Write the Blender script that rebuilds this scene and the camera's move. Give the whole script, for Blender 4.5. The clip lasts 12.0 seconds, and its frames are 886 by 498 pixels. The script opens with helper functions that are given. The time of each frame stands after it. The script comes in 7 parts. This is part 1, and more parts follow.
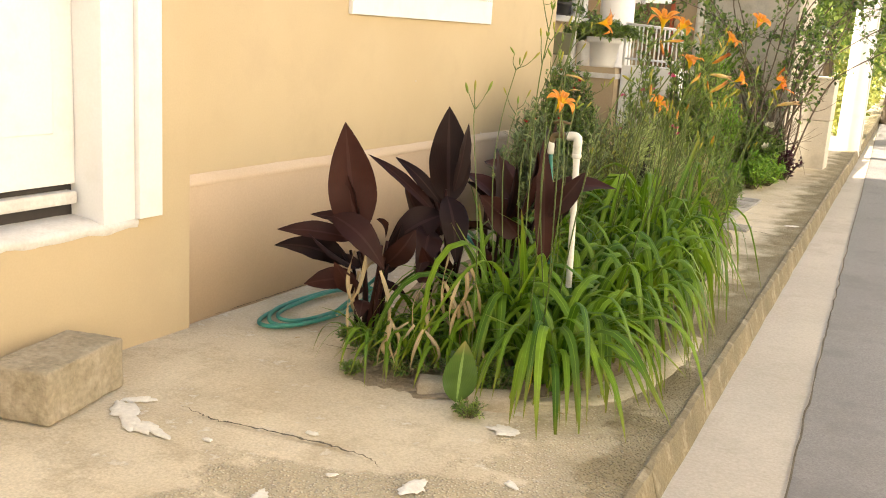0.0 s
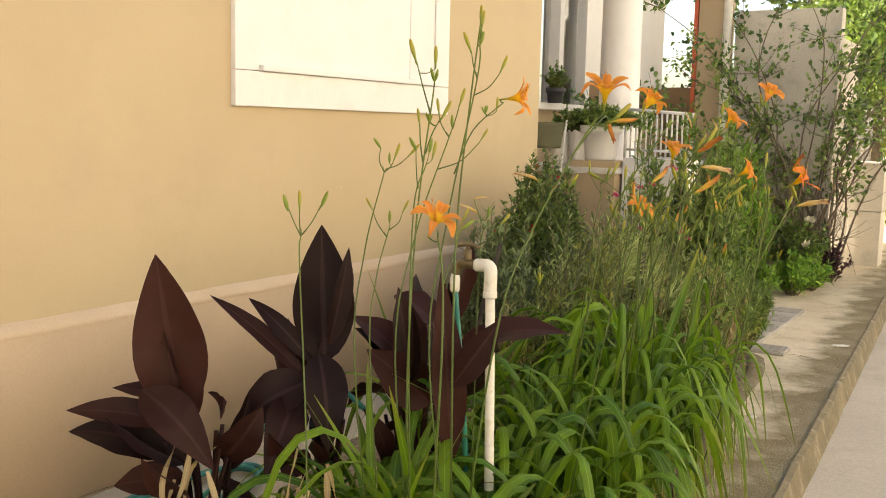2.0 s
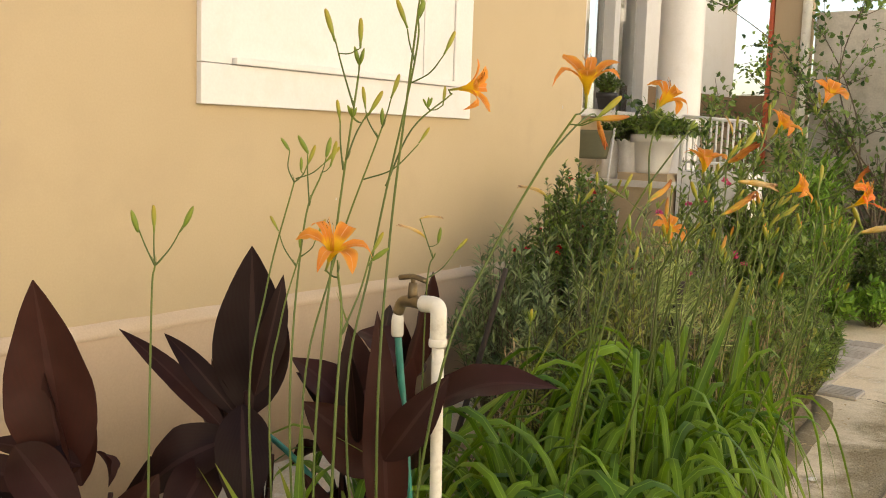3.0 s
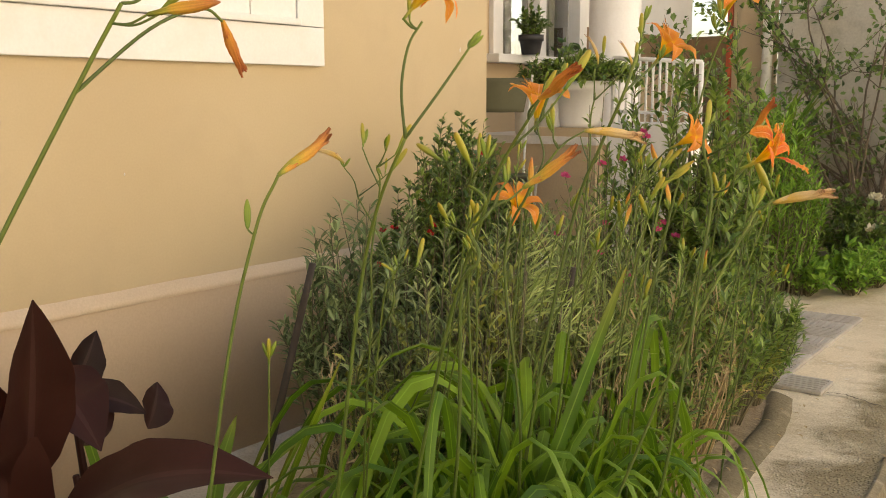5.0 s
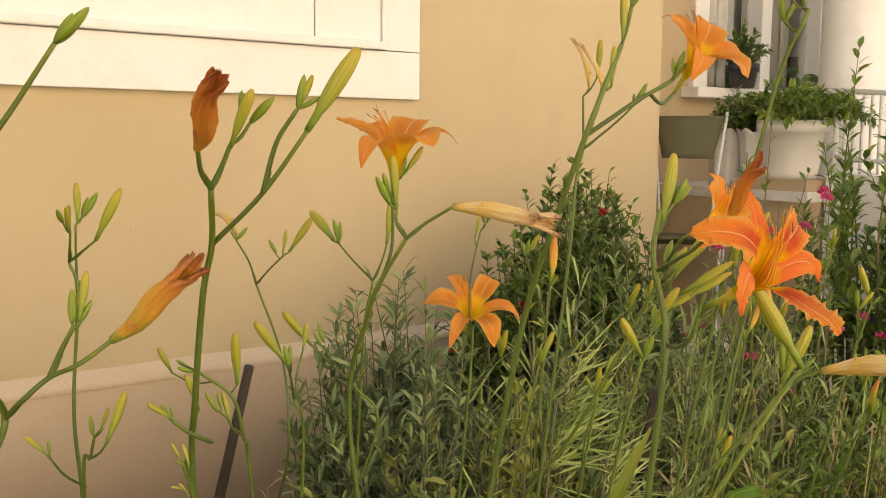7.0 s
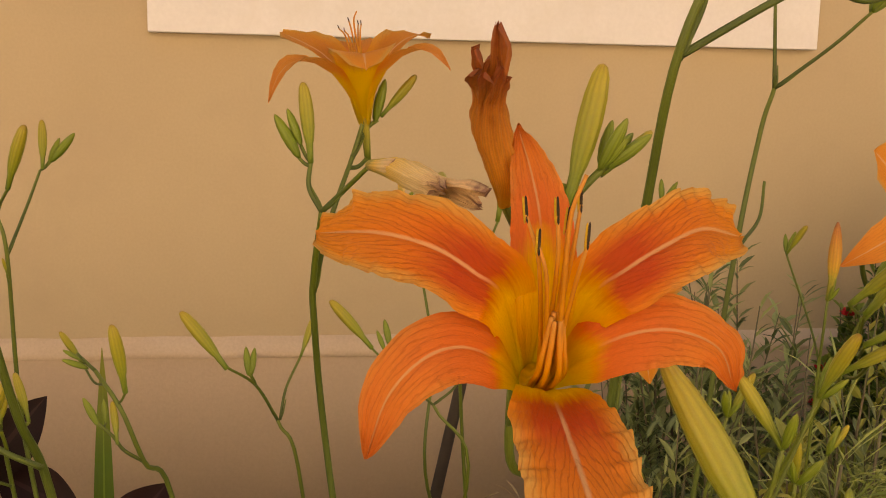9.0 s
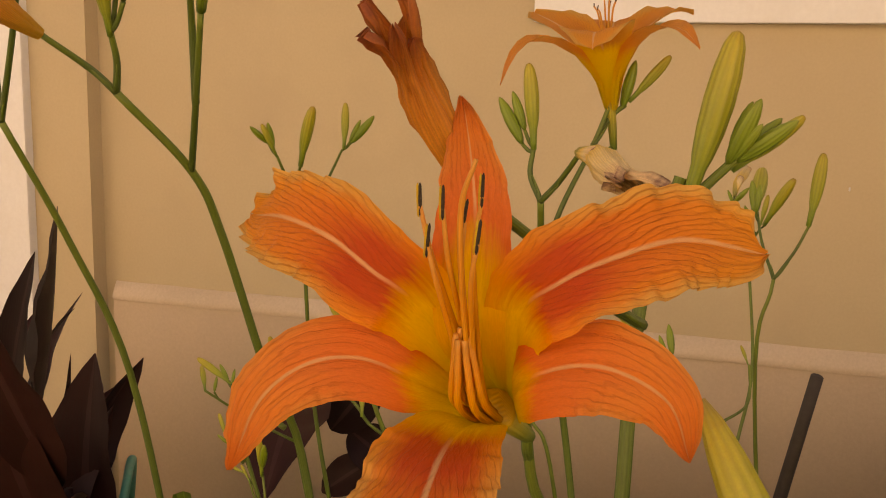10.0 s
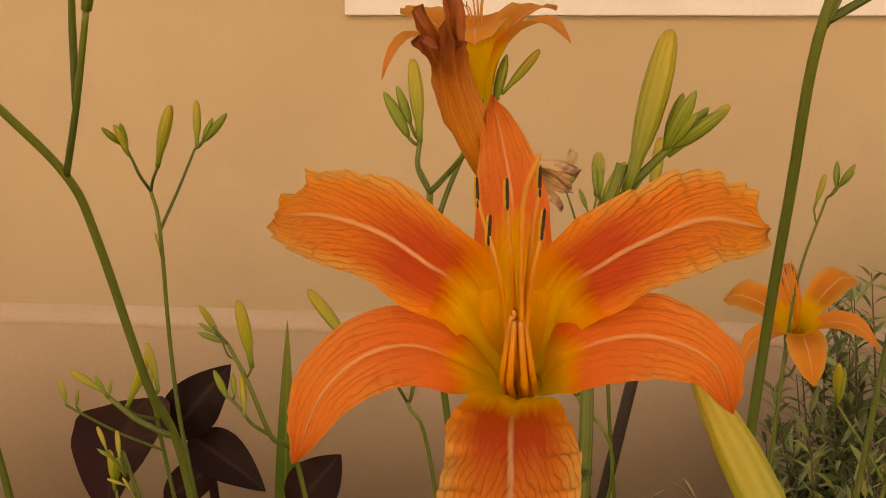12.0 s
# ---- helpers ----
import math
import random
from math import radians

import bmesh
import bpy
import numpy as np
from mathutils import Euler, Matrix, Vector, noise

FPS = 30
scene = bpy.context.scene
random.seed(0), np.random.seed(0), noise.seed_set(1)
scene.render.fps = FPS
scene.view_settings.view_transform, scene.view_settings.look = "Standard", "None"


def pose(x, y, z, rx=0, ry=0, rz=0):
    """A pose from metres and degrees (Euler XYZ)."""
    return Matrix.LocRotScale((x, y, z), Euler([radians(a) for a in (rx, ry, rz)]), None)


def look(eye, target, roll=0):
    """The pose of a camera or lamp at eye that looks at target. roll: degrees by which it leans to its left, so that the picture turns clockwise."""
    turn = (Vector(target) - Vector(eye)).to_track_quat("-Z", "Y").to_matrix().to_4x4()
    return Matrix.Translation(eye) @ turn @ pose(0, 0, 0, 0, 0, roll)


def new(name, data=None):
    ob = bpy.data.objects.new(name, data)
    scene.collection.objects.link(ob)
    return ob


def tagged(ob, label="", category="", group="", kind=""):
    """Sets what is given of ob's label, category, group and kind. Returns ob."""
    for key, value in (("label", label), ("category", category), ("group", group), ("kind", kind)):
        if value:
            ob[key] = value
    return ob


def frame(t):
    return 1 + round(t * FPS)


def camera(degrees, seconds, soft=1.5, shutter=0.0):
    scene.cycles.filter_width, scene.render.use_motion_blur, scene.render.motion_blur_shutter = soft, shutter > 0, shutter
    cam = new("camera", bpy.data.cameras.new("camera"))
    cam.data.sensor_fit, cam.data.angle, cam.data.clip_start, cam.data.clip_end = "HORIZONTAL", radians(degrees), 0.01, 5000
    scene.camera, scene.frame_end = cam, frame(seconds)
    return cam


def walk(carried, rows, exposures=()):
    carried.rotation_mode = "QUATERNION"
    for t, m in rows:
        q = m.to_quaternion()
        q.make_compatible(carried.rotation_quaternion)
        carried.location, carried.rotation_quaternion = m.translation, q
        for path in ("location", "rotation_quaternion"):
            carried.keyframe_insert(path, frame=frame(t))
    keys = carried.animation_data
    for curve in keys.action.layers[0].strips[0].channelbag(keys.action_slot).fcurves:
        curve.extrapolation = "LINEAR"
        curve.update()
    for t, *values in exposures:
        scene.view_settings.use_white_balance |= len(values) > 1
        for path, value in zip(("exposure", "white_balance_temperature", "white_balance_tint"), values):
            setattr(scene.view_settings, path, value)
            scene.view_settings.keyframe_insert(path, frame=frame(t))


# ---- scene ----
# ---- camera ----
cam = camera(49.0, 12.0, soft=1.0)
PATH = [
    (0, 2.905, -0.878, 1.328, 28.08, -12.75, 3.52),
    (0.5, 2.868, -0.542, 1.320, 27.83, -12.51, 2.68),
    (1, 2.908, -0.150, 1.341, 31.37, -10.44, 4.62),
    (1.5, 2.840, 0.185, 1.324, 31.44, -7.07, 4.32),
    (2, 2.766, 0.497, 1.309, 31.44, -7.17, 1.30),
    (2.5, 2.766, 0.860, 1.316, 35.39, -7.26, 2.20),
    (3, 2.708, 1.156, 1.292, 36.22, -6.66, 1.91),
    (3.5, 2.662, 1.448, 1.296, 34.71, -7.43, -0.15),
    (3.7, 2.650, 1.590, 1.287, 35.91, -6.50, 1.71),
    (5.3, 2.599, 2.398, 1.249, 36.17, -8.97, -0.40),
    (5.5, 2.602, 2.532, 1.250, 38.38, -8.11, 1.70),
    (6, 2.613, 2.806, 1.258, 43.59, -8.69, 1.20),
    (6.5, 2.548, 3.043, 1.245, 46.57, -7.50, 1.80),
    (7, 2.510, 3.225, 1.259, 53.00, -6.55, 0.50),
    (7.2, 2.514, 3.315, 1.265, 57.24, -6.09, 1.40),
    (8.8, 2.389, 3.727, 1.239, 78.74, -7.67, 1.50),
    (9, 2.354, 3.757, 1.232, 82.35, -8.69, 1.10),
    (9.5, 2.312, 3.844, 1.230, 97.52, -9.73, 2.30),
    (10, 2.303, 3.876, 1.229, 107.11, -9.70, 1.40),
    (10.5, 2.305, 3.874, 1.224, 107.31, -10.64, 1.47),
    (11, 2.307, 3.864, 1.225, 105.89, -10.87, 1.29),
    (11.5, 2.322, 3.820, 1.231, 97.63, -10.69, 0.70),
    (12, 2.328, 3.823, 1.230, 95.10, -9.96, 0.40),
]
EXPOSURES = [(0.0, 1.83, 7300, 10), (1.5, 1.54, 7400, 10), (3.7, 1.36, 7600, 11), (7.2, 1.37, 7950, 12), (8.8, 0.88, 9800, 25), (10.5, 0.72, 10500, 28), (12.0, 0.80, 11200, 31)]
walk(cam, [(t, pose(x, y, z) @ pose(0, 0, 0, 0, 0, yaw) @ pose(0, 0, 0, 90 + pitch) @ pose(0, 0, 0, 0, 0, roll))
           for t, x, y, z, yaw, pitch, roll in PATH], EXPOSURES)

# ---- world and sun ----
world = bpy.data.worlds.new("sky")
scene.world = world
world.use_nodes = True
wt = world.node_tree
sky = wt.nodes.new("ShaderNodeTexSky")
sky.sky_type = "NISHITA"
sky.sun_disc = False
sky.sun_elevation, sky.sun_rotation = radians(50), radians(-99.5)
sky.dust_density, sky.ozone_density = 2.5, 0.6
wt.links.new(sky.outputs[0], wt.nodes["Background"].inputs[0])
wt.nodes["Background"].inputs[1].default_value = 0.13
sun = bpy.data.lights.new("sun", "SUN")
sun.energy, sun.angle, sun.color = 5.0, radians(0.6), (1, 0.94, 0.85)
new("sun", sun).matrix_world = look((-6, -1.0, 7.3), (0, 0, 0))


# ---- materials ----
class Nodes:
    """A small writer of node trees."""

    def __init__(self, name):
        self.m = bpy.data.materials.new(name)
        self.m.use_nodes = True
        self.t = self.m.node_tree
        self.p = self.t.nodes["Principled BSDF"]
        self.out = self.t.nodes["Material Output"]

    def put(self, kind, **sets):
        n = self.t.nodes.new(kind)
        for k, v in sets.items():
            n.inputs[k].default_value = v
        return n

    def join(self, a, b):
        self.t.links.new(a, b)

    def coords(self, which="Object"):
        return self.t.nodes.new("ShaderNodeTexCoord").outputs[which]

    def noise(self, scale, detail=4, vec=None, rough=0.55):
        n = self.put("ShaderNodeTexNoise", Scale=scale, Detail=detail, Roughness=rough)
        self.join(vec if vec is not None else self.coords(), n.inputs["Vector"])
        return n.outputs["Fac"]

    def ramp(self, fac, *stops):
        r = self.t.nodes.new("ShaderNodeValToRGB")
        e = r.color_ramp.elements
        while len(e) < len(stops):
            e.new(0.5)
        for el, (pos, c) in zip(e, stops):
            el.position = pos
            el.color = (*c, 1) if len(c) == 3 else c
        self.join(fac, r.inputs[0])
        return r.outputs[0]

    def mix(self, fac, a, b, mode="MIX"):
        n = self.t.nodes.new("ShaderNodeMix")
        n.data_type, n.blend_type = "RGBA", mode
        for sock, v in ((n.inputs[0], fac), (n.inputs[6], a), (n.inputs[7], b)):
            if isinstance(v, (int, float)):
                sock.default_value = v
            elif isinstance(v, tuple):
                sock.default_value = (*v, 1)
            else:
                self.join(v, sock)
        return n.outputs[2]

    def math(self, op, a, b=0.0, c=0.0):
        n = self.t.nodes.new("ShaderNodeMath")
        n.operation = op
        for i, v in enumerate((a, b, c)):
            if isinstance(v, (int, float)):
                n.inputs[i].default_value = v
            else:
                self.join(v, n.inputs[i])
        return n.outputs[0]

    def bump(self, height, strength=0.3, distance=0.01):
        n = self.put("ShaderNodeBump", Strength=strength, Distance=distance)
        self.join(height, n.inputs["Height"])
        self.join(n.outputs[0], self.p.inputs["Normal"])
        return n.outputs[0]

    def thin(self, colour, share=0.35):
        """Lets light through a thin leaf or petal."""
        tr = self.t.nodes.new("ShaderNodeBsdfTranslucent")
        self.join(colour, tr.inputs[0])
        mx = self.t.nodes.new("ShaderNodeMixShader")
        mx.inputs[0].default_value = share
        self.join(self.p.outputs[0], mx.inputs[1])
        self.join(tr.outputs[0], mx.inputs[2])
        self.join(mx.outputs[0], self.out.inputs[0])


def surface(name, c1, c2, big=2.0, fine=60.0, rough=0.8, bump=0.25, depth=0.004, metal=0.0, stain=None, amount=0.35):
    """Two-scale mottled surface with grain."""
    n = Nodes(name)
    base = n.mix(n.ramp(n.noise(big, 5), (0.3, (0, 0, 0)), (0.7, (1, 1, 1))), c1, c2)
    f = n.noise(fine, 6)
    base = n.mix(amount, base, n.ramp(f, (0.25, (0.35, 0.33, 0.3)), (0.75, (1, 1, 1))), "MULTIPLY")
    if stain:
        s = n.ramp(n.noise(big * 2.7, 7, rough=0.65), (0.52, (0, 0, 0)), (0.68, (1, 1, 1)))
        base = n.mix(n.math("MULTIPLY", s, 0.6), base, stain)
    n.join(base, n.p.inputs["Base Color"])
    n.p.inputs["Roughness"].default_value = rough
    n.p.inputs["Metallic"].default_value = metal
    if bump:
        n.bump(f, bump, depth)
    return n.m


def leaf_material(name, dark, light, rough=0.5, share=0.3, vein=0.0, tip=None, gloss=0.4):
    """Foliage that varies from leaf to leaf; u runs along the leaf, v across it."""
    n = Nodes(name)
    info = n.t.nodes.new("ShaderNodeObjectInfo").outputs["Random"]
    isl = n.t.nodes.new("ShaderNodeNewGeometry").outputs["Random Per Island"]
    r = n.math("FRACT", n.math("ADD", info, isl))
    base = n.mix(r, dark, light)
    base = n.mix(0.5, base, n.ramp(n.noise(14, 3), (0.3, (0.6, 0.6, 0.55)), (0.7, (1.1, 1.1, 1.0))), "MULTIPLY")
    uv = n.t.nodes.new("ShaderNodeSeparateXYZ")
    n.join(n.coords("UV"), uv.inputs[0])
    if vein:
        w = n.math("ABSOLUTE", n.math("SUBTRACT", uv.outputs[1], 0.5))
        mid = n.math("LESS_THAN", w, 0.045)
        base = n.mix(n.math("MULTIPLY", mid, vein), base, tuple(min(1, 2.2 * c + 0.05) for c in light))
        st = n.math("SINE", n.math("MULTIPLY_ADD", w, 95.0, n.math("MULTIPLY", uv.outputs[0], -60.0)))
        base = n.mix(n.math("MULTIPLY_ADD", st, 0.07, 0.07), base, (0.02, 0.02, 0.012))
    if tip:
        base = n.mix(n.ramp(uv.outputs[0], (0.75, (0, 0, 0)), (1.0, (1, 1, 1))), base, tip)
    n.join(base, n.p.inputs["Base Color"])
    n.p.inputs["Roughness"].default_value = rough
    n.p.inputs["Specular IOR Level"].default_value = gloss
    n.thin(base, share)
    return n.m


def petal_material(name, inner, pale=False):
    """Daylily petal: yellow throat, red eye, orange blade with a pale midrib, dark veins and a lighter frilled rim."""
    n = Nodes(name)
    uv = n.t.nodes.new("ShaderNodeSeparateXYZ")
    n.join(n.coords("UV"), uv.inputs[0])
    u, v = uv.outputs[0], uv.outputs[1]
    w = n.math("ABSOLUTE", n.math("MULTIPLY_ADD", v, 2.0, -1.0))
    stretch = n.put("ShaderNodeMapping", Scale=(2.0, 17.0, 1.0))
    n.join(n.coords("UV"), stretch.inputs[0])
    wob = n.noise(1.0, 4, stretch.outputs[0])
    un = n.math("ADD", u, n.math("MULTIPLY_ADD", wob, 0.11, -0.055))
    un = n.math("ADD", un, n.math("MULTIPLY", w, 0.03 if inner else 0.10))
    if inner:
        base = n.ramp(un, (0.0, (0.66, 0.46, 0.015)), (0.2, (0.88, 0.54, 0.008)), (0.355, (0.95, 0.54, 0.010)), (0.45, (0.62, 0.085, 0.010)),
                      (0.55, (0.64, 0.075, 0.012)), (0.70, (0.88, 0.225, 0.026)), (1.0, (0.92, 0.34, 0.045)))
        wide = n.ramp(un, (0.0, (0.66, 0.46, 0.015)), (0.2, (0.88, 0.54, 0.008)), (0.33, (0.95, 0.53, 0.010)), (0.46, (0.88, 0.27, 0.022)), (1.0, (0.92, 0.38, 0.05)))
        base = n.mix(n.ramp(n.math("MULTIPLY_ADD", wob, 0.5, n.math("ADD", w, -0.25)), (0.50, (0, 0, 0)), (0.95, (1, 1, 1))), base, wide)
    else:
        base = n.ramp(un, (0.0, (0.56, 0.42, 0.015)), (0.2, (0.80, 0.48, 0.008)), (0.35, (0.90, 0.48, 0.01)), (0.45, (0.86, 0.18, 0.030)),
                      (0.6, (0.90, 0.21, 0.045)), (0.8, (0.92, 0.27, 0.05)), (1.0, (0.90, 0.24, 0.045)))
    # the stronger light on the other flowers, mixed in as a paler yellow
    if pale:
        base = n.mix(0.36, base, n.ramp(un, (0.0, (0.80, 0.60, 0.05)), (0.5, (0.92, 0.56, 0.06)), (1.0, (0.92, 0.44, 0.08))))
    rim = n.ramp(n.math("ADD", w, n.math("MULTIPLY_ADD", n.noise(22, 4, n.coords("UV")), 0.34, -0.17)), (0.70, (0, 0, 0)), (0.94, (1, 1, 1)))
    past = n.ramp(u, (0.46, (0, 0, 0)), (0.66, (1, 1, 1)))
    base = n.mix(n.math("MULTIPLY", n.math("MULTIPLY", rim, past), 0.9 if inner else 0.25), base, (0.80, 0.43, 0.11))
    # veins fan out from the throat towards the rim
    flow = n.math("MULTIPLY_ADD", w, 56.0 if inner else 34.0, n.math("MULTIPLY", u, -105.0 if inner else -16.0))
    flow = n.math("ADD", flow, n.math("MULTIPLY", n.noise(7, 3, n.coords("UV")), 15.0))
    line = n.ramp(n.math("MULTIPLY_ADD", n.math("SINE", flow), 0.5, 0.5), (0.80, (0, 0, 0)), (1.0, (1, 1, 1)))
    line = n.math("MULTIPLY", line, n.ramp(u, (0.36, (0, 0, 0)), (0.6, (1, 1, 1))))
    patchy = n.ramp(n.noise(5, 3, n.coords("UV")), (0.3, (0.25, 0.25, 0.25)), (0.65, (1, 1, 1)))
    line = n.math("MULTIPLY", line, patchy)
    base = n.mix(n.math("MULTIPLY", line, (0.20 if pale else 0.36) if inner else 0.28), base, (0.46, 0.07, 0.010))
    base = n.mix(0.35, base, n.ramp(n.noise(55, 4, n.coords("UV")), (0.3, (0.72, 0.66, 0.6)), (0.7, (1, 1, 1))), "MULTIPLY")
    mid = n.ramp(n.math("ADD", w, n.math("MULTIPLY_ADD", n.noise(30, 3, n.coords("UV")), 0.04, -0.02)), (0.02, (1, 1, 1)), (0.06, (0, 0, 0)))
    midfade = n.ramp(u, (0.38, (0, 0, 0)), (0.5, (1, 1, 1)))
    base = n.mix(n.math("MULTIPLY", n.math("MULTIPLY", mid, midfade), 0.9 if inner else 0.85), base, (0.86, 0.46, 0.22))
    n.join(base, n.p.inputs["Base Color"])
    n.p.inputs["Roughness"].default_value = 0.5
    n.p.inputs["Specular IOR Level"].default_value = 0.35
    h = n.math("SUBTRACT", n.math("MULTIPLY", n.noise(38, 4, n.coords("UV")), 0.9), n.math("MULTIPLY", line, 0.8))
    n.bump(h, 0.7, 0.0008)
    n.thin(base, 0.46)
    return n.m


def along_material(name, *stops, rough=0.5, grain=0.3, share=0.0):
    """Colour that changes along the length of a bud or stem (u)."""
    n = Nodes(name)
    uv = n.t.nodes.new("ShaderNodeSeparateXYZ")
    n.join(n.coords("UV"), uv.inputs[0])
    base = n.ramp(n.math("ADD", uv.outputs[0], n.math("MULTIPLY_ADD", n.noise(30, 3), 0.24, -0.12)), *stops)
    st = n.math("SINE", n.math("MULTIPLY", uv.outputs[1], 75.4))
    base = n.mix(n.math("MULTIPLY_ADD", st, 0.08, 0.08), base, (0.05, 0.05, 0.02))
    base = n.mix(grain, base, n.ramp(n.noise(160, 4), (0.3, (0.6, 0.6, 0.6)), (0.7, (1, 1, 1))), "MULTIPLY")
    n.join(base, n.p.inputs["Base Color"])
    n.p.inputs["Roughness"].default_value = rough
    n.bump(st, 0.25, 0.0006)
    if share:
        n.thin(base, share)
    return n.m


def pavement_material():
    """Beige concrete worn down to bare aggregate along the kerb and in patches, with stains and speckle."""
    n = Nodes("pavement_concrete")
    co = n.coords()
    pos = n.t.nodes.new("ShaderNodeSeparateXYZ")
    n.join(co, pos.inputs[0])
    near = n.math("ADD", pos.outputs[0], n.math("MULTIPLY", pos.outputs[1], 0.056))
    x, y = pos.outputs[0], pos.outputs[1]
    patchy = n.noise(3.4, 7, co, 0.64)
    # the strip along the kerb
    strip = n.ramp(n.math("MULTIPLY_ADD", n.math("ADD", near, n.math("MULTIPLY_ADD", patchy, 0.7, -0.35)), 3.2, -6.1), (0.15, (0, 0, 0)), (0.70, (1, 1, 1)))
    # the front corner, where the cement skin has broken away
    t_y = n.t.nodes.new("ShaderNodeClamp")
    n.join(n.math("MULTIPLY_ADD", y, 3.0, -4.05), t_y.inputs[0])
    t_y.inputs[2].default_value = 0.62
    lim = n.math("ADD", t_y.outputs[0], 1.12)
    bare = n.ramp(n.math("MULTIPLY_ADD", n.math("ADD", n.math("SUBTRACT", x, lim), n.math("MULTIPLY_ADD", patchy, 0.9, -0.45)), 5.0, 0.5), (0.35, (0, 0, 0)), (0.65, (1, 1, 1)))
    worn = n.math("MAXIMUM", strip, n.math("MULTIPLY", bare, 0.7))
    smooth = n.mix(n.ramp(n.noise(1.7, 6, co), (0.32, (0, 0, 0)), (0.68, (1, 1, 1))), (0.80, 0.70, 0.51), (0.66, 0.555, 0.385))
    stain = n.ramp(n.noise(4.5, 8, co, 0.68), (0.5, (0, 0, 0)), (0.66, (1, 1, 1)))
    smooth = n.mix(n.math("MULTIPLY", n.ramp(n.noise(0.55, 4, co), (0.42, (0, 0, 0)), (0.6, (1, 1, 1))), 0.5), smooth, (0.46, 0.38, 0.255))
    smooth = n.mix(n.math("MULTIPLY", stain, 0.7), smooth, (0.44, 0.35, 0.215))
    pale = n.ramp(n.noise(9, 7, co, 0.66), (0.60, (0, 0, 0)), (0.68, (1, 1, 1)))
    smooth = n.mix(n.math("MULTIPLY", pale, 0.8), smooth, (0.80, 0.75, 0.63))
    vo = n.put("ShaderNodeTexVoronoi", Scale=85.0)
    n.join(co, vo.inputs["Vector"])
    grit = n.ramp(vo.outputs["Distance"], (0.15, (1, 1, 1)), (0.5, (0, 0, 0)))
    stone = n.mix(vo.outputs["Color"], (0.56, 0.48, 0.32), (0.84, 0.77, 0.60))
    rough = n.mix(grit, (0.46, 0.385, 0.245), stone)
    rough = n.mix(n.math("MULTIPLY", strip, n.ramp(n.noise(3.3, 6, co), (0.30, (0.4, 0.4, 0.4)), (0.58, (0.95, 0.95, 0.95)))), rough, (0.245, 0.195, 0.10))
    base = n.mix(worn, smooth, rough)
    f = n.noise(110, 6, co)
    base = n.mix(0.42, base, n.ramp(f, (0.3, (0.4, 0.37, 0.33)), (0.7, (1, 1, 1))), "MULTIPLY")
    n.join(base, n.p.inputs["Base Color"])
    n.p.inputs["Roughness"].default_value = 0.93
    h = n.math("ADD", n.math("MULTIPLY", n.math("MULTIPLY", grit, worn), 0.9), n.math("ADD", n.math("MULTIPLY", f, 0.45), n.math("MULTIPLY", n.noise(14, 5, co), 0.8)))
    n.bump(h, 1.0, 0.010)
    return n.m


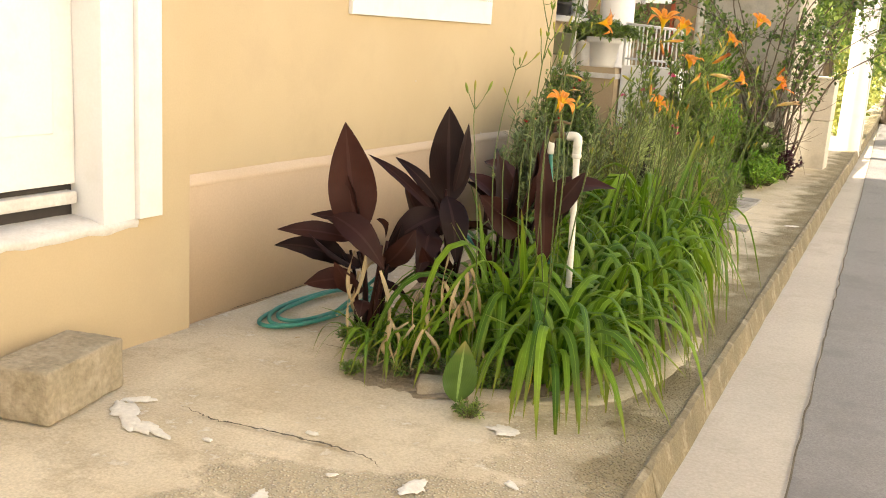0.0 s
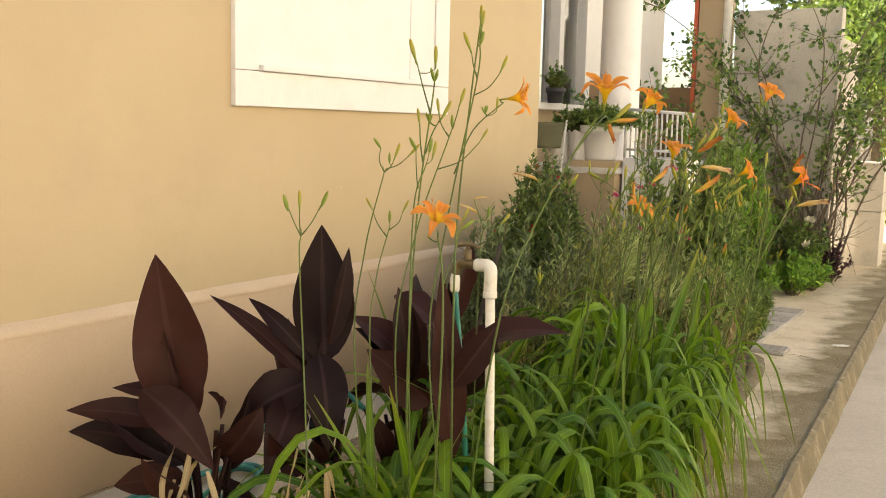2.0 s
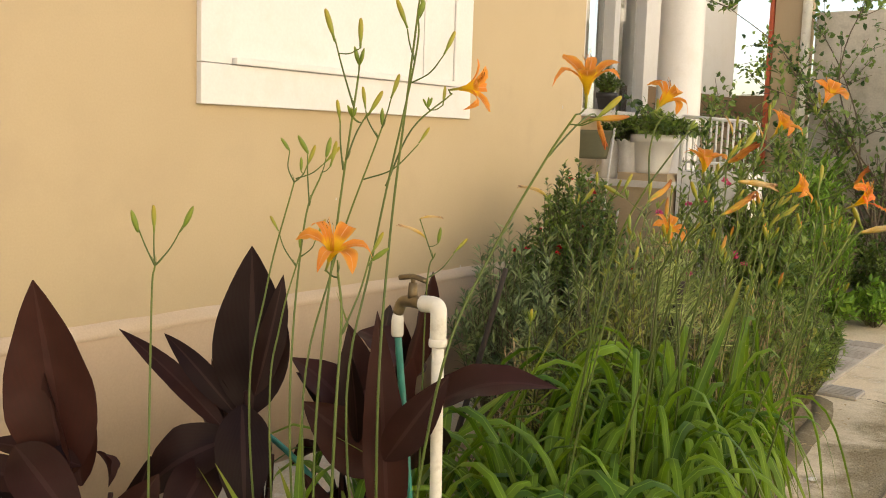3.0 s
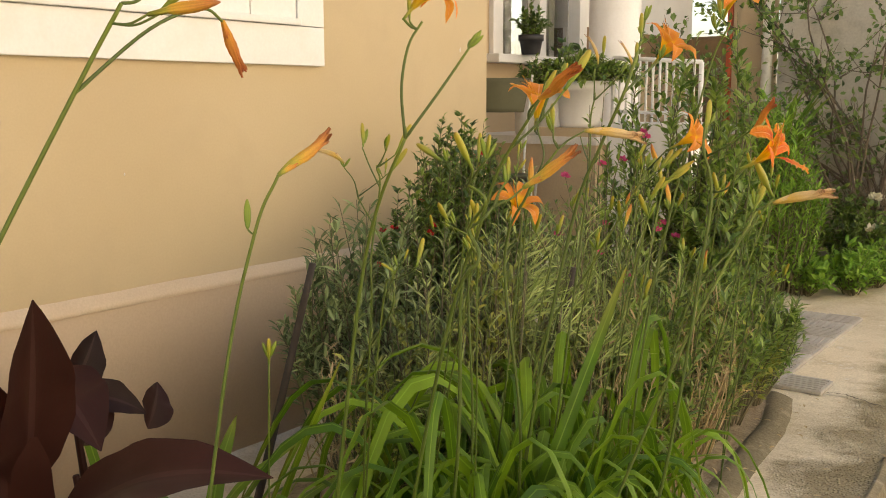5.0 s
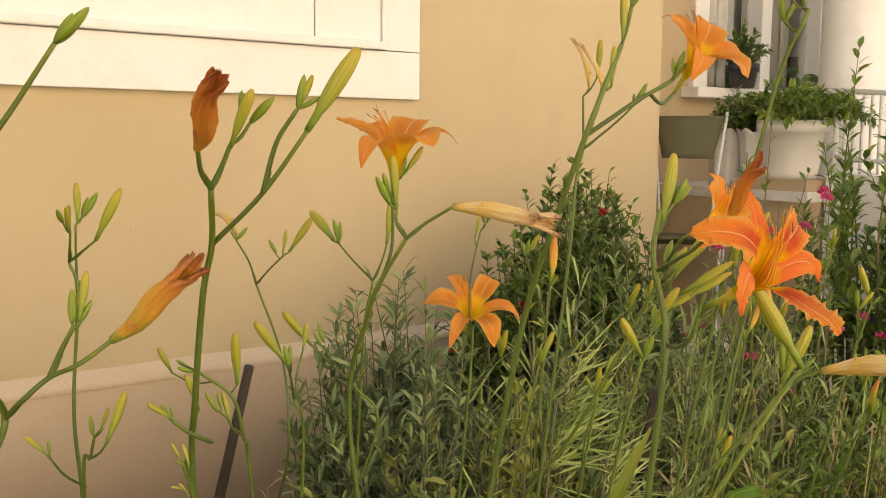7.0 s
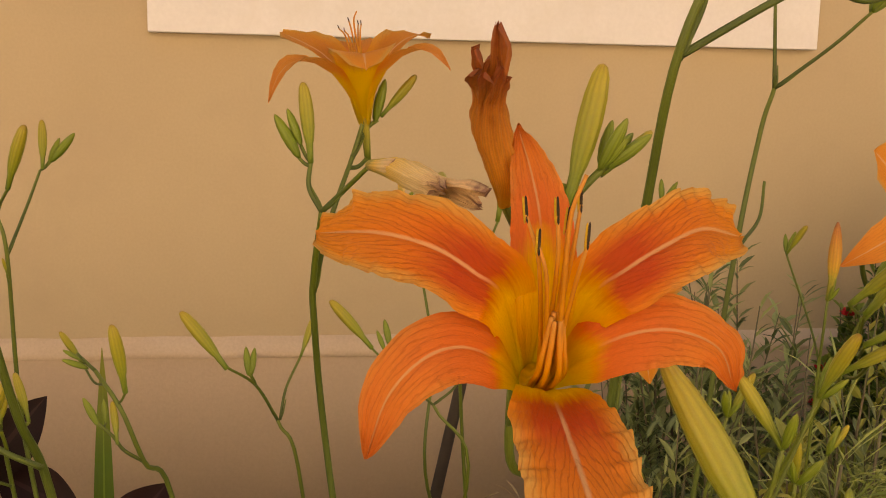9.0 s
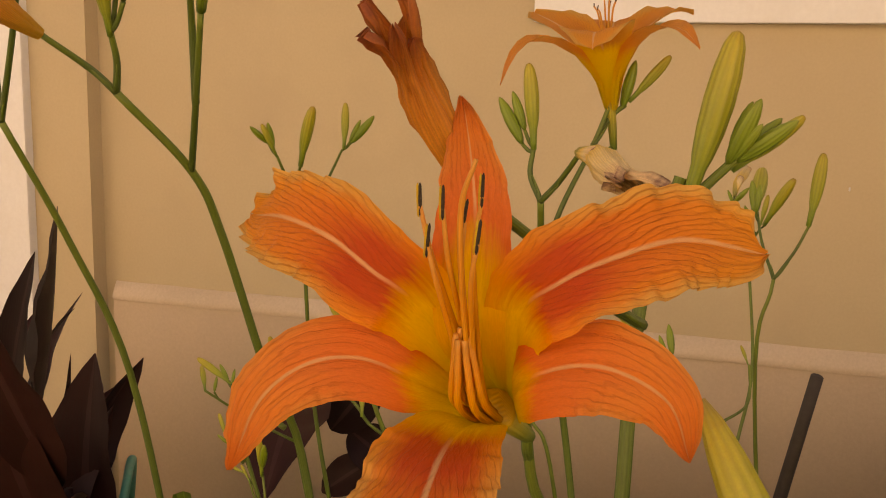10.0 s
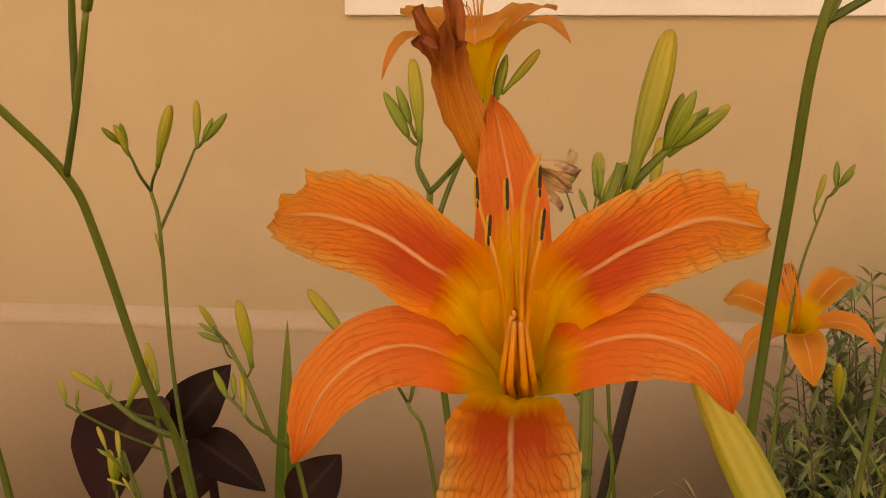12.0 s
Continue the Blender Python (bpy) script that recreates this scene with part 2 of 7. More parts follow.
M = {
    "plaster": surface("ochre_plaster", (0.562, 0.447, 0.280), (0.502, 0.390, 0.235), 0.9, 140, 0.85, 0.10, 0.002, stain=(0.475, 0.37, 0.235), amount=0.09),
    "dado": surface("brown_plaster", (0.58, 0.44, 0.30), (0.52, 0.39, 0.265), 1.1, 120, 0.85, 0.2, 0.003, stain=(0.49, 0.37, 0.255), amount=0.14),
    # dado plaster lightened: the light on the sloping ledge is put into the colour
    "ledge": surface("ledge_plaster", (0.66, 0.52, 0.37), (0.60, 0.46, 0.31), 3, 150, 0.85, 0.3, 0.002, amount=0.2),
    # beige plaster made darker: the shade of the porch recess is in its colour
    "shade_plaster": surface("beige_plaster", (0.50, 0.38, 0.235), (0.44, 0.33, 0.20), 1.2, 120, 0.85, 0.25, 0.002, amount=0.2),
    "facade": surface("cream_facade", (0.80, 0.75, 0.66), (0.75, 0.70, 0.60), 0.5, 40, 0.9, 0.2, 0.004, amount=0.15),
    "grey_plaster": surface("grey_plaster", (0.68, 0.62, 0.51), (0.57, 0.52, 0.43), 1.4, 60, 0.9, 0.4, 0.004, stain=(0.34, 0.31, 0.245), amount=0.3),
    "white": surface("white_paint", (0.80, 0.78, 0.745), (0.76, 0.74, 0.70), 2.5, 90, 0.5, 0.12, 0.001, stain=(0.70, 0.67, 0.61), amount=0.1),
    "sill": surface("whitewash", (0.74, 0.71, 0.66), (0.62, 0.58, 0.52), 8, 90, 0.9, 0.5, 0.004, stain=(0.55, 0.5, 0.44), amount=0.25),
    "grey_wood": surface("weathered_wood", (0.40, 0.38, 0.33), (0.28, 0.26, 0.22), 9, 120, 0.8, 0.4, 0.002),
    "concrete": pavement_material(),
    "kerb": surface("kerb_concrete", (0.27, 0.22, 0.13), (0.17, 0.14, 0.08), 3, 80, 0.92, 0.9, 0.007, stain=(0.42, 0.37, 0.26), amount=0.6),
    "gutter": surface("gutter_concrete", (0.58, 0.515, 0.41), (0.49, 0.43, 0.34), 1.3, 80, 0.9, 0.5, 0.004, stain=(0.36, 0.31, 0.23), amount=0.35),
    "asphalt": surface("asphalt", (0.285, 0.265, 0.245), (0.235, 0.22, 0.20), 0.8, 110, 0.9, 0.8, 0.006, stain=(0.15, 0.14, 0.125), amount=0.55),
    "patch": surface("spilt_plaster", (0.84, 0.80, 0.70), (0.72, 0.67, 0.57), 14, 90, 0.95, 0.6, 0.003),
    "mortar": surface("crumbling_mortar", (0.66, 0.59, 0.45), (0.50, 0.43, 0.30), 6, 70, 0.95, 0.9, 0.006, stain=(0.34, 0.28, 0.18), amount=0.5),
    "block": surface("cast_concrete", (0.50, 0.42, 0.30), (0.37, 0.31, 0.205), 6, 45, 0.95, 1.0, 0.012, stain=(0.20, 0.165, 0.10), amount=0.6),
    "stone": surface("rim_stone", (0.64, 0.55, 0.40), (0.50, 0.42, 0.295), 7, 50, 0.95, 0.8, 0.008, stain=(0.36, 0.30, 0.2), amount=0.5),
    "crack": surface("crack_dirt", (0.17, 0.135, 0.085), (0.10, 0.08, 0.05), 9, 90, 1.0, 0.3),
    "soil": surface("garden_soil", (0.40, 0.315, 0.21), (0.27, 0.205, 0.13), 5, 60, 1.0, 1.0, 0.015, stain=(0.46, 0.37, 0.26), amount=0.6),
    "tile": surface("cement_tile", (0.46, 0.43, 0.38), (0.38, 0.35, 0.30), 4, 80, 0.85, 0.4, 0.003),
    "earth": surface("far_ground", (0.30, 0.26, 0.18), (0.22, 0.20, 0.13), 0.4, 20, 0.95, 0.3),
    "pvc": surface("white_pvc", (0.72, 0.69, 0.60), (0.64, 0.60, 0.50), 12, 80, 0.45, 0.15, 0.001, stain=(0.45, 0.40, 0.30), amount=0.15),
    "brass": surface("old_brass", (0.26, 0.19, 0.10), (0.16, 0.12, 0.07), 30, 200, 0.5, 0.3, 0.0008, metal=0.8),
    "hose": surface("green_hose", (0.022, 0.20, 0.15), (0.035, 0.26, 0.20), 8, 90, 0.45, 0.2, 0.001, stain=(0.15, 0.25, 0.20), amount=0.25),
    "stake": surface("dark_stick", (0.05, 0.036, 0.026), (0.028, 0.02, 0.015), 20, 120, 0.8, 0.5, 0.002),
    "metal_white": surface("white_metal", (0.78, 0.77, 0.74), (0.70, 0.69, 0.66), 6, 60, 0.4, 0.1),
    "pot_dark": surface("black_plastic", (0.025, 0.024, 0.026), (0.04, 0.038, 0.038), 10, 80, 0.45, 0.1),
    "terracotta": surface("terracotta", (0.36, 0.15, 0.08), (0.30, 0.12, 0.06), 9, 80, 0.85, 0.3),
    "olive": surface("olive_canvas", (0.135, 0.125, 0.065), (0.10, 0.095, 0.05), 6, 260, 0.9, 0.4, 0.001),
    "red_paint": surface("red_orange_paint", (0.62, 0.13, 0.05), (0.55, 0.10, 0.04), 4, 60, 0.5, 0.1),
    "brown": surface("brown_wall", (0.26, 0.165, 0.085), (0.22, 0.14, 0.07), 2, 60, 0.85, 0.2),
    "bark": surface("bark", (0.22, 0.17, 0.12), (0.13, 0.10, 0.07), 12, 60, 0.95, 0.8, 0.006),
    "twig": surface("green_twig", (0.12, 0.13, 0.06), (0.17, 0.13, 0.075), 12, 90, 0.8, 0.3),
    "curtain": surface("pale_curtain", (0.60, 0.55, 0.46), (0.5, 0.45, 0.37), 5, 90, 0.9, 0.2),
    # near-black colour that stands for the dimness inside rooms and gaps
    "room_shade": surface("dim_interior", (0.06, 0.05, 0.045), (0.04, 0.035, 0.03), 2, 40, 0.9, 0.0),
    "blade": leaf_material("daylily_leaf", (0.058, 0.145, 0.009), (0.205, 0.345, 0.020), 0.44, 0.42, 0.22, (0.24, 0.25, 0.035), 0.3),
    "canna": leaf_material("purple_canna_leaf", (0.013, 0.0045, 0.0045), (0.052, 0.0165, 0.0125), 0.5, 0.18, 0.12, None, 0.14),
    "canna_green": leaf_material("green_canna_leaf", (0.09, 0.17, 0.03), (0.13, 0.21, 0.045), 0.4, 0.25, 0.6, (0.30, 0.26, 0.08), 0.45),
    "dry": leaf_material("dry_leaf", (0.40, 0.28, 0.14), (0.56, 0.43, 0.25), 0.8, 0.2, 0.2),
    "yellow_leaf": leaf_material("yellowed_leaf", (0.62, 0.46, 0.04), (0.70, 0.52, 0.05), 0.6, 0.3, 0.2),
    "grey_leaf": leaf_material("grey_green_leaf", (0.08, 0.125, 0.028), (0.43, 0.50, 0.19), 0.30, 0.40, gloss=0.6),
    "blue_leaf": leaf_material("blue_grey_leaf", (0.07, 0.115, 0.035), (0.38, 0.47, 0.21), 0.45, 0.3, gloss=0.45),
    "needle": leaf_material("needle_leaf", (0.17, 0.25, 0.05), (0.56, 0.64, 0.24), 0.34, 0.40, gloss=0.5),
    "olive_leaf": leaf_material("yellow_green_leaf", (0.16, 0.20, 0.03), (0.50, 0.50, 0.13), 0.45, 0.32),
    "deep_leaf": leaf_material("deep_green_leaf", (0.04, 0.095, 0.015), (0.24, 0.35, 0.07), 0.28, 0.34, 0.0, None, 0.6),
    "mid_leaf": leaf_material("mid_green_leaf", (0.075, 0.155, 0.02), (0.34, 0.45, 0.10), 0.28, 0.42, gloss=0.65),
    "herb": leaf_material("herb_leaf", (0.12, 0.28, 0.03), (0.34, 0.54, 0.08), 0.5, 0.3),
    "plum_leaf": leaf_material("plum_leaf", (0.06, 0.015, 0.03), (0.10, 0.03, 0.05), 0.5, 0.2),
    "pink": leaf_material("pink_petal", (0.62, 0.06, 0.20), (0.75, 0.12, 0.30), 0.6, 0.3),
    "red": leaf_material("red_petal", (0.60, 0.02, 0.03), (0.70, 0.05, 0.06), 0.6, 0.3),
    "rose_white": leaf_material("cream_rose_petal", (0.80, 0.72, 0.55), (0.85, 0.80, 0.66), 0.6, 0.3),
    "petal_in": petal_material("petal_wide", True),
    "petal_out": petal_material("petal_narrow", False),
    # brighter copies of both petals, with the light through them in the colour
    "lit_in": petal_material("pale_petal_wide", True, True),
    "lit_out": petal_material("pale_petal_narrow", False, True),
    "stamen": along_material("filament", (0.0, (0.84, 0.42, 0.01)), (0.6, (0.84, 0.32, 0.02)), (1.0, (0.84, 0.36, 0.06)), rough=0.5, share=0.25),
    "anther": surface("dark_anther", (0.022, 0.012, 0.008), (0.06, 0.035, 0.01), 400, 900, 0.9, 0.5),
    "pollen": surface("pollen", (0.70, 0.42, 0.03), (0.60, 0.34, 0.02), 500, 900, 0.95, 0.4),
    "tube": along_material("flower_tube", (0.0, (0.16, 0.25, 0.03)), (0.5, (0.50, 0.42, 0.05)), (1.0, (0.72, 0.40, 0.02)), rough=0.5, share=0.15),
    "stem": along_material("scape_green", (0.0, (0.06, 0.095, 0.009)), (0.5, (0.075, 0.115, 0.010)), (1.0, (0.135, 0.18, 0.014)), rough=0.5),
    "bud_green": along_material("bud_green", (0.0, (0.13, 0.21, 0.014)), (0.6, (0.22, 0.30, 0.02)), (1.0, (0.26, 0.30, 0.025)), rough=0.42, share=0.15),
    "bud_long": along_material("bud_yellow", (0.0, (0.14, 0.23, 0.02)), (0.4, (0.30, 0.33, 0.03)), (0.8, (0.46, 0.37, 0.03)), (1.0, (0.40, 0.24, 0.03)), rough=0.45, share=0.12),
    "bud_ripe": along_material("bud_orange", (0.0, (0.20, 0.25, 0.03)), (0.28, (0.50, 0.42, 0.05)), (0.45, (0.76, 0.42, 0.05)), (0.8, (0.66, 0.24, 0.04)), (1.0, (0.36, 0.12, 0.04)), rough=0.55, grain=0.5, share=0.15),
    "wither": along_material("withered_petal", (0.0, (0.80, 0.42, 0.04)), (0.3, (0.76, 0.31, 0.035)), (0.7, (0.68, 0.22, 0.03)), (1.0, (0.42, 0.10, 0.03)), rough=0.6, grain=0.4, share=0.3),
    "wither_pale": along_material("dried_petal", (0.0, (0.42, 0.36, 0.08)), (0.3, (0.88, 0.56, 0.12)), (0.6, (0.86, 0.64, 0.30)), (0.92, (0.80, 0.52, 0.26)), (1.0, (0.36, 0.18, 0.10)), rough=0.75, grain=0.4, share=0.2),
}
glass = Nodes("window_glass")
glass.p.inputs["Base Color"].default_value = (0.9, 0.92, 0.92, 1)
glass.p.inputs["Roughness"].default_value = 0.03
glass.p.inputs["Transmission Weight"].default_value = 1.0
M["glass"] = glass.m


# ---- builders ----
def mesh_of(name, verts, faces, material=None, uvs=None, smooth=True):
    me = bpy.data.meshes.new(name)
    me.from_pydata([tuple(v) for v in verts], [], [tuple(f) for f in faces])
    if uvs is not None:
        layer = me.uv_layers.new(name="UVMap")
        idx = np.empty(len(me.loops), dtype=np.int64)
        me.loops.foreach_get("vertex_index", idx)
        layer.data.foreach_set("uv", np.asarray(uvs, dtype=np.float32)[idx].ravel())
    if smooth:
        me.polygons.foreach_set("use_smooth", [True] * len(me.polygons))
    if material:
        me.materials.append(M[material])
    return me


def obj(name, me, parent=None, m=None, label="", category="", group="", kind=""):
    ob = new(name, me)
    if parent is not None:
        ob.parent = parent
    if m is not None:
        ob.matrix_basis = m
    return tagged(ob, label, category, group, kind)


def thing(name, at, label, category, group=""):
    ob = new(name)
    ob.empty_display_size = 0.05
    ob.location = at
    return tagged(ob, label, category, group)


def box_bm(x0, x1, y0, y1, z0, z1, bevel=0.0, segments=2):
    bm = bmesh.new()
    bmesh.ops.create_cube(bm, size=1, matrix=Matrix.Translation(((x0 + x1) / 2, (y0 + y1) / 2, (z0 + z1) / 2)) @ Matrix.Diagonal((x1 - x0, y1 - y0, z1 - z0, 1)))
    if bevel:
        bmesh.ops.bevel(bm, geom=list(bm.edges), offset=bevel, segments=segments, affect="EDGES", profile=0.6)
    return bm


def part(name, bm, material, parent=None, label="", kind="", smooth=False):
    me = bpy.data.meshes.new(name)
    bm.to_mesh(me)
    bm.free()
    me.materials.append(M[material])
    if smooth:
        me.polygons.foreach_set("use_smooth", [True] * len(me.polygons))
    return obj(name, me, parent, None, label, kind=kind)


def box(name, x0, x1, y0, y1, z0, z1, material, parent=None, bevel=0.0, label="", kind=""):
    return part(name, box_bm(x0, x1, y0, y1, z0, z1, bevel), material, parent, label, kind)


def smooth_line(points, per=6):
    """Catmull-Rom through the points."""
    p = [np.array(q, float) for q in points]
    p = [2 * p[0] - p[1]] + p + [2 * p[-1] - p[-2]]
    out = []
    for i in range(1, len(p) - 2):
        for k in range(per):
            t = k / per
            out.append(0.5 * (2 * p[i] + (p[i + 1] - p[i - 1]) * t + (2 * p[i - 1] - 5 * p[i] + 4 * p[i + 1] - p[i + 2]) * t * t
                              + (3 * p[i] - p[i - 1] - 3 * p[i + 1] + p[i + 2]) * t ** 3))
    out.append(p[-2])
    return np.array(out)


def tube(points, r0, r1, sides=7, per=6, cap=True):
    """Vertices, faces and uv of a round stem through the points."""
    line = smooth_line(points, per)
    n = len(line)
    tan = np.gradient(line, axis=0)
    tan /= np.linalg.norm(tan, axis=1)[:, None] + 1e-9
    side = np.cross(tan[0], (0.31, 0.93, 0.17))
    vs, uv, fs = [], [], []
    for i in range(n):
        side = side - tan[i] * (side @ tan[i])
        side /= np.linalg.norm(side) + 1e-9
        other = np.cross(tan[i], side)
        r = r0 + (r1 - r0) * i / (n - 1)
        for k in range(sides):
            a = 2 * math.pi * k / sides
            vs.append(line[i] + r * (math.cos(a) * side + math.sin(a) * other))
            uv.append((i / (n - 1), k / sides))
    for i in range(n - 1):
        for k in range(sides):
            k2 = (k + 1) % sides
            fs.append((i * sides + k, i * sides + k2, (i + 1) * sides + k2, (i + 1) * sides + k))
    if cap:
        fs.append(tuple(range(sides))[::-1])
        fs.append(tuple((n - 1) * sides + k for k in range(sides)))
    return vs, fs, uv


def joined(pieces):
    vs, fs, uv = [], [], []
    for v, f, u in pieces:
        o = len(vs)
        vs += list(v)
        uv += list(u)
        fs += [tuple(i + o for i in q) for q in f]
    return vs, fs, uv


def lathe(profile, sides=16):
    """A turned solid about z from (radius, height) pairs."""
    vs, fs, uv = [], [], []
    n = len(profile)
    for i, (r, z) in enumerate(profile):
        for k in range(sides):
            a = 2 * math.pi * k / sides
            vs.append((r * math.cos(a), r * math.sin(a), z))
            uv.append((i / (n - 1), k / sides))
    for i in range(n - 1):
        for k in range(sides):
            k2 = (k + 1) % sides
            fs.append((i * sides + k, i * sides + k2, (i + 1) * sides + k2, (i + 1) * sides + k))
    fs.append(tuple(range(sides))[::-1])
    fs.append(tuple((n - 1) * sides + k for k in range(sides)))
    return vs, fs, uv


def sheet(P):
    """Faces and uv of a grid of points [along, across, 3]."""
    n, m = P.shape[:2]
    fs = [(i * m + j, i * m + j + 1, (i + 1) * m + j + 1, (i + 1) * m + j) for i in range(n - 1) for j in range(m - 1)]
    uv = [(i / (n - 1), j / (m - 1)) for i in range(n) for j in range(m)]
    return P.reshape(-1, 3), fs, uv


def aim(at, way, up=(0, 0, 1), scale=1.0):
    """A pose at a point whose z axis goes the way given and whose y axis leans to up."""
    z = Vector(way).normalized()
    x = Vector(up).cross(z)
    if x.length < 1e-4:
        x = Vector((1, 0, 0)).cross(z)
    x.normalize()
    y = z.cross(x)
    m = Matrix((x, y, z)).transposed().to_4x4()
    s = scale if isinstance(scale, tuple) else (scale,) * 3
    return Matrix.Translation(at) @ m @ Matrix.Diagonal((*s, 1))


# ---- ground, kerb and road ----
def kerb_x(y):
    return 2.29 - 0.056 * y


def lane_x(y):
    return 2.72 - 0.074 * y


def ground_grid(name, xs, ys, f, material, label="", kind="structure", parent=None):
    P = np.array([[f(a, b) for a in xs] for b in ys], float)
    v, fc, uv = sheet(P)
    return obj(name, mesh_of(name, v, fc, material, uv), parent, None, label, kind=kind)


def wave(x, y, s, seed=0.0):
    return noise.noise(Vector((x * s + seed, y * s - seed, seed * 1.7)))


YS = list(np.concatenate([np.linspace(-6, 0.5, 14), np.linspace(0.6, 7, 65), np.linspace(7.3, 60, 40), (140, 400)]))
ground_grid("ground", np.linspace(-400, 400, 9), np.linspace(-400, 400, 9), lambda x, y: (x, y, -0.22), "earth")
ground_grid("pavement", np.linspace(0, 1, 34), YS,
            lambda a, y: (-0.25 + (kerb_x(min(y, 60)) - 0.026 + 0.25) * a, y, 0.006 * wave(a * 2.3, y, 1.6) + 0.004 * wave(a * 2.3, y, 7) - 0.004), "concrete",
            "worn beige concrete pavement with cracks and stains")
ground_grid("gutter", np.linspace(0, 1, 8), YS, lambda a, y: (kerb_x(min(y, 60)) + 0.01 + (lane_x(min(y, 28)) - kerb_x(min(y, 28))) * a, y, -0.112 + 0.012 * a + 0.002 * wave(a, y, 4)), "gutter")
ground_grid("road", np.linspace(0, 1, 12), YS, lambda a, y: (lane_x(min(y, 28)) + 0.012 * wave(0.3, y, 6) + 9.0 * a, y, -0.094 + 0.002 * wave(a * 9, y, 2)), "asphalt")
ground_grid("lane_joint", np.linspace(0, 1, 3), [y for y in YS if -3 < y < 28], lambda a, y: (lane_x(y) + 0.012 * wave(0.3, y, 6) - 0.006 + 0.012 * (0.6 + 0.5 * wave(y, 1, 3)) * a, y, -0.0905), "crack")
def kerb_piece():
    bm = box_bm(-0.034, 0.0, 0, 1.9995, -0.2, 0.004, 0.010)
    bmesh.ops.bisect_plane(bm, geom=bm.verts[:] + bm.edges[:] + bm.faces[:], plane_co=(0, 1.0, 0), plane_no=(0, 1, 0))
    for q in np.arange(0.1, 1.95, 0.1):
        bmesh.ops.bisect_plane(bm, geom=bm.verts[:] + bm.edges[:] + bm.faces[:], plane_co=(0, q, 0), plane_no=(0, 1, 0))
    return bm


kerb_line = new("kerb")
tagged(kerb_line, "low worn concrete kerb along the pavement", kind="structure")
for i in range(17):
    y0 = -4.0 + i * 2.0
    bm = kerb_piece()
    for v in bm.verts:
        v.co.x += 0.008 * wave(v.co.y + 2 * i, i, 3)
        v.co.z += 0.005 * wave(v.co.y + 2 * i, i, 4) - 0.006 * (v.co.x > -0.012)
        v.co.x += 0.030 * max(0.0, -0.02 - v.co.z) / 0.10
    k = part("kerb_stone", bm, "kerb", kerb_line)
    k.location = (kerb_x(y0), y0, 0)
    k.rotation_euler.z = math.atan(0.056)


def ribbon(name, pts, width, z, material, parent=None, seed=1):
    line = smooth_line([(x, y, z) for x, y in pts], 10)
    rnd = random.Random(seed)
    tan = np.gradient(line, axis=0)
    nor = np.stack([-tan[:, 1], tan[:, 0], 0 * tan[:, 0]], 1)
    nor /= np.linalg.norm(nor, axis=1)[:, None]
    w = np.array([width * (0.35 + rnd.random()) * math.sin(math.pi * (0.04 + 0.92 * i / (len(line) - 1))) for i in range(len(line))])[:, None]
    jit = np.array([rnd.uniform(-1, 1) * width * 1.2 for _ in line])[:, None]
    P = np.stack([line + nor * (jit - w), line + nor * (jit + w)], 1)
    v, f, uv = sheet(P)
    return obj(name, mesh_of(name, v, f, material, uv), parent, None, kind="structure")


ribbon("crack", [(0.66, 1.49), (0.76, 1.47), (0.85, 1.465), (1.00, 1.495), (1.144, 1.514), (1.28, 1.525), (1.40, 1.524), (1.47, 1.486)], 0.0055, 0.0065, "crack")
ribbon("crack", [(1.16, 2.72), (0.98, 2.50), (0.80, 2.36), (0.62, 2.33)], 0.004, 0.0065, "crack", seed=4)
ribbon("crack", [(0.02, 2.2), (0.025, 2.6), (0.024, 3.1), (0.026, 3.6)], 0.004, 0.0065, "crack", seed=6)
ribbon("crack", [(1.50, 6.4), (1.62, 6.45), (1.78, 6.38), (1.86, 6.42)], 0.006, 0.0065, "crack", seed=9)


def splat(name, cx, cy, rx, ry, turn, material, label, seed, h=0.007):
    rnd = random.Random(seed)
    n = 48
    vs = [(0, 0, h)]
    for ring, hh in ((0.55, h), (0.92, h * 0.7), (1.0, 0.0)):
        rnd2 = random.Random(seed)
        for k in range(n):
            a = 2 * math.pi * k / n
            r = ring * (0.8 + 0.55 * noise.noise(Vector((1.3 * math.cos(a), 1.3 * math.sin(a), seed * 3.1))) + 0.28 * noise.noise(Vector((4 * math.cos(a), 4 * math.sin(a), seed))) + 0.08 * rnd2.random())
            vs.append((rx * r * math.cos(a), ry * r * math.sin(a), hh))
    fs = [(0, 1 + k, 1 + (k + 1) % n) for k in range(n)]
    for q in (0, 1):
        o, p = 1 + q * n, 1 + (q + 1) * n
        fs += [(o + k, p + k, p + (k + 1) % n, o + (k + 1) % n) for k in range(n)]
    return obj(name, mesh_of(name, vs, fs, material), None, pose(cx, cy, 0.003, 0, 0, turn), label, "plaster patch")


splat("plaster_patch", 0.56, 1.33, 0.15, 0.055, -30, "patch", "pale spilt plaster patch on the concrete pavement", 3)
splat("plaster_patch", 0.70, 1.285, 0.12, 0.04, -8, "patch", "pale spilt plaster patch on the concrete pavement", 5)
splat("plaster_patch", 0.50, 1.44, 0.07, 0.022, 40, "patch", "pale spilt plaster patch on the concrete pavement", 8)
splat("plaster_patch", 0.92, 1.33, 0.018, 0.012, 0, "patch", "small pale plaster crumb on the concrete pavement", 9)
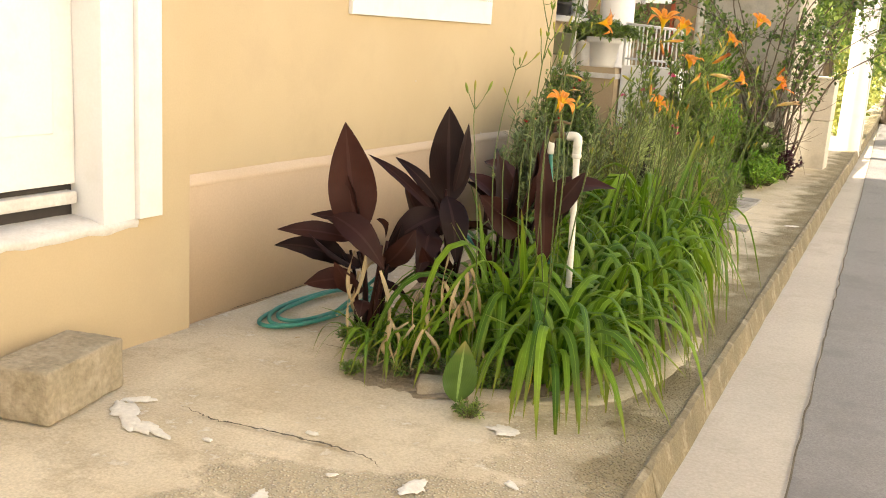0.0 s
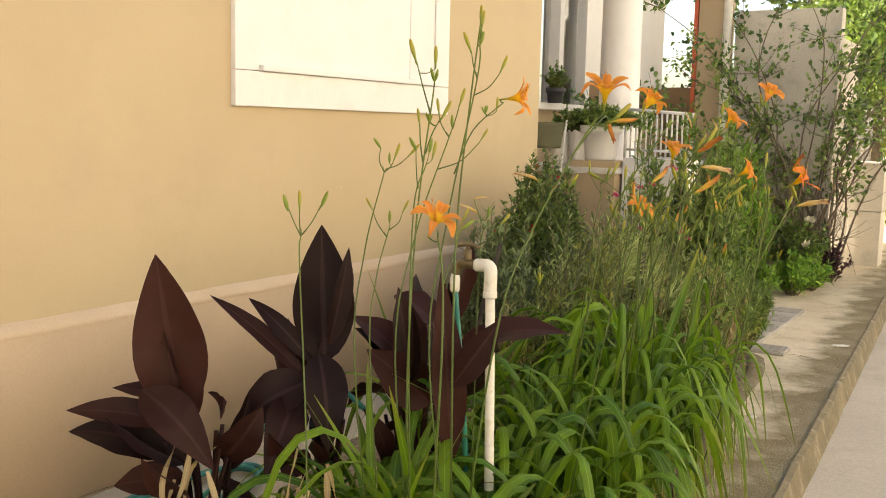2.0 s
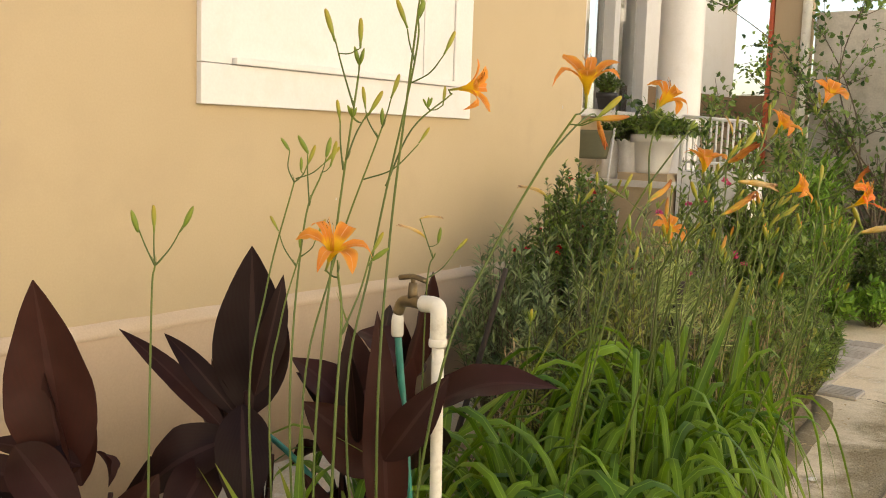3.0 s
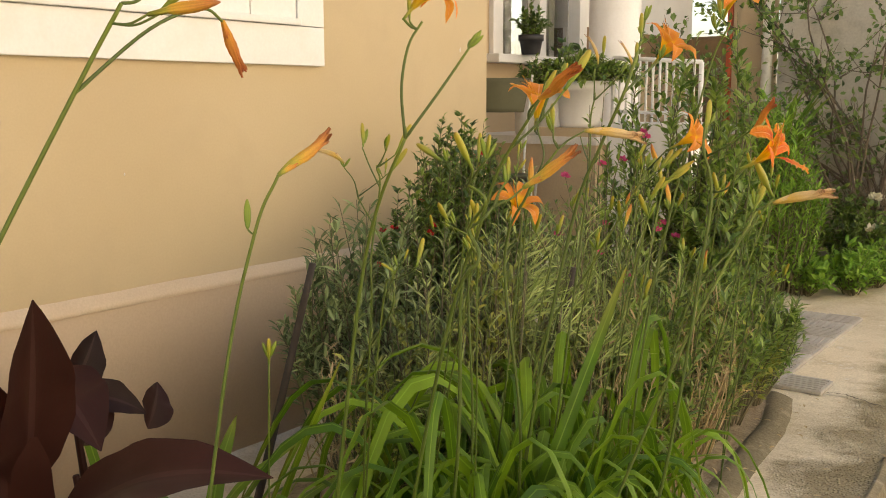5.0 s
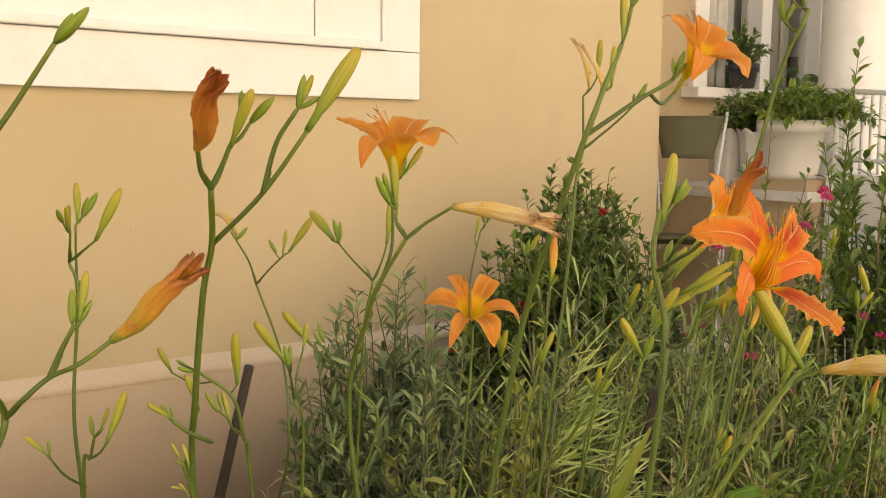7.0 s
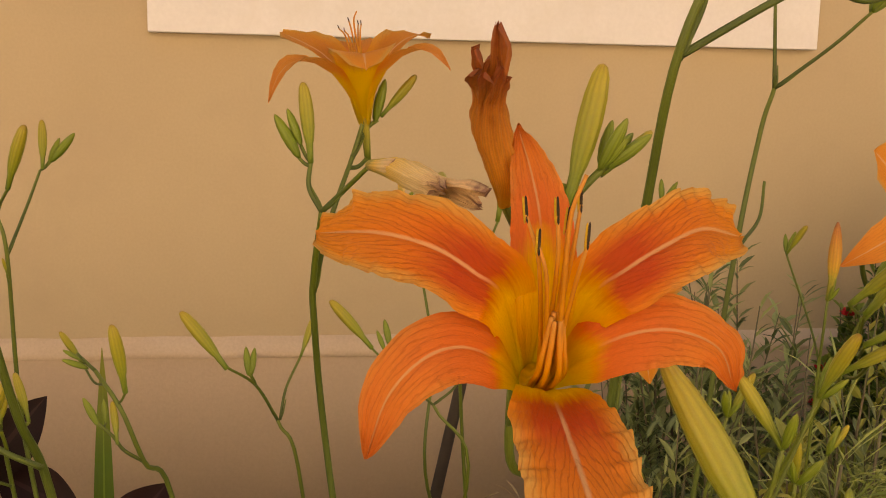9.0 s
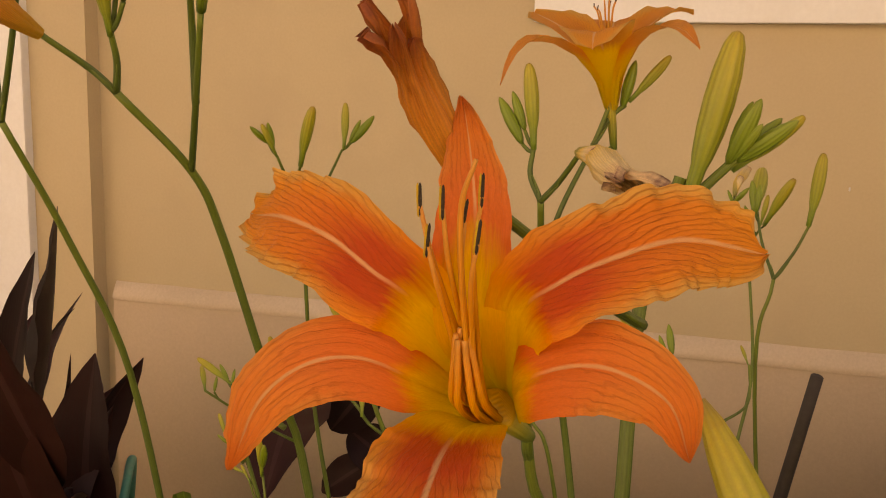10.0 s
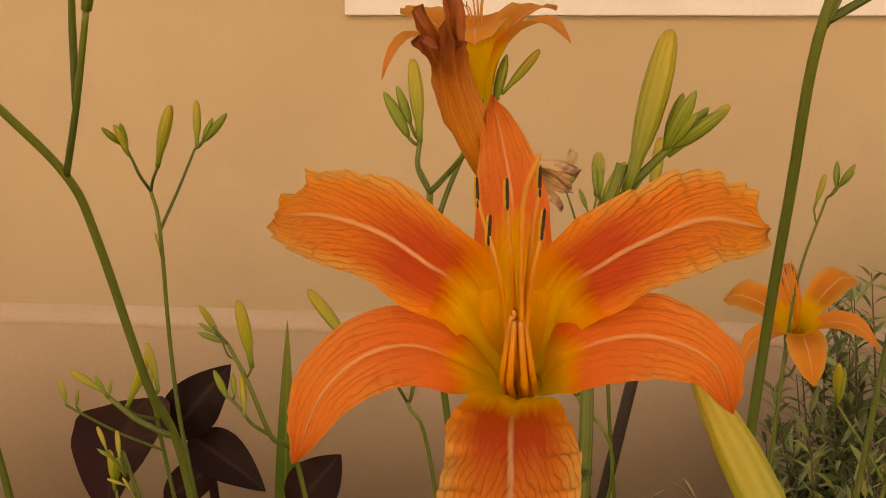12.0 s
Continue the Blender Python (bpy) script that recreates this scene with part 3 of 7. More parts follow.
for i, (x, y, r) in enumerate([(1.15, 1.57, 0.03), (1.38, 1.36, 0.022), (1.62, 1.44, 0.06), (1.30, 1.12, 0.05), (1.86, 1.62, 0.03), (1.66, 1.98, 0.07), (1.78, 6.9, 0.06), (1.72, 5.0, 0.03)]):
    splat("mortar_scrap", x, y, r, r * 0.6, 37 * i, "patch", "thin scrap of pale mortar on the pavement", 20 + i, 0.004)

# ---- planting bed ----
def bed_edge(y):
    return float(np.interp(y, [2.05, 2.2, 2.45, 2.7, 3.4, 4.85, 5.9, 6.35], [1.25, 1.56, 1.74, 1.82, 1.83, 1.60, 1.50, 1.38]))


def bed_inner(y):
    return float(np.interp(y, [2.05, 2.5, 3.1, 3.6], [0.98, 0.80, 0.55, 0.40]))


ground_grid("bed_soil", np.linspace(0, 1, 40), np.linspace(2.08, 6.36, 110),
            lambda a, y: (bed_inner(y) + (bed_edge(y) + 0.05 * wave(y, 3, 4) + 0.02 * wave(y, 3, 13) - bed_inner(y) - 0.03) * a, y + 0.05 * wave(a * 2, 1, 3) * max(0, 1 - 3 * (y - 2.08)),
                          0.0015 + (0.05 + 0.025 * wave(a * 2, y, 3)) * min(1, 4 * a, 3 * (1 - a), (y - 2.12) * 3, (6.36 - y) * 5)), "soil", "dark soil of the planting bed", "structure")
rnd = random.Random(5)
rim = thing("bed_edging", (1.4, 2.2, 0), "low broken stone and mortar edging of the flower bed", "edging")
stone_meshes = []
for i in range(6):
    bm = box_bm(-0.5, 0.5, -0.5, 0.5, -0.5, 0.5, 0.16, 2)
    for v in bm.verts:
        v.co *= 1 + 0.22 * wave(v.co.x * 2 + i, v.co.y * 2 + v.co.z, 1.3, i)
    me = bpy.data.meshes.new("edging_stone")
    bm.to_mesh(me)
    bm.free()
    me.materials.append(M["stone"])
    me.polygons.foreach_set("use_smooth", [True] * len(me.polygons))
    stone_meshes.append(me)
line = [(1.27, 2.17, 0.12), (1.52, 2.16, 0.15)]
for i, (x, yy, lx) in enumerate(line):
    obj("edging_stone", stone_meshes[i % 6], rim, pose(x - 1.4, yy - 2.2, 0.008, rnd.uniform(-8, 8), rnd.uniform(-8, 8), 20 + rnd.uniform(-24, 24)) @ Matrix.Diagonal((lx, rnd.uniform(0.06, 0.10), rnd.uniform(0.06, 0.085), 1)))
# low rounded mortar lip along the street side
rows = []
for yy in np.arange(3.1, 6.34, 0.045):
    e = bed_edge(yy) + 0.012 * wave(yy, 2, 2.2)
    w = 0.05 + 0.012 * wave(yy, 5, 3)
    rows.append([(e - 0.05, yy, 0.0), (e - 0.03, yy, 0.014 + 0.010 * wave(yy, 8, 5)), (e, yy, 0.016 + 0.010 * wave(yy, 9, 7)), (e + w * 0.7, yy, 0.006 + 0.006 * wave(yy, 4, 6)), (e + w * 1.3, yy, -0.006)])
v, f, uv = sheet(np.array(rows))
obj("edging_lip", mesh_of("edging_lip", v + np.array([-1.4, -2.2, 0]), f, "kerb", uv), rim, None, "low rounded mortar lip")

rows = []
for k, (x0, y0, w0) in enumerate(smooth_line([(1.62, 2.27, 0.05), (1.76, 2.40, 0.10), (1.86, 2.64, 0.13), (1.92, 3.05, 0.10), (1.93, 3.5, 0.05)], 8)):
    rag = 0.025 * wave(k * 0.3, 2, 2.1) + 0.012 * wave(k, 5, 1.3)
    rows.append([(x0 - w0 * 0.9, y0, -0.002), (x0 - w0 * 0.5, y0, 0.006 + 0.002 * wave(k, 1, 1)), (x0 + rag * 0.4, y0, 0.008), (x0 + w0 * 0.45 + rag, y0, 0.006), (x0 + w0 * 0.6 + rag, y0, -0.003)])
v, f, uv = sheet(np.array(rows))
obj("mortar_band", mesh_of("mortar_band", v + np.array([-1.4, -2.2, 0]), f, "mortar", uv), rim, None, "pale crumbling mortar band")

# ---- house ----
def slab(name, x0, x1, y0, y1, z0, z1, material, label=""):
    return box(name, x0, x1, y0, y1, z0, z1, material, None, 0.0, label, "structure")


# main wall round the shuttered window: opening y 3.53 to 4.86, z 1.46 up to 2.75
slab("wall_main_low", -0.30, 0.0, 2.17, 6.15, -0.1, 1.46, "plaster", "smooth ochre plaster house wall")
slab("wall_main_left", -0.30, 0.0, 2.17, 3.50, 1.46, 5.0, "plaster")
slab("wall_main_right", -0.30, 0.0, 4.89, 6.15, 1.46, 5.0, "plaster")
slab("wall_main_top", -0.30, 0.0, 3.50, 4.89, 2.78, 5.0, "plaster")
bm = bmesh.new()
prof = [(-0.05, -0.1), (0.022, -0.1), (0.020, 0.608), (0.016, 0.620), (0.002, 0.640), (-0.05, 0.640)]
ends = []
for yy in np.linspace(2.205, 6.149, 40):
    ends.append([bm.verts.new((x + 0.0016 * wave(yy, z, 4), yy, z + (0.0025 * wave(yy, 3, 6) if z > 0.5 else 0))) for x, z in prof])
for a, b in zip(ends, ends[1:]):
    for i in range(len(prof) - 1):
        bm.faces.new((a[i], b[i], b[i + 1], a[i + 1]))
part("dado", bm, "dado", None, "brown plaster dado along the foot of the wall", "structure", True)
bm = bmesh.new()
prof = [(0.0222, 0.606), (0.0250, 0.614), (0.0215, 0.622), (0.004, 0.655), (-0.01, 0.655)]
ends = []
for yy in np.linspace(2.205, 6.149, 90):
    ends.append([bm.verts.new((x + 0.0014 * wave(yy, z, 9, 2), yy, z + 0.003 * wave(yy, 1, 8, 1))) for x, z in prof])
for a, b in zip(ends, ends[1:]):
    for i in range(len(prof) - 1):
        bm.faces.new((a[i], b[i], b[i + 1], a[i + 1]))
part("dado_ledge", bm, "ledge", None, "sloping plaster ledge on the dado, coloured paler as if catching light", "structure", True)

# door bay, a little proud: door opening y 0.55 to 1.86, z 0.52 up to 2.7
slab("wall_bay_low", -0.30, 0.055, -4.0, 2.17, -0.1, 0.50, "plaster", "smooth ochre plaster house wall")
slab("wall_bay_right", -0.30, 0.055, 1.84, 2.17, 0.50, 5.0, "plaster")
slab("wall_bay_left", -0.30, 0.055, -4.0, 0.55, 0.50, 5.0, "plaster")
slab("wall_bay_top", -0.30, 0.055, 0.55, 1.84, 2.70, 5.0, "plaster")
# unseen pale wall across the street, behind the viewer, added to bounce sunlight back
slab("wall_opposite", 7.6, 7.9, -22, 30, -0.2, 6.5, "facade")
# unseen shell that closes the house
slab("wall_back", -7.0, -6.7, -4.0, 14.0, -0.1, 5.0, "shade_plaster")
slab("wall_south", -6.7, -0.30, -4.0, -3.7, -0.1, 5.0, "shade_plaster")
# unseen slabs added overhead to block the sun from bed and pavement
slab("roof", -7.2, 0.25, -4.2, 6.3, 5.0, 5.2, "shade_plaster")
slab("roof_porch", -7.2, -0.5, 6.302, 10.2, 5.0, 5.2, "shade_plaster")
slab("house_floor", -6.7, -0.30, -3.7, 6.15, 0.3, 0.45, "room_shade")

door = thing("door_1", (0, 1.2, 0.5), "closed white wooden door with worn bottom board", "door")
door["kind"] = "structure"
def dpart(name, x0, x1, y0, y1, z0, z1, mat, bevel=0.004, label=""):
    return box(name, x0, x1, y0 - 1.2, y1 - 1.2, z0 - 0.5, z1 - 0.5, mat, door, bevel, label)
dpart("door_trim", -0.02, 0.085, 1.862, 1.985, 0.525, 2.84, "white")
dpart("door_trim", -0.02, 0.085, 0.43, 0.55, 0.525, 2.84, "white")
dpart("door_trim", -0.02, 0.085, 0.552, 1.860, 2.70, 2.84, "white")
dpart("door_lining", -0.20, 0.062, 1.700, 1.860, 0.512, 2.70, "white", 0.003)
dpart("door_lining", -0.20, 0.062, 0.552, 0.70, 0.512, 2.70, "white", 0.003)
dpart("door_leaf", -0.135, -0.085, 0.702, 1.698, 0.665, 2.69, "white", 0.004)
for z0, z1 in ((0.86, 1.42), (1.52, 2.55)):
    for y0, y1 in ((0.80, 1.16), (1.24, 1.60)):
        dpart("door_panel", -0.088, -0.077, y0, y1, z0, z1, "white", 0.006)
dpart("kick_board", -0.13, -0.062, 0.702, 1.690, 0.590, 0.640, "sill", 0.012, "flaking weathered board at the foot of the door")
# dark strip in place of the shade under the door leaf
dpart("door_gap", -0.16, -0.11, 0.702, 1.698, 0.535, 0.668, "room_shade", 0.0)
bm = bmesh.new()
rows = []
for yy in np.linspace(0.50, 1.875, 40):
    w = 0.006 * wave(yy, 0, 9)
    rows.append([bm.verts.new(p) for p in ((-0.16, yy - 1.2, 0.045), (-0.02, yy - 1.2, 0.038 + w), (0.062, yy - 1.2, 0.022 + w), (0.066, yy - 1.2, 0.004 + 1.8 * w), (0.056, yy - 1.2, -0.016 + 3 * w))])
for a, b in zip(rows, rows[1:]):
    for i in range(4):
        bm.faces.new((a[i], b[i], b[i + 1], a[i + 1]))
part("door_sill", bm, "sill", door, "rough whitewashed plaster sill", "", True)

win = thing("window_1", (0, 4.19, 1.37), "white wooden window with closed shutters", "window")
win["kind"] = "structure"
def wpart(name, x0, x1, y0, y1, z0, z1, mat, bevel=0.003, label=""):
    return box(name, x0, x1, y0 - 4.19, y1 - 4.19, z0 - 1.37, z1 - 1.37, mat, win, bevel, label)
wpart("window_trim", -0.02, 0.024, 3.382, 5.002, 1.374, 1.516, "white")
wpart("window_trim", -0.02, 0.024, 3.382, 3.52, 1.518, 2.90, "white")
wpart("window_trim", -0.02, 0.024, 4.866, 5.002, 1.518, 2.90, "white")
wpart("window_trim", -0.02, 0.024, 3.522, 4.864, 2.76, 2.90, "white")
wpart("shutter", -0.026, 0.016, 3.523, 4.635, 1.520, 2.757, "white", 0.002)
wpart("shutter", -0.026, 0.016, 4.640, 4.863, 1.520, 2.757, "white", 0.002)
wpart("bottom_rail", -0.01, 0.044, 3.526, 4.864, 1.5175, 1.542, "white", 0.006)
wpart("window_panel", -0.10, -0.06, 3.50, 4.89, 1.46, 2.78, "room_shade", 0.0)
# small chips of plaster on the wall
for y0, z0, s in ((5.93, 1.47, 0.01), (5.0, 0.66, 0.008), (4.1, 1.02, 0.006), (3.0, 0.64, 0.012)):
    splat("plaster_chip", 0, 0, s, s * 0.5, 0, "sill", "small chip in the wall plaster", 40 + int(y0 * 10), 0.002).matrix_basis = pose(0.001, y0, z0, 0, 90, 0)

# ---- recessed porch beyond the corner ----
# recess walls take the darker plaster that carries their shade
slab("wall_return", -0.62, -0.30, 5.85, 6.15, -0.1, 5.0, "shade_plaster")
slab("wall_recess_low", -0.80, -0.50, 6.15, 9.9, -0.1, 1.46, "shade_plaster", "porch wall in beige plaster darkened for its shade")
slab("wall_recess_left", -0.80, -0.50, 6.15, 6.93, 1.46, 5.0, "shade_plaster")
slab("wall_recess_right", -0.80, -0.50, 8.05, 9.9, 1.72, 5.0, "white")
slab("wall_recess_dado", -0.80, -0.49, 8.05, 9.9, 1.46, 1.718, "brown")
slab("wall_recess_top", -0.80, -0.50, 6.93, 8.05, 2.75, 5.0, "shade_plaster")
win2 = thing("window_2", (-0.5, 7.45, 1.46), "white framed porch window with pale curtains behind glass", "window")
win2["kind"] = "structure"
def w2(name, x0, x1, y0, y1, z0, z1, mat, bevel=0.003):
    return box(name, x0 + 0.5, x1 + 0.5, y0 - 7.45, y1 - 7.45, z0 - 1.46, z1 - 1.46, mat, win2, bevel)
for y0, y1 in ((6.93, 7.03), (7.44, 7.52), (7.95, 8.05)):
    w2("window_frame", -0.60, -0.47, y0, y1, 1.505, 2.75, "white")
w2("window_frame", -0.60, -0.47, 7.032, 7.438, 2.66, 2.75, "white")
w2("window_sill", -0.66, -0.40, 6.88, 8.1, 1.455, 1.503, "white", 0.006)
for y0, y1 in ((7.032, 7.438), (7.522, 7.948)):
    g = w2("pane", -0.56, -0.554, y0, y1, 1.506, 2.658, "glass", 0.0)
    g.visible_shadow = False
for y0 in (7.06, 7.14, 7.24, 7.33, 7.56, 7.66, 7.77, 7.86):
    w2("curtain_fold", -0.68, -0.65, y0, y0 + 0.075, 1.5, 2.7, "curtain", 0.012)
# dark sheet that gives the window its unlit inside
slab("wall_porch_room", -1.4, -1.35, 6.5, 8.5, 1.2, 2.9, "room_shade")

col = lathe([(0.19, 0), (0.19, 0.05), (0.155, 0.09), (0.15, 0.12), (0.145, 1.2), (0.135, 2.4)], 32)
column = obj("porch_column", mesh_of("porch_column", *col[:2], "white", col[2]), None, pose(0.04, 7.42, 1.02), "round smooth cream porch column", kind="structure")
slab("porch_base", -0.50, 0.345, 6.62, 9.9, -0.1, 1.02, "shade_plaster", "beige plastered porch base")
slab("porch_slab", -0.50, 0.36, 6.60, 9.9, 1.02, 1.06, "sill")
# back of the porch: brown parapet, red post, plastered pier and drainpipe, with open sky above the parapet
slab("porch_parapet", -1.4, -0.20, 9.9, 10.06, -0.1, 1.74, "brown", "brown painted parapet wall")
slab("red_post", -0.200, -0.165, 9.88, 9.95, 1.0, 4.0, "red_paint", "red painted narrow post")
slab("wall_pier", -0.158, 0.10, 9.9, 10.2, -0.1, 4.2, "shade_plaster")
dp = tube([(0.13, 9.86, 0.0), (0.13, 9.86, 2.0), (0.13, 9.86, 4.2)], 0.04, 0.04, 12, 2)
obj("drainpipe", mesh_of("drainpipe", *dp[:2], "pvc", dp[2]), None, None, "white plastic drainpipe on the pier", "drainpipe")
slab("garden_wall", 0.17, 1.12, 10.0, 10.18, -0.1, 2.46, "grey_plaster", "grey weathered plaster garden wall")
slab("garden_wall_side", 0.96, 1.12, 10.18, 11.1, -0.1, 2.2, "grey_plaster")
slab("garden_wall_far", 0.86, 1.0, 11.45, 13.6, -0.1, 0.75, "grey_plaster")

# tiled entrance path between the two beds
tile_floor = thing("path", (0.9, 7.2, 0), "path of pale ribbed cement tiles", "path")
tile_floor["kind"] = "structure"
bm = box_bm(-0.098, 0.098, -0.098, 0.098, -0.02, 0.0, 0.003, 1)
tile_me = bpy.data.meshes.new("tile")
bm2 = bm.copy()
for k in range(6):
    x = -0.08 + k * 0.032
    r = bmesh.ops.create_cube(bm2, size=1, matrix=Matrix.Translation((x, 0, 0.001)) @ Matrix.Diagonal((0.017, 0.17, 0.008, 1)))
bm2.to_mesh(tile_me)
bm.free()
bm2.free()
tile_me.materials.append(M["tile"])
for i in range(6):
    for j in range(8):
        x, yy = 0.45 + i * 0.2, 6.5 + j * 0.2
        if x < 1.47 - (yy - 6.5) * 0.14:
            obj("tile", tile_me, tile_floor, pose(x - 0.9, yy - 7.2, 0.014 + 0.002 * wave(i, j, 1.7), 0, 0, 90 * ((i + j) % 2)))

# pot, railing and chair at the porch
def pot(name, at, r, h, material, label, rim_h=0.035):
    t = thing(name, at, label, "flower pot", "")
    p = lathe([(r * 0.74, 0), (r * 0.78, h * 0.1), (r * 0.93, h - rim_h), (r * 1.04, h - rim_h), (r * 1.06, h), (r * 0.96, h), (r * 0.9, h - 0.05)], 28)
    obj("body", mesh_of("body", *p[:2], material, p[2]), t)
    s = lathe([(r * 0.9, h - 0.05), (r * 0.5, h - 0.035), (0.004, h - 0.03)], 20)
    obj("potting_soil", mesh_of("potting_soil", *s[:2], "soil", s[2]), t)
    return t


slab("porch_pedestal", 0.02, 0.345, 6.615, 6.90, 1.06, 1.105, "shade_plaster")
pot("planter", (0.185, 6.75, 1.105), 0.135, 0.235, "white", "round white plaster planter on the porch parapet", 0.05)
pot("flower_pot", (-0.35, 7.14, 1.503), 0.07, 0.11, "pot_dark", "small black plastic flower pot on the window sill")
for px, py in ((-0.10, 6.70), (0.045, 6.72)):
    t = thing("stone_pot", (px, py, 1.06), "tall fluted beige stone pot with a scalloped rim", "flower pot", "stone pots")
    vs, fs, uv = lathe([(0.060, 0), (0.066, 0.02), (0.068, 0.12), (0.074, 0.2), (0.084, 0.225), (0.086, 0.24), (0.07, 0.235), (0.06, 0.20)], 36)
    vs = [(x * (1 + 0.05 * math.cos(8 * math.atan2(y, x))), y * (1 + 0.05 * math.cos(8 * math.atan2(y, x))), z + 0.010 * math.cos(8 * math.atan2(y, x)) * (z > 0.215)) for x, y, z in vs]
    obj("body", mesh_of("body", vs, fs, "sill", uv), t)
slab("porch_steps_wall", 0.362, 0.80, 6.72, 6.96, -0.1, 1.13, "white", "whitewashed low wall beside the porch steps")
rail = thing("railing", (0.34, 6.78, 1.13), "white painted metal railing with thin upright bars", "railing")
def rod(name, a, b, r, mat, parent, o=(0, 0, 0), sides=8):
    q = tube([tuple(np.subtract(a, o)), tuple(np.subtract(b, o))], r, r, sides, 1)
    return obj(name, mesh_of(name, *q[:2], mat, q[2]), parent)
R0 = (0.34, 6.78, 1.13)
rod("top_bar", (0.34, 6.80, 1.455), (0.79, 6.86, 1.425), 0.011, "metal_white", rail, R0)
rod("lower_bar", (0.34, 6.80, 1.185), (0.79, 6.86, 1.175), 0.009, "metal_white", rail, R0)
for i in range(14):
    f = i / 13
    x, yy = 0.345 + 0.44 * f, 6.80 + 0.06 * f
    rod("rail_post" if i in (0, 13) else "upright", (x, yy, 1.125), (x, yy, 1.455 - 0.03 * f), 0.012 if i in (0, 13) else 0.0065, "metal_white", rail, R0)
slab("porch_step", -0.50, 0.10, 6.152, 6.598, -0.1, 0.45, "sill")
chair = thing("garden_chair", (-0.06, 6.40, 0.45), "folding garden chair with olive canvas on a pale tube frame", "chair")
P = np.array([[(0.14 * (j / 8 - 0.5) * 2 * (0.72 + 0.28 * i / 9), 0.05 * i / 9 - 0.02 * math.sin(math.pi * j / 8), 0.17 * i / 9) for j in range(9)] for i in range(10)])
v, f, uv = sheet(P)
ob = obj("backrest", mesh_of("backrest", v, f, "olive", uv), chair, pose(0, 0, 0.735, 0, 0, 38))
ob.modifiers.new("thick", "SOLIDIFY").thickness = 0.008
P = np.array([[(0.14 * (j / 6 - 0.5) * 2, -0.17 * i / 7, -0.03 * math.sin(math.pi * i / 7)) for j in range(7)] for i in range(8)])
v, f, uv = sheet(P)
ob = obj("seat", mesh_of("seat", v, f, "olive", uv), chair, pose(0, 0, 0.42, 0, 0, 38))
ob.modifiers.new("thick", "SOLIDIFY").thickness = 0.008
rot = pose(0, 0, 0, 0, 0, 38)
for s in (-1, 1):
    for name, pts in (("back_frame", [(0.10 * s, 0.0, 0.36), (0.112 * s, 0.01, 0.6), (0.15 * s, 0.055, 0.92)]), ("leg", [(0.15 * s, 0.06, 0.0), (0.15 * s, -0.03, 0.2), (0.15 * s, -0.17, 0.44)]), ("leg", [(0.135 * s, -0.17, 0.0), (0.135 * s, -0.08, 0.2), (0.14 * s, 0.0, 0.40)])):
        q = tube([tuple(rot @ Vector(p)) for p in pts], 0.006, 0.006, 8, 4)
        obj(name, mesh_of(name, *q[:2], "metal_white", q[2]), chair)

# ---- farther along the street ----
box_post = thing("meter_pillar", (1.27, 11.3, 0), "grey concrete meter pillar standing at the garden wall", "pillar")
box("shaft", -0.155, 0.155, -0.16, 0.16, -0.05, 0.55, "grey_plaster", box_post, 0.008)
box("cabinet", -0.16, 0.16, -0.165, 0.165, 0.556, 1.02, "grey_plaster", box_post, 0.008)
box("cap", -0.18, 0.18, -0.185, 0.185, 1.022, 1.05, "grey_plaster", box_post, 0.008)
box("ledge", -0.30, -0.157, -0.14, 0.02, 0.26, 0.33, "white", box_post, 0.01)
pole = thing("street_pole", (1.36, 14.0, 0), "tall round pale street pole on the pavement", "pole")
q = lathe([(0.17, -0.1), (0.165, 0.0), (0.15, 1.6), (0.14, 3.5), (0.12, 7.0)], 24)
obj("shaft", mesh_of("shaft", *q[:2], "white", q[2]), pole)
q = tube([(0.16, -0.02, 0.0), (0.155, -0.02, 1.5), (0.15, -0.02, 4.0)], 0.02, 0.02, 8, 3)
obj("cable_pipe", mesh_of("cable_pipe", *q[:2], "metal_white", q[2]), pole)
fence = thing("wire_fence", (0.93, 12.5, 0.75), "grey wire mesh fence on a low wall", "fence")
for i in range(6):
    rod("fence_post", (0.93, 11.5 + i * 0.42, 0.75), (0.93, 11.5 + i * 0.42, 1.65), 0.016, "grey_wood", fence, (0.93, 12.5, 0.75))
pieces = []
for i in range(36):
    a = 11.5 + i * 0.06
    pieces.append(tube([(0, a - 12.5, 0), (0, a - 12.5, 0.88)], 0.004, 0.004, 4, 1))
for i in range(15):
    pieces.append(tube([(0, -1.0, 0.06 * i), (0, 1.1, 0.06 * i)], 0.004, 0.004, 4, 1))
q = joined(pieces)
obj("wire_mesh", mesh_of("wire_mesh", *q[:2], "grey_wood", q[2]), fence)
slab("street_wall", -3.0, 0.2, 24, 24.3, -0.1, 2.2, "white")

# ---- concrete block, hose and standpipe ----
bm = bmesh.new()
bmesh.ops.create_cube(bm, size=1, matrix=Matrix.Diagonal((0.235, 0.415, 0.185, 1)))
bmesh.ops.bevel(bm, geom=list(bm.edges), offset=0.012, segments=2, affect="EDGES", profile=0.5)
bmesh.ops.subdivide_edges(bm, edges=[e for e in bm.edges if e.calc_length() > 0.1], cuts=9, use_grid_fill=True)
for v in bm.verts:
    d = 0.006 * noise.noise(v.co * 9) + 0.004 * noise.noise(v.co * 30)
    v.co += v.co.normalized() * d
    if v.co.x > 0.09 and abs(v.co.y) < 0.19 and abs(v.co.z) < 0.08:
        v.co.x -= 0.016 * max(0, noise.noise(v.co * 22 + Vector((3, 1, 0))) + 0.25)
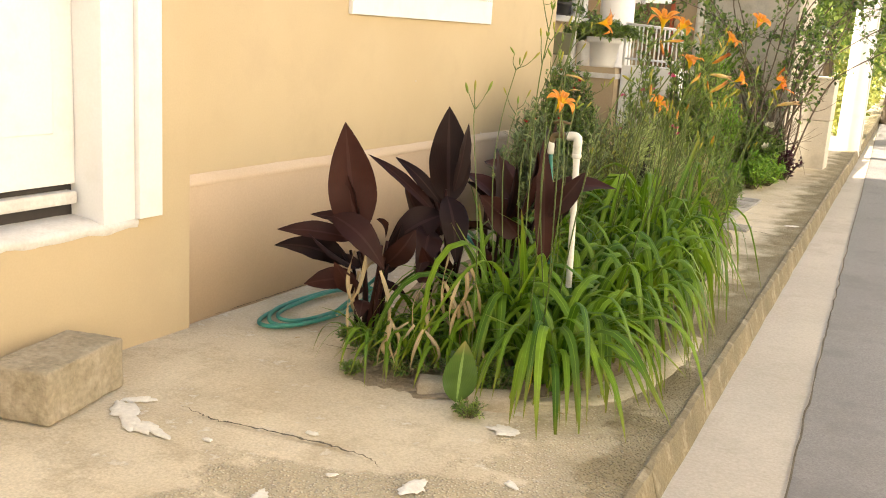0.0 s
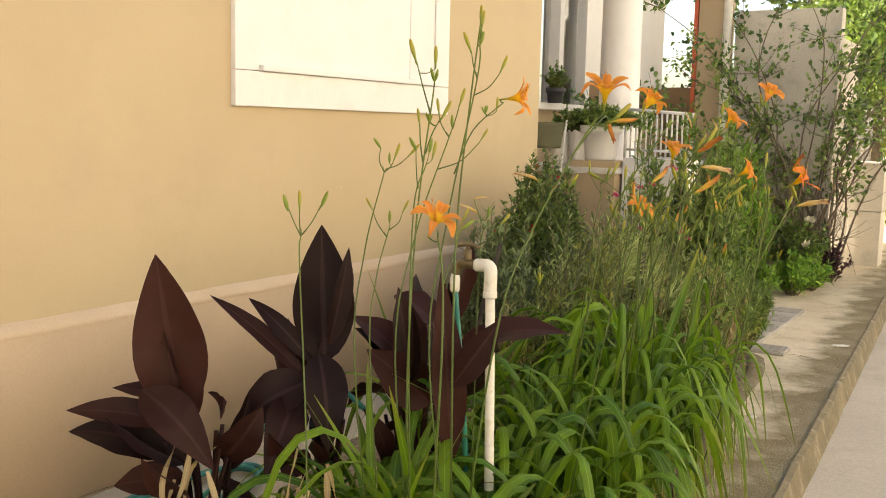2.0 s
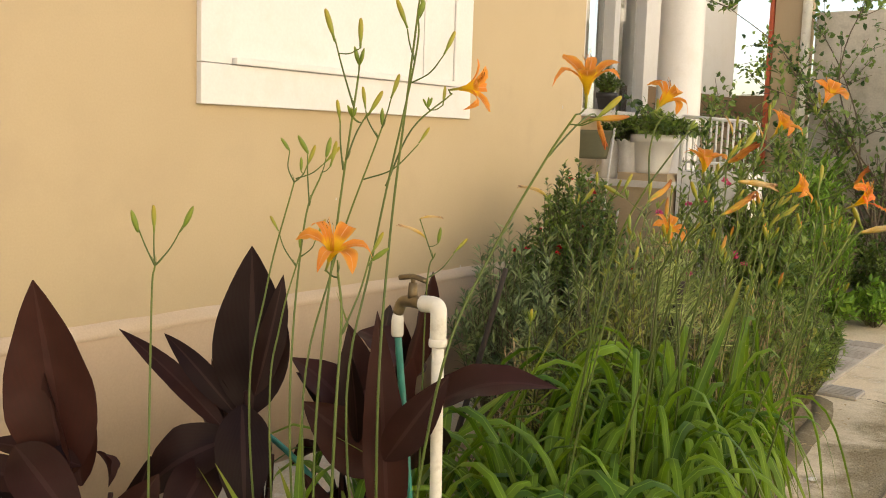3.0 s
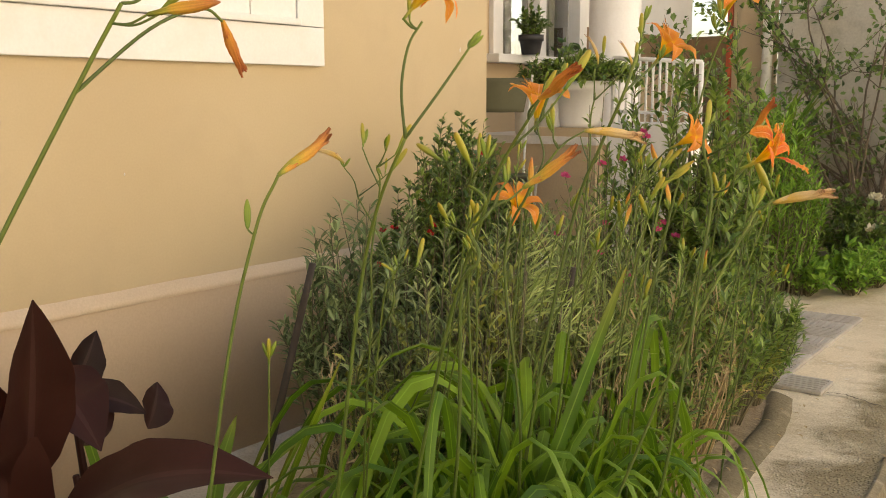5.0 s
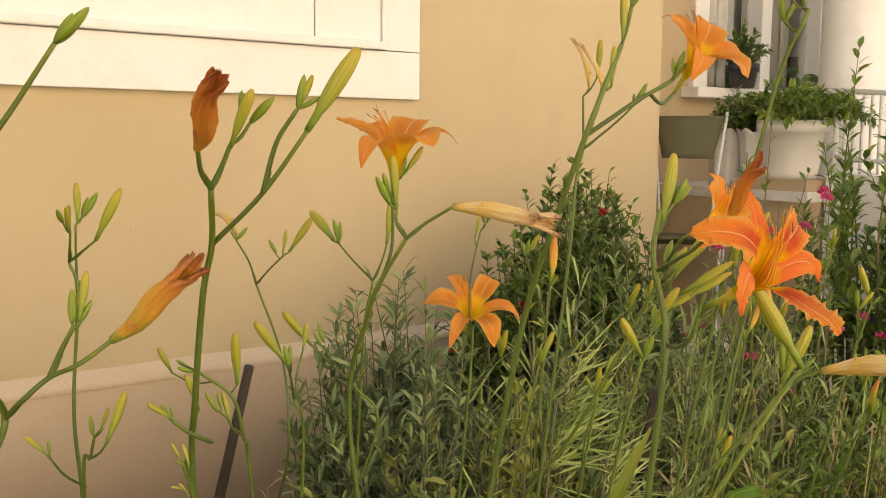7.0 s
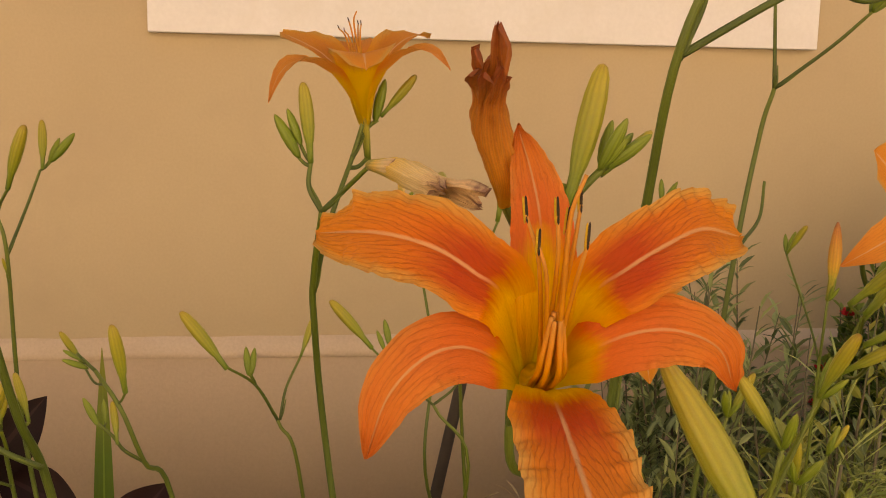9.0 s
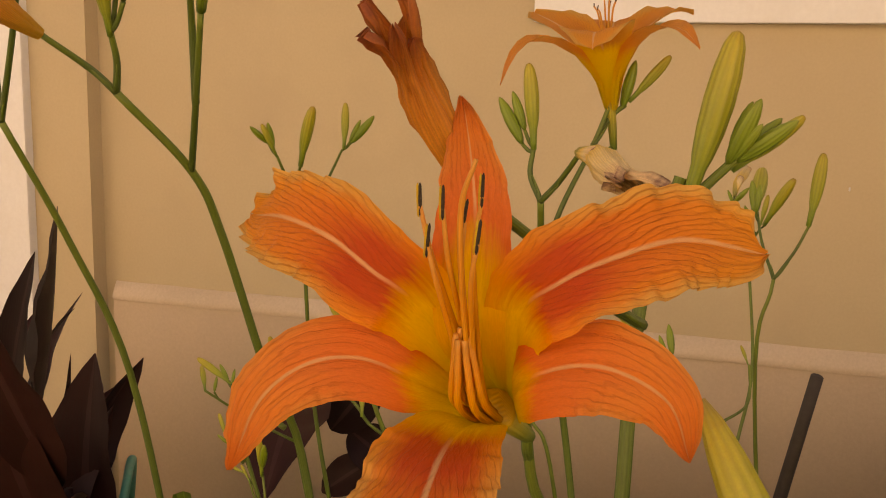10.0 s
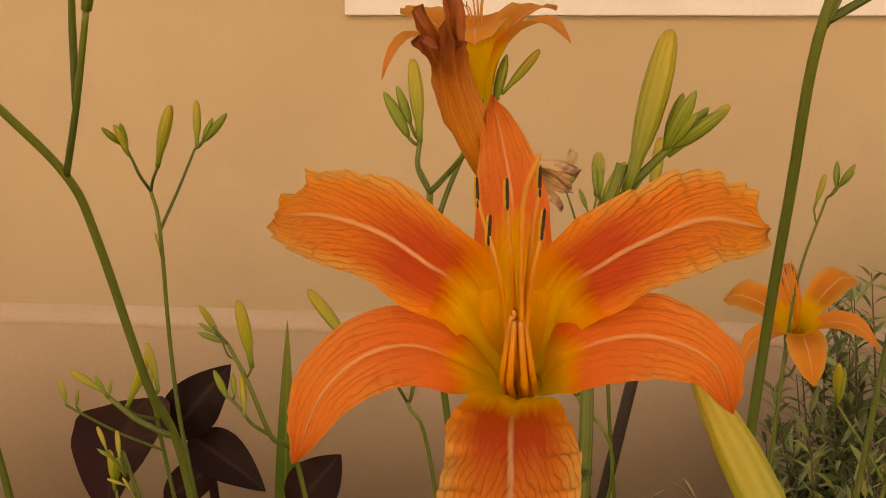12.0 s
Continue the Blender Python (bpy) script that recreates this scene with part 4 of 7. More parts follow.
blk = part("concrete_block", bm, "block", None, "rough weathered concrete block used as a door step", "", True)
tagged(blk, category="block")
blk.matrix_basis = pose(0.292, 1.285, 0.092, 0, 0, 13)

hose = thing("garden_hose", (0.4, 2.7, 0.02), "loosely coiled green garden hose lying on the concrete", "hose")
for k, (rx, ry, cx, cy, z) in enumerate(((0.135, 0.40, 0.33, 2.74, 0.016), (0.11, 0.36, 0.36, 2.78, 0.034), (0.145, 0.37, 0.36, 2.74, 0.030))):
    pts = [(cx + rx * math.cos(a) * (1 + 0.08 * math.sin(2 * a + k)) - 0.4, cy + ry * math.sin(a) - 2.7, z - 0.02 + 0.006 * math.sin(3 * a + k)) for a in np.linspace(-0.4 + k, 5.9 + k, 22)]
    q = tube(pts, 0.0095, 0.0095, 9, 5)
    obj("hose_coil", mesh_of("hose_coil", *q[:2], "hose", q[2]), hose)
q = tube([(0.10, -0.10, 0.02), (0.30, 0.02, 0.25), (0.42, 0.12, 0.50), (0.60, 0.20, 0.42), (0.84, 0.22, 0.18), (1.02, 0.14, 0.20), (1.055, 0.07, 0.50), (1.035, 0.04, 0.86)], 0.008, 0.008, 9, 8)
obj("hose_riser", mesh_of("hose_riser", *q[:2], "hose", q[2]), hose)

tap = thing("standpipe", (1.55, 2.73, 0), "white plastic standpipe with an old brass tap in the bed", "tap")
q = tube([(0.03, -0.02, 0.0), (0.018, -0.012, 0.45), (0.0, 0.0, 0.885)], 0.0128, 0.0128, 16, 3)
obj("pipe", mesh_of("pipe", *q[:2], "pvc", q[2]), tap)
q = tube([(0.0, 0, 0.865), (0.0, 0, 0.90), (0.0, 0, 0.932), (-0.006, 0.001, 0.944), (-0.020, 0.003, 0.9465), (-0.046, 0.005, 0.945)], 0.0175, 0.0175, 16, 5)
obj("elbow", mesh_of("elbow", *q[:2], "pvc", q[2]), tap, None, "white plastic elbow joint")
q = lathe([(0.0178, 0.862), (0.0192, 0.865), (0.0192, 0.876), (0.0178, 0.879)], 18)
obj("joint_ring", mesh_of("joint_ring", *q[:2], "pvc", q[2]), tap)
q = joined([tube([(-0.05, 0.005, 0.945), (-0.085, 0.008, 0.945), (-0.105, 0.01, 0.938), (-0.115, 0.01, 0.915)], 0.013, 0.012, 12, 5), tube([(-0.075, 0.008, 0.945), (-0.075, 0.008, 0.985)], 0.012, 0.009, 12, 2)])
vs = list(q[0])
obj("tap_body", mesh_of("tap_body", vs, q[1], "brass", q[2]), tap, None, "tarnished brass tap")
q = joined([tube([(-0.11, 0.008, 0.992), (-0.075, 0.008, 0.998), (-0.04, 0.008, 0.992)], 0.006, 0.006, 8, 3), tube([(-0.075, 0.008, 0.982), (-0.075, 0.008, 1.0)], 0.005, 0.005, 8, 1)])
obj("tap_handle", mesh_of("tap_handle", *q[:2], "brass", q[2]), tap)
q = lathe([(0.011, 0.865), (0.0135, 0.87), (0.0135, 0.9), (0.011, 0.915)], 14)
obj("hose_connector", mesh_of("hose_connector", [(a - 0.115, b + 0.01, c) for a, b, c in q[0]], q[1], "pvc", q[2]), tap, None, "pale plastic hose connector")
stick = tube([(0.74, 3.86, 0.0), (0.83, 3.93, 0.45), (0.905, 3.993, 0.84)], 0.012, 0.009, 9, 4)
obj("wooden_stick", mesh_of("wooden_stick", *stick[:2], "stake", stick[2]), None, None, "thin dark wooden stick leaning in the bed", "stick")
stick = tube([(1.17, 4.64, 0.0), (1.22, 4.675, 0.45), (1.26, 4.706, 0.764)], 0.016, 0.014, 9, 4)
obj("wooden_stake", mesh_of("wooden_stake", *stick[:2], "stake", stick[2]), None, None, "thick dark wooden stake leaning among the shrubs", "stake")


# ---- daylily leaves ----
def blade_mesh(L, W, a0, a1, twist, seed, material="blade", n=14):
    """A strap leaf from the origin, rising along z and arching over to +x, folded along its midrib."""
    rnd = random.Random(seed)
    p = np.zeros(3)
    rows = []
    for i in range(n):
        s = i / (n - 1)
        b = min(1, max(0, (s - 0.22) / 0.6))
        th = a0 + (a1 - a0) * (0.25 * s + 0.75 * b * b * (3 - 2 * b)) + 0.05 * math.sin(5 * s + seed)
        d = np.array([math.sin(th), 0, math.cos(th)])
        if i:
            p = p + d * L / (n - 1)
        w = W * min(1, 0.6 + 2.5 * s) * max(0.03, 1 - s ** 4.5) / 2
        tw = twist * s
        side = np.array([-math.cos(th) * math.sin(tw), math.cos(tw), math.sin(th) * math.sin(tw)])
        up = np.cross(side, d)
        lift = 0.3 * w * (1 - 0.5 * s)
        sway = np.array([0, 0.025 * L * math.sin(3 * s + seed), 0])
        rows.append([p + sway - side * w + up * lift, p + sway, p + sway + side * w + up * lift])
    v, f, uv = sheet(np.array(rows))
    return mesh_of("leaf", v, f, material, uv)


def broad_leaf(base, tip, width, face, sag=0.08, fold=0.25, seed=0, n=15, m=9, blunt=0.9):
    """A broad pointed leaf from base to tip whose upper side looks the way of face."""
    base, tip, face = np.array(base, float), np.array(tip, float), np.array(face, float)
    ax = tip - base
    L = np.linalg.norm(ax)
    ax /= L
    side = np.cross(ax, face)
    side /= np.linalg.norm(side)
    up = np.cross(side, ax)
    rows = []
    for i in range(n):
        s = i / (n - 1)
        w = width / 2 * max(0.015, math.sin(math.pi * min(1, s ** 0.78 * 0.985 + 0.012)) ** blunt)
        mid = base + ax * L * s + up * (sag * L * math.sin(math.pi * s)) - np.array([0, 0, 1]) * sag * 0.6 * L * s ** 3
        row = []
        for j in range(m):
            q = (j / (m - 1) - 0.5) * 2
            wav = w * (0.07 * math.sin(9 * s + 3 * seed + 2.2 * q) + 0.05 * math.sin(23 * s + seed)) * abs(q)
            row.append(mid + side * w * q + up * (fold * w * abs(q) ** 1.4 + wav))
        rows.append(row)
    v, f, uv = sheet(np.array(rows))
    return v, f, uv


rnd = random.Random(11)
BLADES = [blade_mesh(rnd.uniform(0.8, 1.15), rnd.uniform(0.032, 0.046), rnd.uniform(0.06, 0.42), rnd.uniform(2.3, 3.05), rnd.uniform(-0.8, 0.8), i) for i in range(30)]
STIFF = [blade_mesh(rnd.uniform(0.45, 0.7), rnd.uniform(0.026, 0.038), rnd.uniform(0.05, 0.25), rnd.uniform(0.6, 1.6), rnd.uniform(-0.4, 0.4), 50 + i) for i in range(8)]
clumps = [(1.36, 2.56, 28, 1.0), (1.22, 2.66, 18, 1.0), (1.58, 2.42, 40, 0.90), (1.66, 2.40, 44, 0.88), (1.42, 2.64, 36, 1.08), (1.66, 2.66, 46, 0.98),
          (1.48, 2.92, 36, 1.12), (1.70, 2.98, 46, 1.08), (1.46, 3.20, 34, 1.18), (1.40, 3.38, 20, 1.25), (1.12, 3.14, 14, 1.2), (1.68, 3.26, 46, 1.15)]
clumps += [(1.46, 3.52, 34, 1.22), (1.66, 3.58, 46, 1.2), (1.48, 3.84, 40, 1.5), (1.60, 3.92, 46, 1.6), (1.08, 2.28, 24, 0.46), (0.93, 2.30, 24, 0.44),
          (1.52, 4.14, 46, 1.68), (1.60, 4.30, 36, 1.5), (1.22, 3.62, 12, 0.7), (1.24, 2.32, 14, 0.42), (1.12, 2.46, 18, 0.55), (1.30, 2.50, 16, 0.74), 
          (1.52, 4.55, 24, 1.1)]
for ci, (x, y, n, s) in enumerate(clumps):
    small = s < 0.5
    c = thing("daylily_clump", (x, y, 0.045), "low tuft of short green strap leaves at the bed edge" if small else "dense clump of arching green daylily strap leaves", "daylily leaves", "daylily clumps")
    for k in range(n):
        a = 360 * (k + rnd.random()) / n
        out = rnd.random() ** 0.7
        # thinner and shorter towards the house at the front corner
        front = y < 2.6 and x > 1.3 and math.cos(radians(a)) < 0.0 and math.sin(radians(a)) < 0.35
        if front and k % 5 < 2:
            continue
        me = rnd.choice(STIFF) if rnd.random() < 0.16 and s < 1.15 else rnd.choice(BLADES)
        sc = s * rnd.uniform(0.72, 1.1) * (0.82 if front else 0.72 if y > 4.1 and math.cos(radians(a)) > 0.2 else 1.0)
        obj("leaf", me, c, pose(0.08 * out * math.cos(radians(a)), 0.08 * out * math.sin(radians(a)), 0, 0, rnd.uniform(-4, 9) * out, a) @ Matrix.Diagonal((min(sc, 0.66 + 0.10 * sc) * (0.74 if y > 2.9 and math.cos(radians(a)) > 0.3 else 1.0), min(sc, 0.5 + 0.35 * sc, 0.8 if y < 3.4 else 0.62), sc * rnd.uniform(0.85, 1.05), 1)))
v, f, uv = broad_leaf((0, 0, 0), (0.19, 0.30, 0.86), 0.034, (0.6, -0.7, 0.5), 0.05, 0.35, 2, 24, 5, 0.5)
t = thing("daylily_leaf", (1.47, 3.92, 0.04), "single long green strap leaf standing above the others", "daylily leaves")
obj("leaf", mesh_of("leaf", v, f, "blade", uv), t)
tuft = thing("sword_leaf_tuft", (1.00, 3.51, 0.04), "tuft of stiff upright sword-shaped green leaves by the wall", "plant")
for k, (tx, ty, th, az, lean_by) in enumerate([(0.10, 0.05, 0.66, 20, 12), (-0.10, -0.04, 0.66, 200, 10), (0.04, -0.06, 0.58, 300, 14), (-0.05, 0.05, 0.62, 120, 6), (0.0, 0.0, 0.55, 60, 4), (0.12, -0.02, 0.5, 340, 20), (-0.12, 0.02, 0.46, 170, 22), (0.03, 0.08, 0.5, 80, 16)]):
    obj("leaf", STIFF[k % len(STIFF)], tuft, pose(tx, ty, 0, 0, lean_by - 6, az) @ Matrix.Diagonal((0.7, 1.15, th / 0.52, 1)))
yl = blade_mesh(0.22, 0.022, 0.3, 1.6, 0.3, 3, "yellow_leaf")
t = thing("yellowed_leaf", (1.60, 2.30, 0.03), "single bright yellow withering strap leaf on the bed edge", "leaf")
obj("leaf", yl, t, pose(0, 0, 0.20, 0, 110, -60))
DRY = [blade_mesh(0.32, 0.017, 2.5 + 0.2 * (i % 3), 3.7 - 0.5 * (i % 2), 4.6 - i, 70 + 3 * i, "dry") for i in range(5)]
for ax, ay, az, cnt in ((0.84, 2.34, 0.42, 6), (1.22, 2.32, 0.46, 14), (1.12, 2.20, 0.20, 9)):
    t = thing("dry_leaves", (ax, ay, 0.04), "tangle of dry beige hanging leaves at the foot of the plants", "dry leaves", "dry leaf tangles")
    for k in range(cnt):
        zz = az * rnd.uniform(0.55, 1.0)
        obj("dry_leaf", DRY[k % 5], t, pose(rnd.uniform(-0.09, 0.11), rnd.uniform(-0.03, 0.08), zz, rnd.uniform(-25, 25), rnd.uniform(-25, 25), rnd.uniform(-150, 20)) @ Matrix.Diagonal((1, 1, min(1.0, zz / 0.26) * rnd.uniform(0.7, 1.0), 1)))


# ---- cannas ----
def canna(at, stems, leaves, label, extra=10):
    t = thing("canna_plant", at, label, "canna", "cannas")
    o = np.array(at)
    for top in stems:
        q = tube([(0, 0, 0), tuple(0.5 * (np.array(top) - o) + (0.01, 0.01, 0.05)), tuple(np.array(top) - o)], 0.014, 0.007, 9, 5)
        obj("stem", mesh_of("stem", *q[:2], "canna", q[2]), t)
    for i, (b, e, w, face, sag) in enumerate(leaves):
        v, f, uv = broad_leaf(np.array(b) - o, np.array(e) - o, w, face, sag, 0.3, i)
        obj("leaf", mesh_of("leaf", v, f, "canna", uv), t)
    g = random.Random(int(1000 * at[0] + 77 * at[1]))
    for i in range(extra):
        a = g.uniform(0, 6.28)
        r = 0.03 + 0.05 * g.random()
        b = o + np.array([r * math.cos(a), r * math.sin(a), g.uniform(0.14, 0.52)])
        reach = g.uniform(0.05, 0.22)
        e = b + np.array([math.cos(a) * reach, math.sin(a) * reach, g.uniform(-0.10, 0.30)])
        v, f, uv = broad_leaf(b - o, e - o, g.uniform(0.04, 0.12), (g.uniform(-0.3, 1), g.uniform(-1, 0.4), g.uniform(-0.2, 0.8)), g.uniform(-0.12, 0.22), g.uniform(0.2, 0.8), i + 20)
        obj("leaf", mesh_of("leaf", v, f, "canna", uv), t)
    for i in range(extra // 2):
        a = g.uniform(0, 6.28)
        q = tube([(0.06 * math.cos(a), 0.06 * math.sin(a), 0), (0.07 * math.cos(a), 0.07 * math.sin(a), 0.2), (0.09 * math.cos(a + 0.3), 0.09 * math.sin(a + 0.3), g.uniform(0.3, 0.5))], 0.011, 0.006, 8, 4)
        obj("stem", mesh_of("stem", *q[:2], "canna", q[2]), t)


CAM_SIDE = (0.8, -0.9, 0.35)
canna((0.80, 2.42, 0.04), [(0.76, 2.38, 0.53), (0.78, 2.37, 0.42), (0.86, 2.42, 0.45)], [
    ((0.760, 2.385, 0.48), (0.715, 2.340, 0.935), 0.20, CAM_SIDE, -0.03),
    ((0.74, 2.375, 0.36), (0.443, 2.253, 0.433), 0.125, (0.3, -0.6, 0.9), 0.10),
    ((0.76, 2.37, 0.47), (0.487, 2.213, 0.505), 0.085, (0.2, -0.9, 0.75), 0.06),
    ((0.70, 2.30, 0.57), (0.93, 2.34, 0.40), 0.125, (0.5, -0.8, 0.9), 0.16),
    ((0.76, 2.40, 0.30), (0.55, 2.32, 0.26), 0.10, (0.4, -0.8, 0.6), 0.05),
    ((0.77, 2.42, 0.46), (0.62, 2.46, 0.74), 0.11, (0.9, -0.6, 0.2), 0.02),
    ((0.80, 2.40, 0.52), (0.60, 2.28, 0.57), 0.07, (0.1, -0.7, 0.9), 0.05)],
    "purple-leaved canna with broad dark pointed leaves in the bed")
canna((1.00, 2.72, 0.04), [(0.97, 2.74, 0.66), (1.00, 2.70, 0.5), (1.06, 2.74, 0.52)], [
    ((0.985, 2.745, 0.60), (0.944, 2.778, 1.004), 0.185, CAM_SIDE, -0.02),
    ((0.96, 2.72, 0.60), (0.76, 2.66, 0.80), 0.060, (0.6, -0.8, 0.5), 0.10),
    ((0.95, 2.70, 0.56), (0.66, 2.60, 0.80), 0.060, (0.7, -0.5, 0.6), 0.05),
    ((1.00, 2.70, 0.64), (1.10, 2.62, 0.40), 0.13, (0.8, -0.7, 0.3), 0.12),
    ((1.02, 2.72, 0.66), (1.03, 2.80, 0.95), 0.08, (0.9, -0.2, 0.2), 0.02),
    ((0.99, 2.70, 0.56), (0.80, 2.55, 0.42), 0.14, (0.4, -0.9, 0.6), 0.16),
    ((0.94, 2.66, 0.50), (1.02, 2.44, 0.36), 0.12, (0.7, -0.4, 0.8), 0.15)],
    "purple-leaved canna with broad dark pointed leaves in the bed")
canna((1.16, 2.95, 0.04), [(1.16, 2.95, 0.62), (1.20, 2.98, 0.5), (1.28, 3.02, 0.55)], [
    ((1.14, 2.96, 0.46), (1.10, 2.96, 0.82), 0.17, (1.0, -0.15, 0.2), 0.03),
    ((1.20, 2.97, 0.50), (1.30, 2.93, 0.86), 0.15, (1.0, 0.1, 0.3), 0.03),
    ((1.18, 2.95, 0.52), (0.98, 2.88, 0.74), 0.15, (1.0, -0.1, 0.4), 0.10),
    ((1.26, 3.02, 0.58), (1.575, 3.20, 0.715), 0.15, (0.1, -0.4, 1.0), 0.12),
    ((1.34, 2.94, 0.50), (1.50, 2.72, 0.74), 0.15, (0.9, -0.7, 0.2), 0.04),
    ((1.22, 2.97, 0.46), (1.10, 2.80, 0.66), 0.15, (0.8, -0.8, 0.3), 0.08),
    ((1.24, 3.0, 0.66), (1.36, 2.96, 0.98), 0.13, (1.0, 0.0, 0.2), 0.02),
    ((1.46, 2.70, 0.40), (1.420, 2.690, 0.93), 0.095, (0.75, -0.7, 0.2), 0.02),
    ((1.490, 2.640, 0.63), (1.606, 2.696, 0.825), 0.085, (0.7, -0.7, 0.3), 0.05)],
    "purple-leaved canna with broad dark leaves beside the standpipe")
canna((0.86, 3.34, 0.04), [(0.88, 3.32, 0.60), (0.90, 3.30, 0.50)], [
    ((0.932, 3.273, 0.676), (0.902, 3.365, 0.793), 0.085, (1.0, 0.1, 0.2), 0.05),
    ((0.906, 3.230, 0.730), (1.088, 3.235, 0.625), 0.15, (1.0, -0.1, 0.35), 0.10),
    ((0.921, 3.301, 0.676), (0.960, 3.432, 0.614), 0.075, (0.9, 0.2, 0.6), 0.08),
    ((0.922, 3.461, 0.558), (0.870, 3.531, 0.639), 0.085, (0.9, 0.3, 0.5), 0.06),
    ((0.970, 3.275, 0.586), (0.928, 3.370, 0.655), 0.06, (0.9, 0.2, 0.5), 0.05)],
    "purple-leaved canna with broad dark leaves near the wall", 0)
v, f, uv = broad_leaf((0, 0, 0), (0.03, -0.02, 0.24), 0.125, (0.7, -1, 0.5), -0.04, 0.2, 3)
t = thing("fallen_leaf", (1.42, 2.08, 0.015), "large green canna leaf leaning on the bed edging", "leaf")
obj("leaf", mesh_of("leaf", v, f, "canna_green", uv), t)


# ---- daylily flowers and stalks ----
def petal_points(kind, length=1.0, recurve=1.0, n=18, m=11, seed=0, wide=1.0):
    """A petal that leaves the throat along z and opens towards +x; the flower looks along z."""
    ctrl = [0, 0.2, 0.4, 0.58, 0.74, 0.88, 1.0]
    r = np.array([0.0035, 0.0085, 0.0205, 0.0365, 0.0520, 0.0635, 0.0705]) * length
    h = np.array([-0.050, -0.029, -0.012, -0.001, 0.0035 - 0.002 * recurve, 0.002 - 0.008 * recurve, -0.003 - 0.016 * recurve])
    if kind == "in":
        wd = [0.0030, 0.0065, 0.0125, 0.0165, 0.0168, 0.0118, 0.0012]
    else:
        wd = [0.0028, 0.0055, 0.0090, 0.0108, 0.0102, 0.0066, 0.0006]
    rows = []
    for i in range(n):
        s = i / (n - 1)
        s = s ** 0.95
        R, H, Wd = np.interp(s, ctrl, r), np.interp(s, ctrl, h), np.interp(s, ctrl, wd) * wide
        row = []
        for j in range(m):
            q = (j / (m - 1) - 0.5) * 2
            cup = (0.30 if s < 0.4 else 0.30 - 0.42 * (s - 0.4)) * Wd * q * q
            frill = (0.0021 if kind == "in" else 0.0005) * max(0, s - 0.3) * abs(q) ** 3 * (math.sin(34 * s + 2.1 * seed + (1.3 if q > 0 else 0)) + 0.6 * math.sin(71 * s + seed))
            groove = -0.0011 * math.exp(-(q / 0.12) ** 2) * min(1, 3 * s)
            row.append((R - 0.10 * Wd * q * q, Wd * q * (1 + 0.03 * math.sin(47 * s + seed + q)), H + cup + frill + groove))
        rows.append(row)
    P = np.array(rows)
    return P


def turn_z(P, a):
    c, s = math.cos(a), math.sin(a)
    Q = P.copy()
    Q[..., 0], Q[..., 1] = c * P[..., 0] - s * P[..., 1], s * P[..., 0] + c * P[..., 1]
    return Q


def flower_kit(key, n, m, petals):
    """Shared meshes of one shape of open flower: (kind, angle in degrees, length, droop, recurve, wide)."""
    kit = []
    for i, (kind, ang, ln, droop, rec, wide) in enumerate(petals):
        P = turn_z(petal_points(kind, ln, rec, n, m, i + 3, wide), radians(ang))
        s = np.linspace(0, 1, n)[:, None]
        P[..., 1] -= droop * np.clip(s - 0.45, 0, 1) ** 2 * 3.3
        if kind == "out":
            P[..., 2] -= 0.0025
        v, f, uv = sheet(P)
        kit.append((kind, mesh_of("petal", v, f, "lit_in" if kind == "in" else "lit_out", uv)))
    return kit


def petal_along(kind, spine, half, yellow, seed, cup, n=120, m=25):
    """A petal whose midrib follows the spine; yellow is the share of its length that the yellow throat takes."""
    C = smooth_line(spine, 16)
    run = np.concatenate([[0], np.cumsum(np.linalg.norm(np.diff(C, axis=0), axis=1))])
    run /= run[-1]
    ss = np.linspace(0, 1, n)
    C = np.stack([np.interp(ss, run, C[:, k]) for k in range(3)], 1)
    T = np.gradient(C, axis=0)
    T /= np.linalg.norm(T, axis=1)[:, None]
    wd = np.interp(ss, [0, 0.15, 0.33, 0.5, 0.66, 0.78, 0.87, 0.94, 0.975, 1.0], [0.18, 0.36, 0.68, 0.93, 1.0, 0.97, 0.85, 0.62, 0.40, 0.04] if kind == "in" else [0.22, 0.45, 0.80, 1.0, 0.96, 0.80, 0.58, 0.34, 0.18, 0.02]) * half
    P = np.zeros((n, m, 3))
    for i in range(n):
        s = ss[i]
        rad = np.array([C[i, 0], C[i, 1], 0])
        rad /= np.linalg.norm(rad) + 1e-9
        hint = np.array([0, 0, 1.0]) - rad * (0.9 * (1 - s))
        side = np.cross(hint, T[i])
        side /= np.linalg.norm(side)
        nor = np.cross(T[i], side)
        for j in range(m):
            q = (j / (m - 1) - 0.5) * 2
            e = abs(q)
            ruf = max(0, s - 0.32) * e ** 2.5 * (0.55 * math.sin(29 * s + 2.1 * seed + (1.7 if q > 0 else 0)) + 0.7 * math.sin(63 * s + seed + q) + 0.45 * math.sin(118 * s + 3 * seed) + 0.3 * math.sin(171 * s + seed))
            ruf *= 0.0036 if kind == "in" else 0.0013
            lift = cup * wd[i] * q * q * (1.2 - s) - 0.0011 * math.exp(-(q / 0.10) ** 2) * min(1, 3 * s)
            edge = 1 + (0.030 * math.sin(23 * s + 5 * seed + 2 * q) + 0.012 * math.sin(61 * s + seed + 3 * q) + 0.004 * math.sin(143 * s + 2 * seed + q)) * e ** 6 * (1 if kind == "in" else 0.5)
            P[i, j] = C[i] + side * wd[i] * q * edge + nor * (lift + ruf + 0.0004 * math.sin(21 * q + 9 * s + seed) * s)
    v, f, uv = sheet(P)
    uv = [(float(np.interp(a, [0, yellow, 1], [0, 0.40, 1])), b) for a, b in uv]
    return kind, mesh_of("petal", v, f, "petal_in" if kind == "in" else "petal_out", uv)


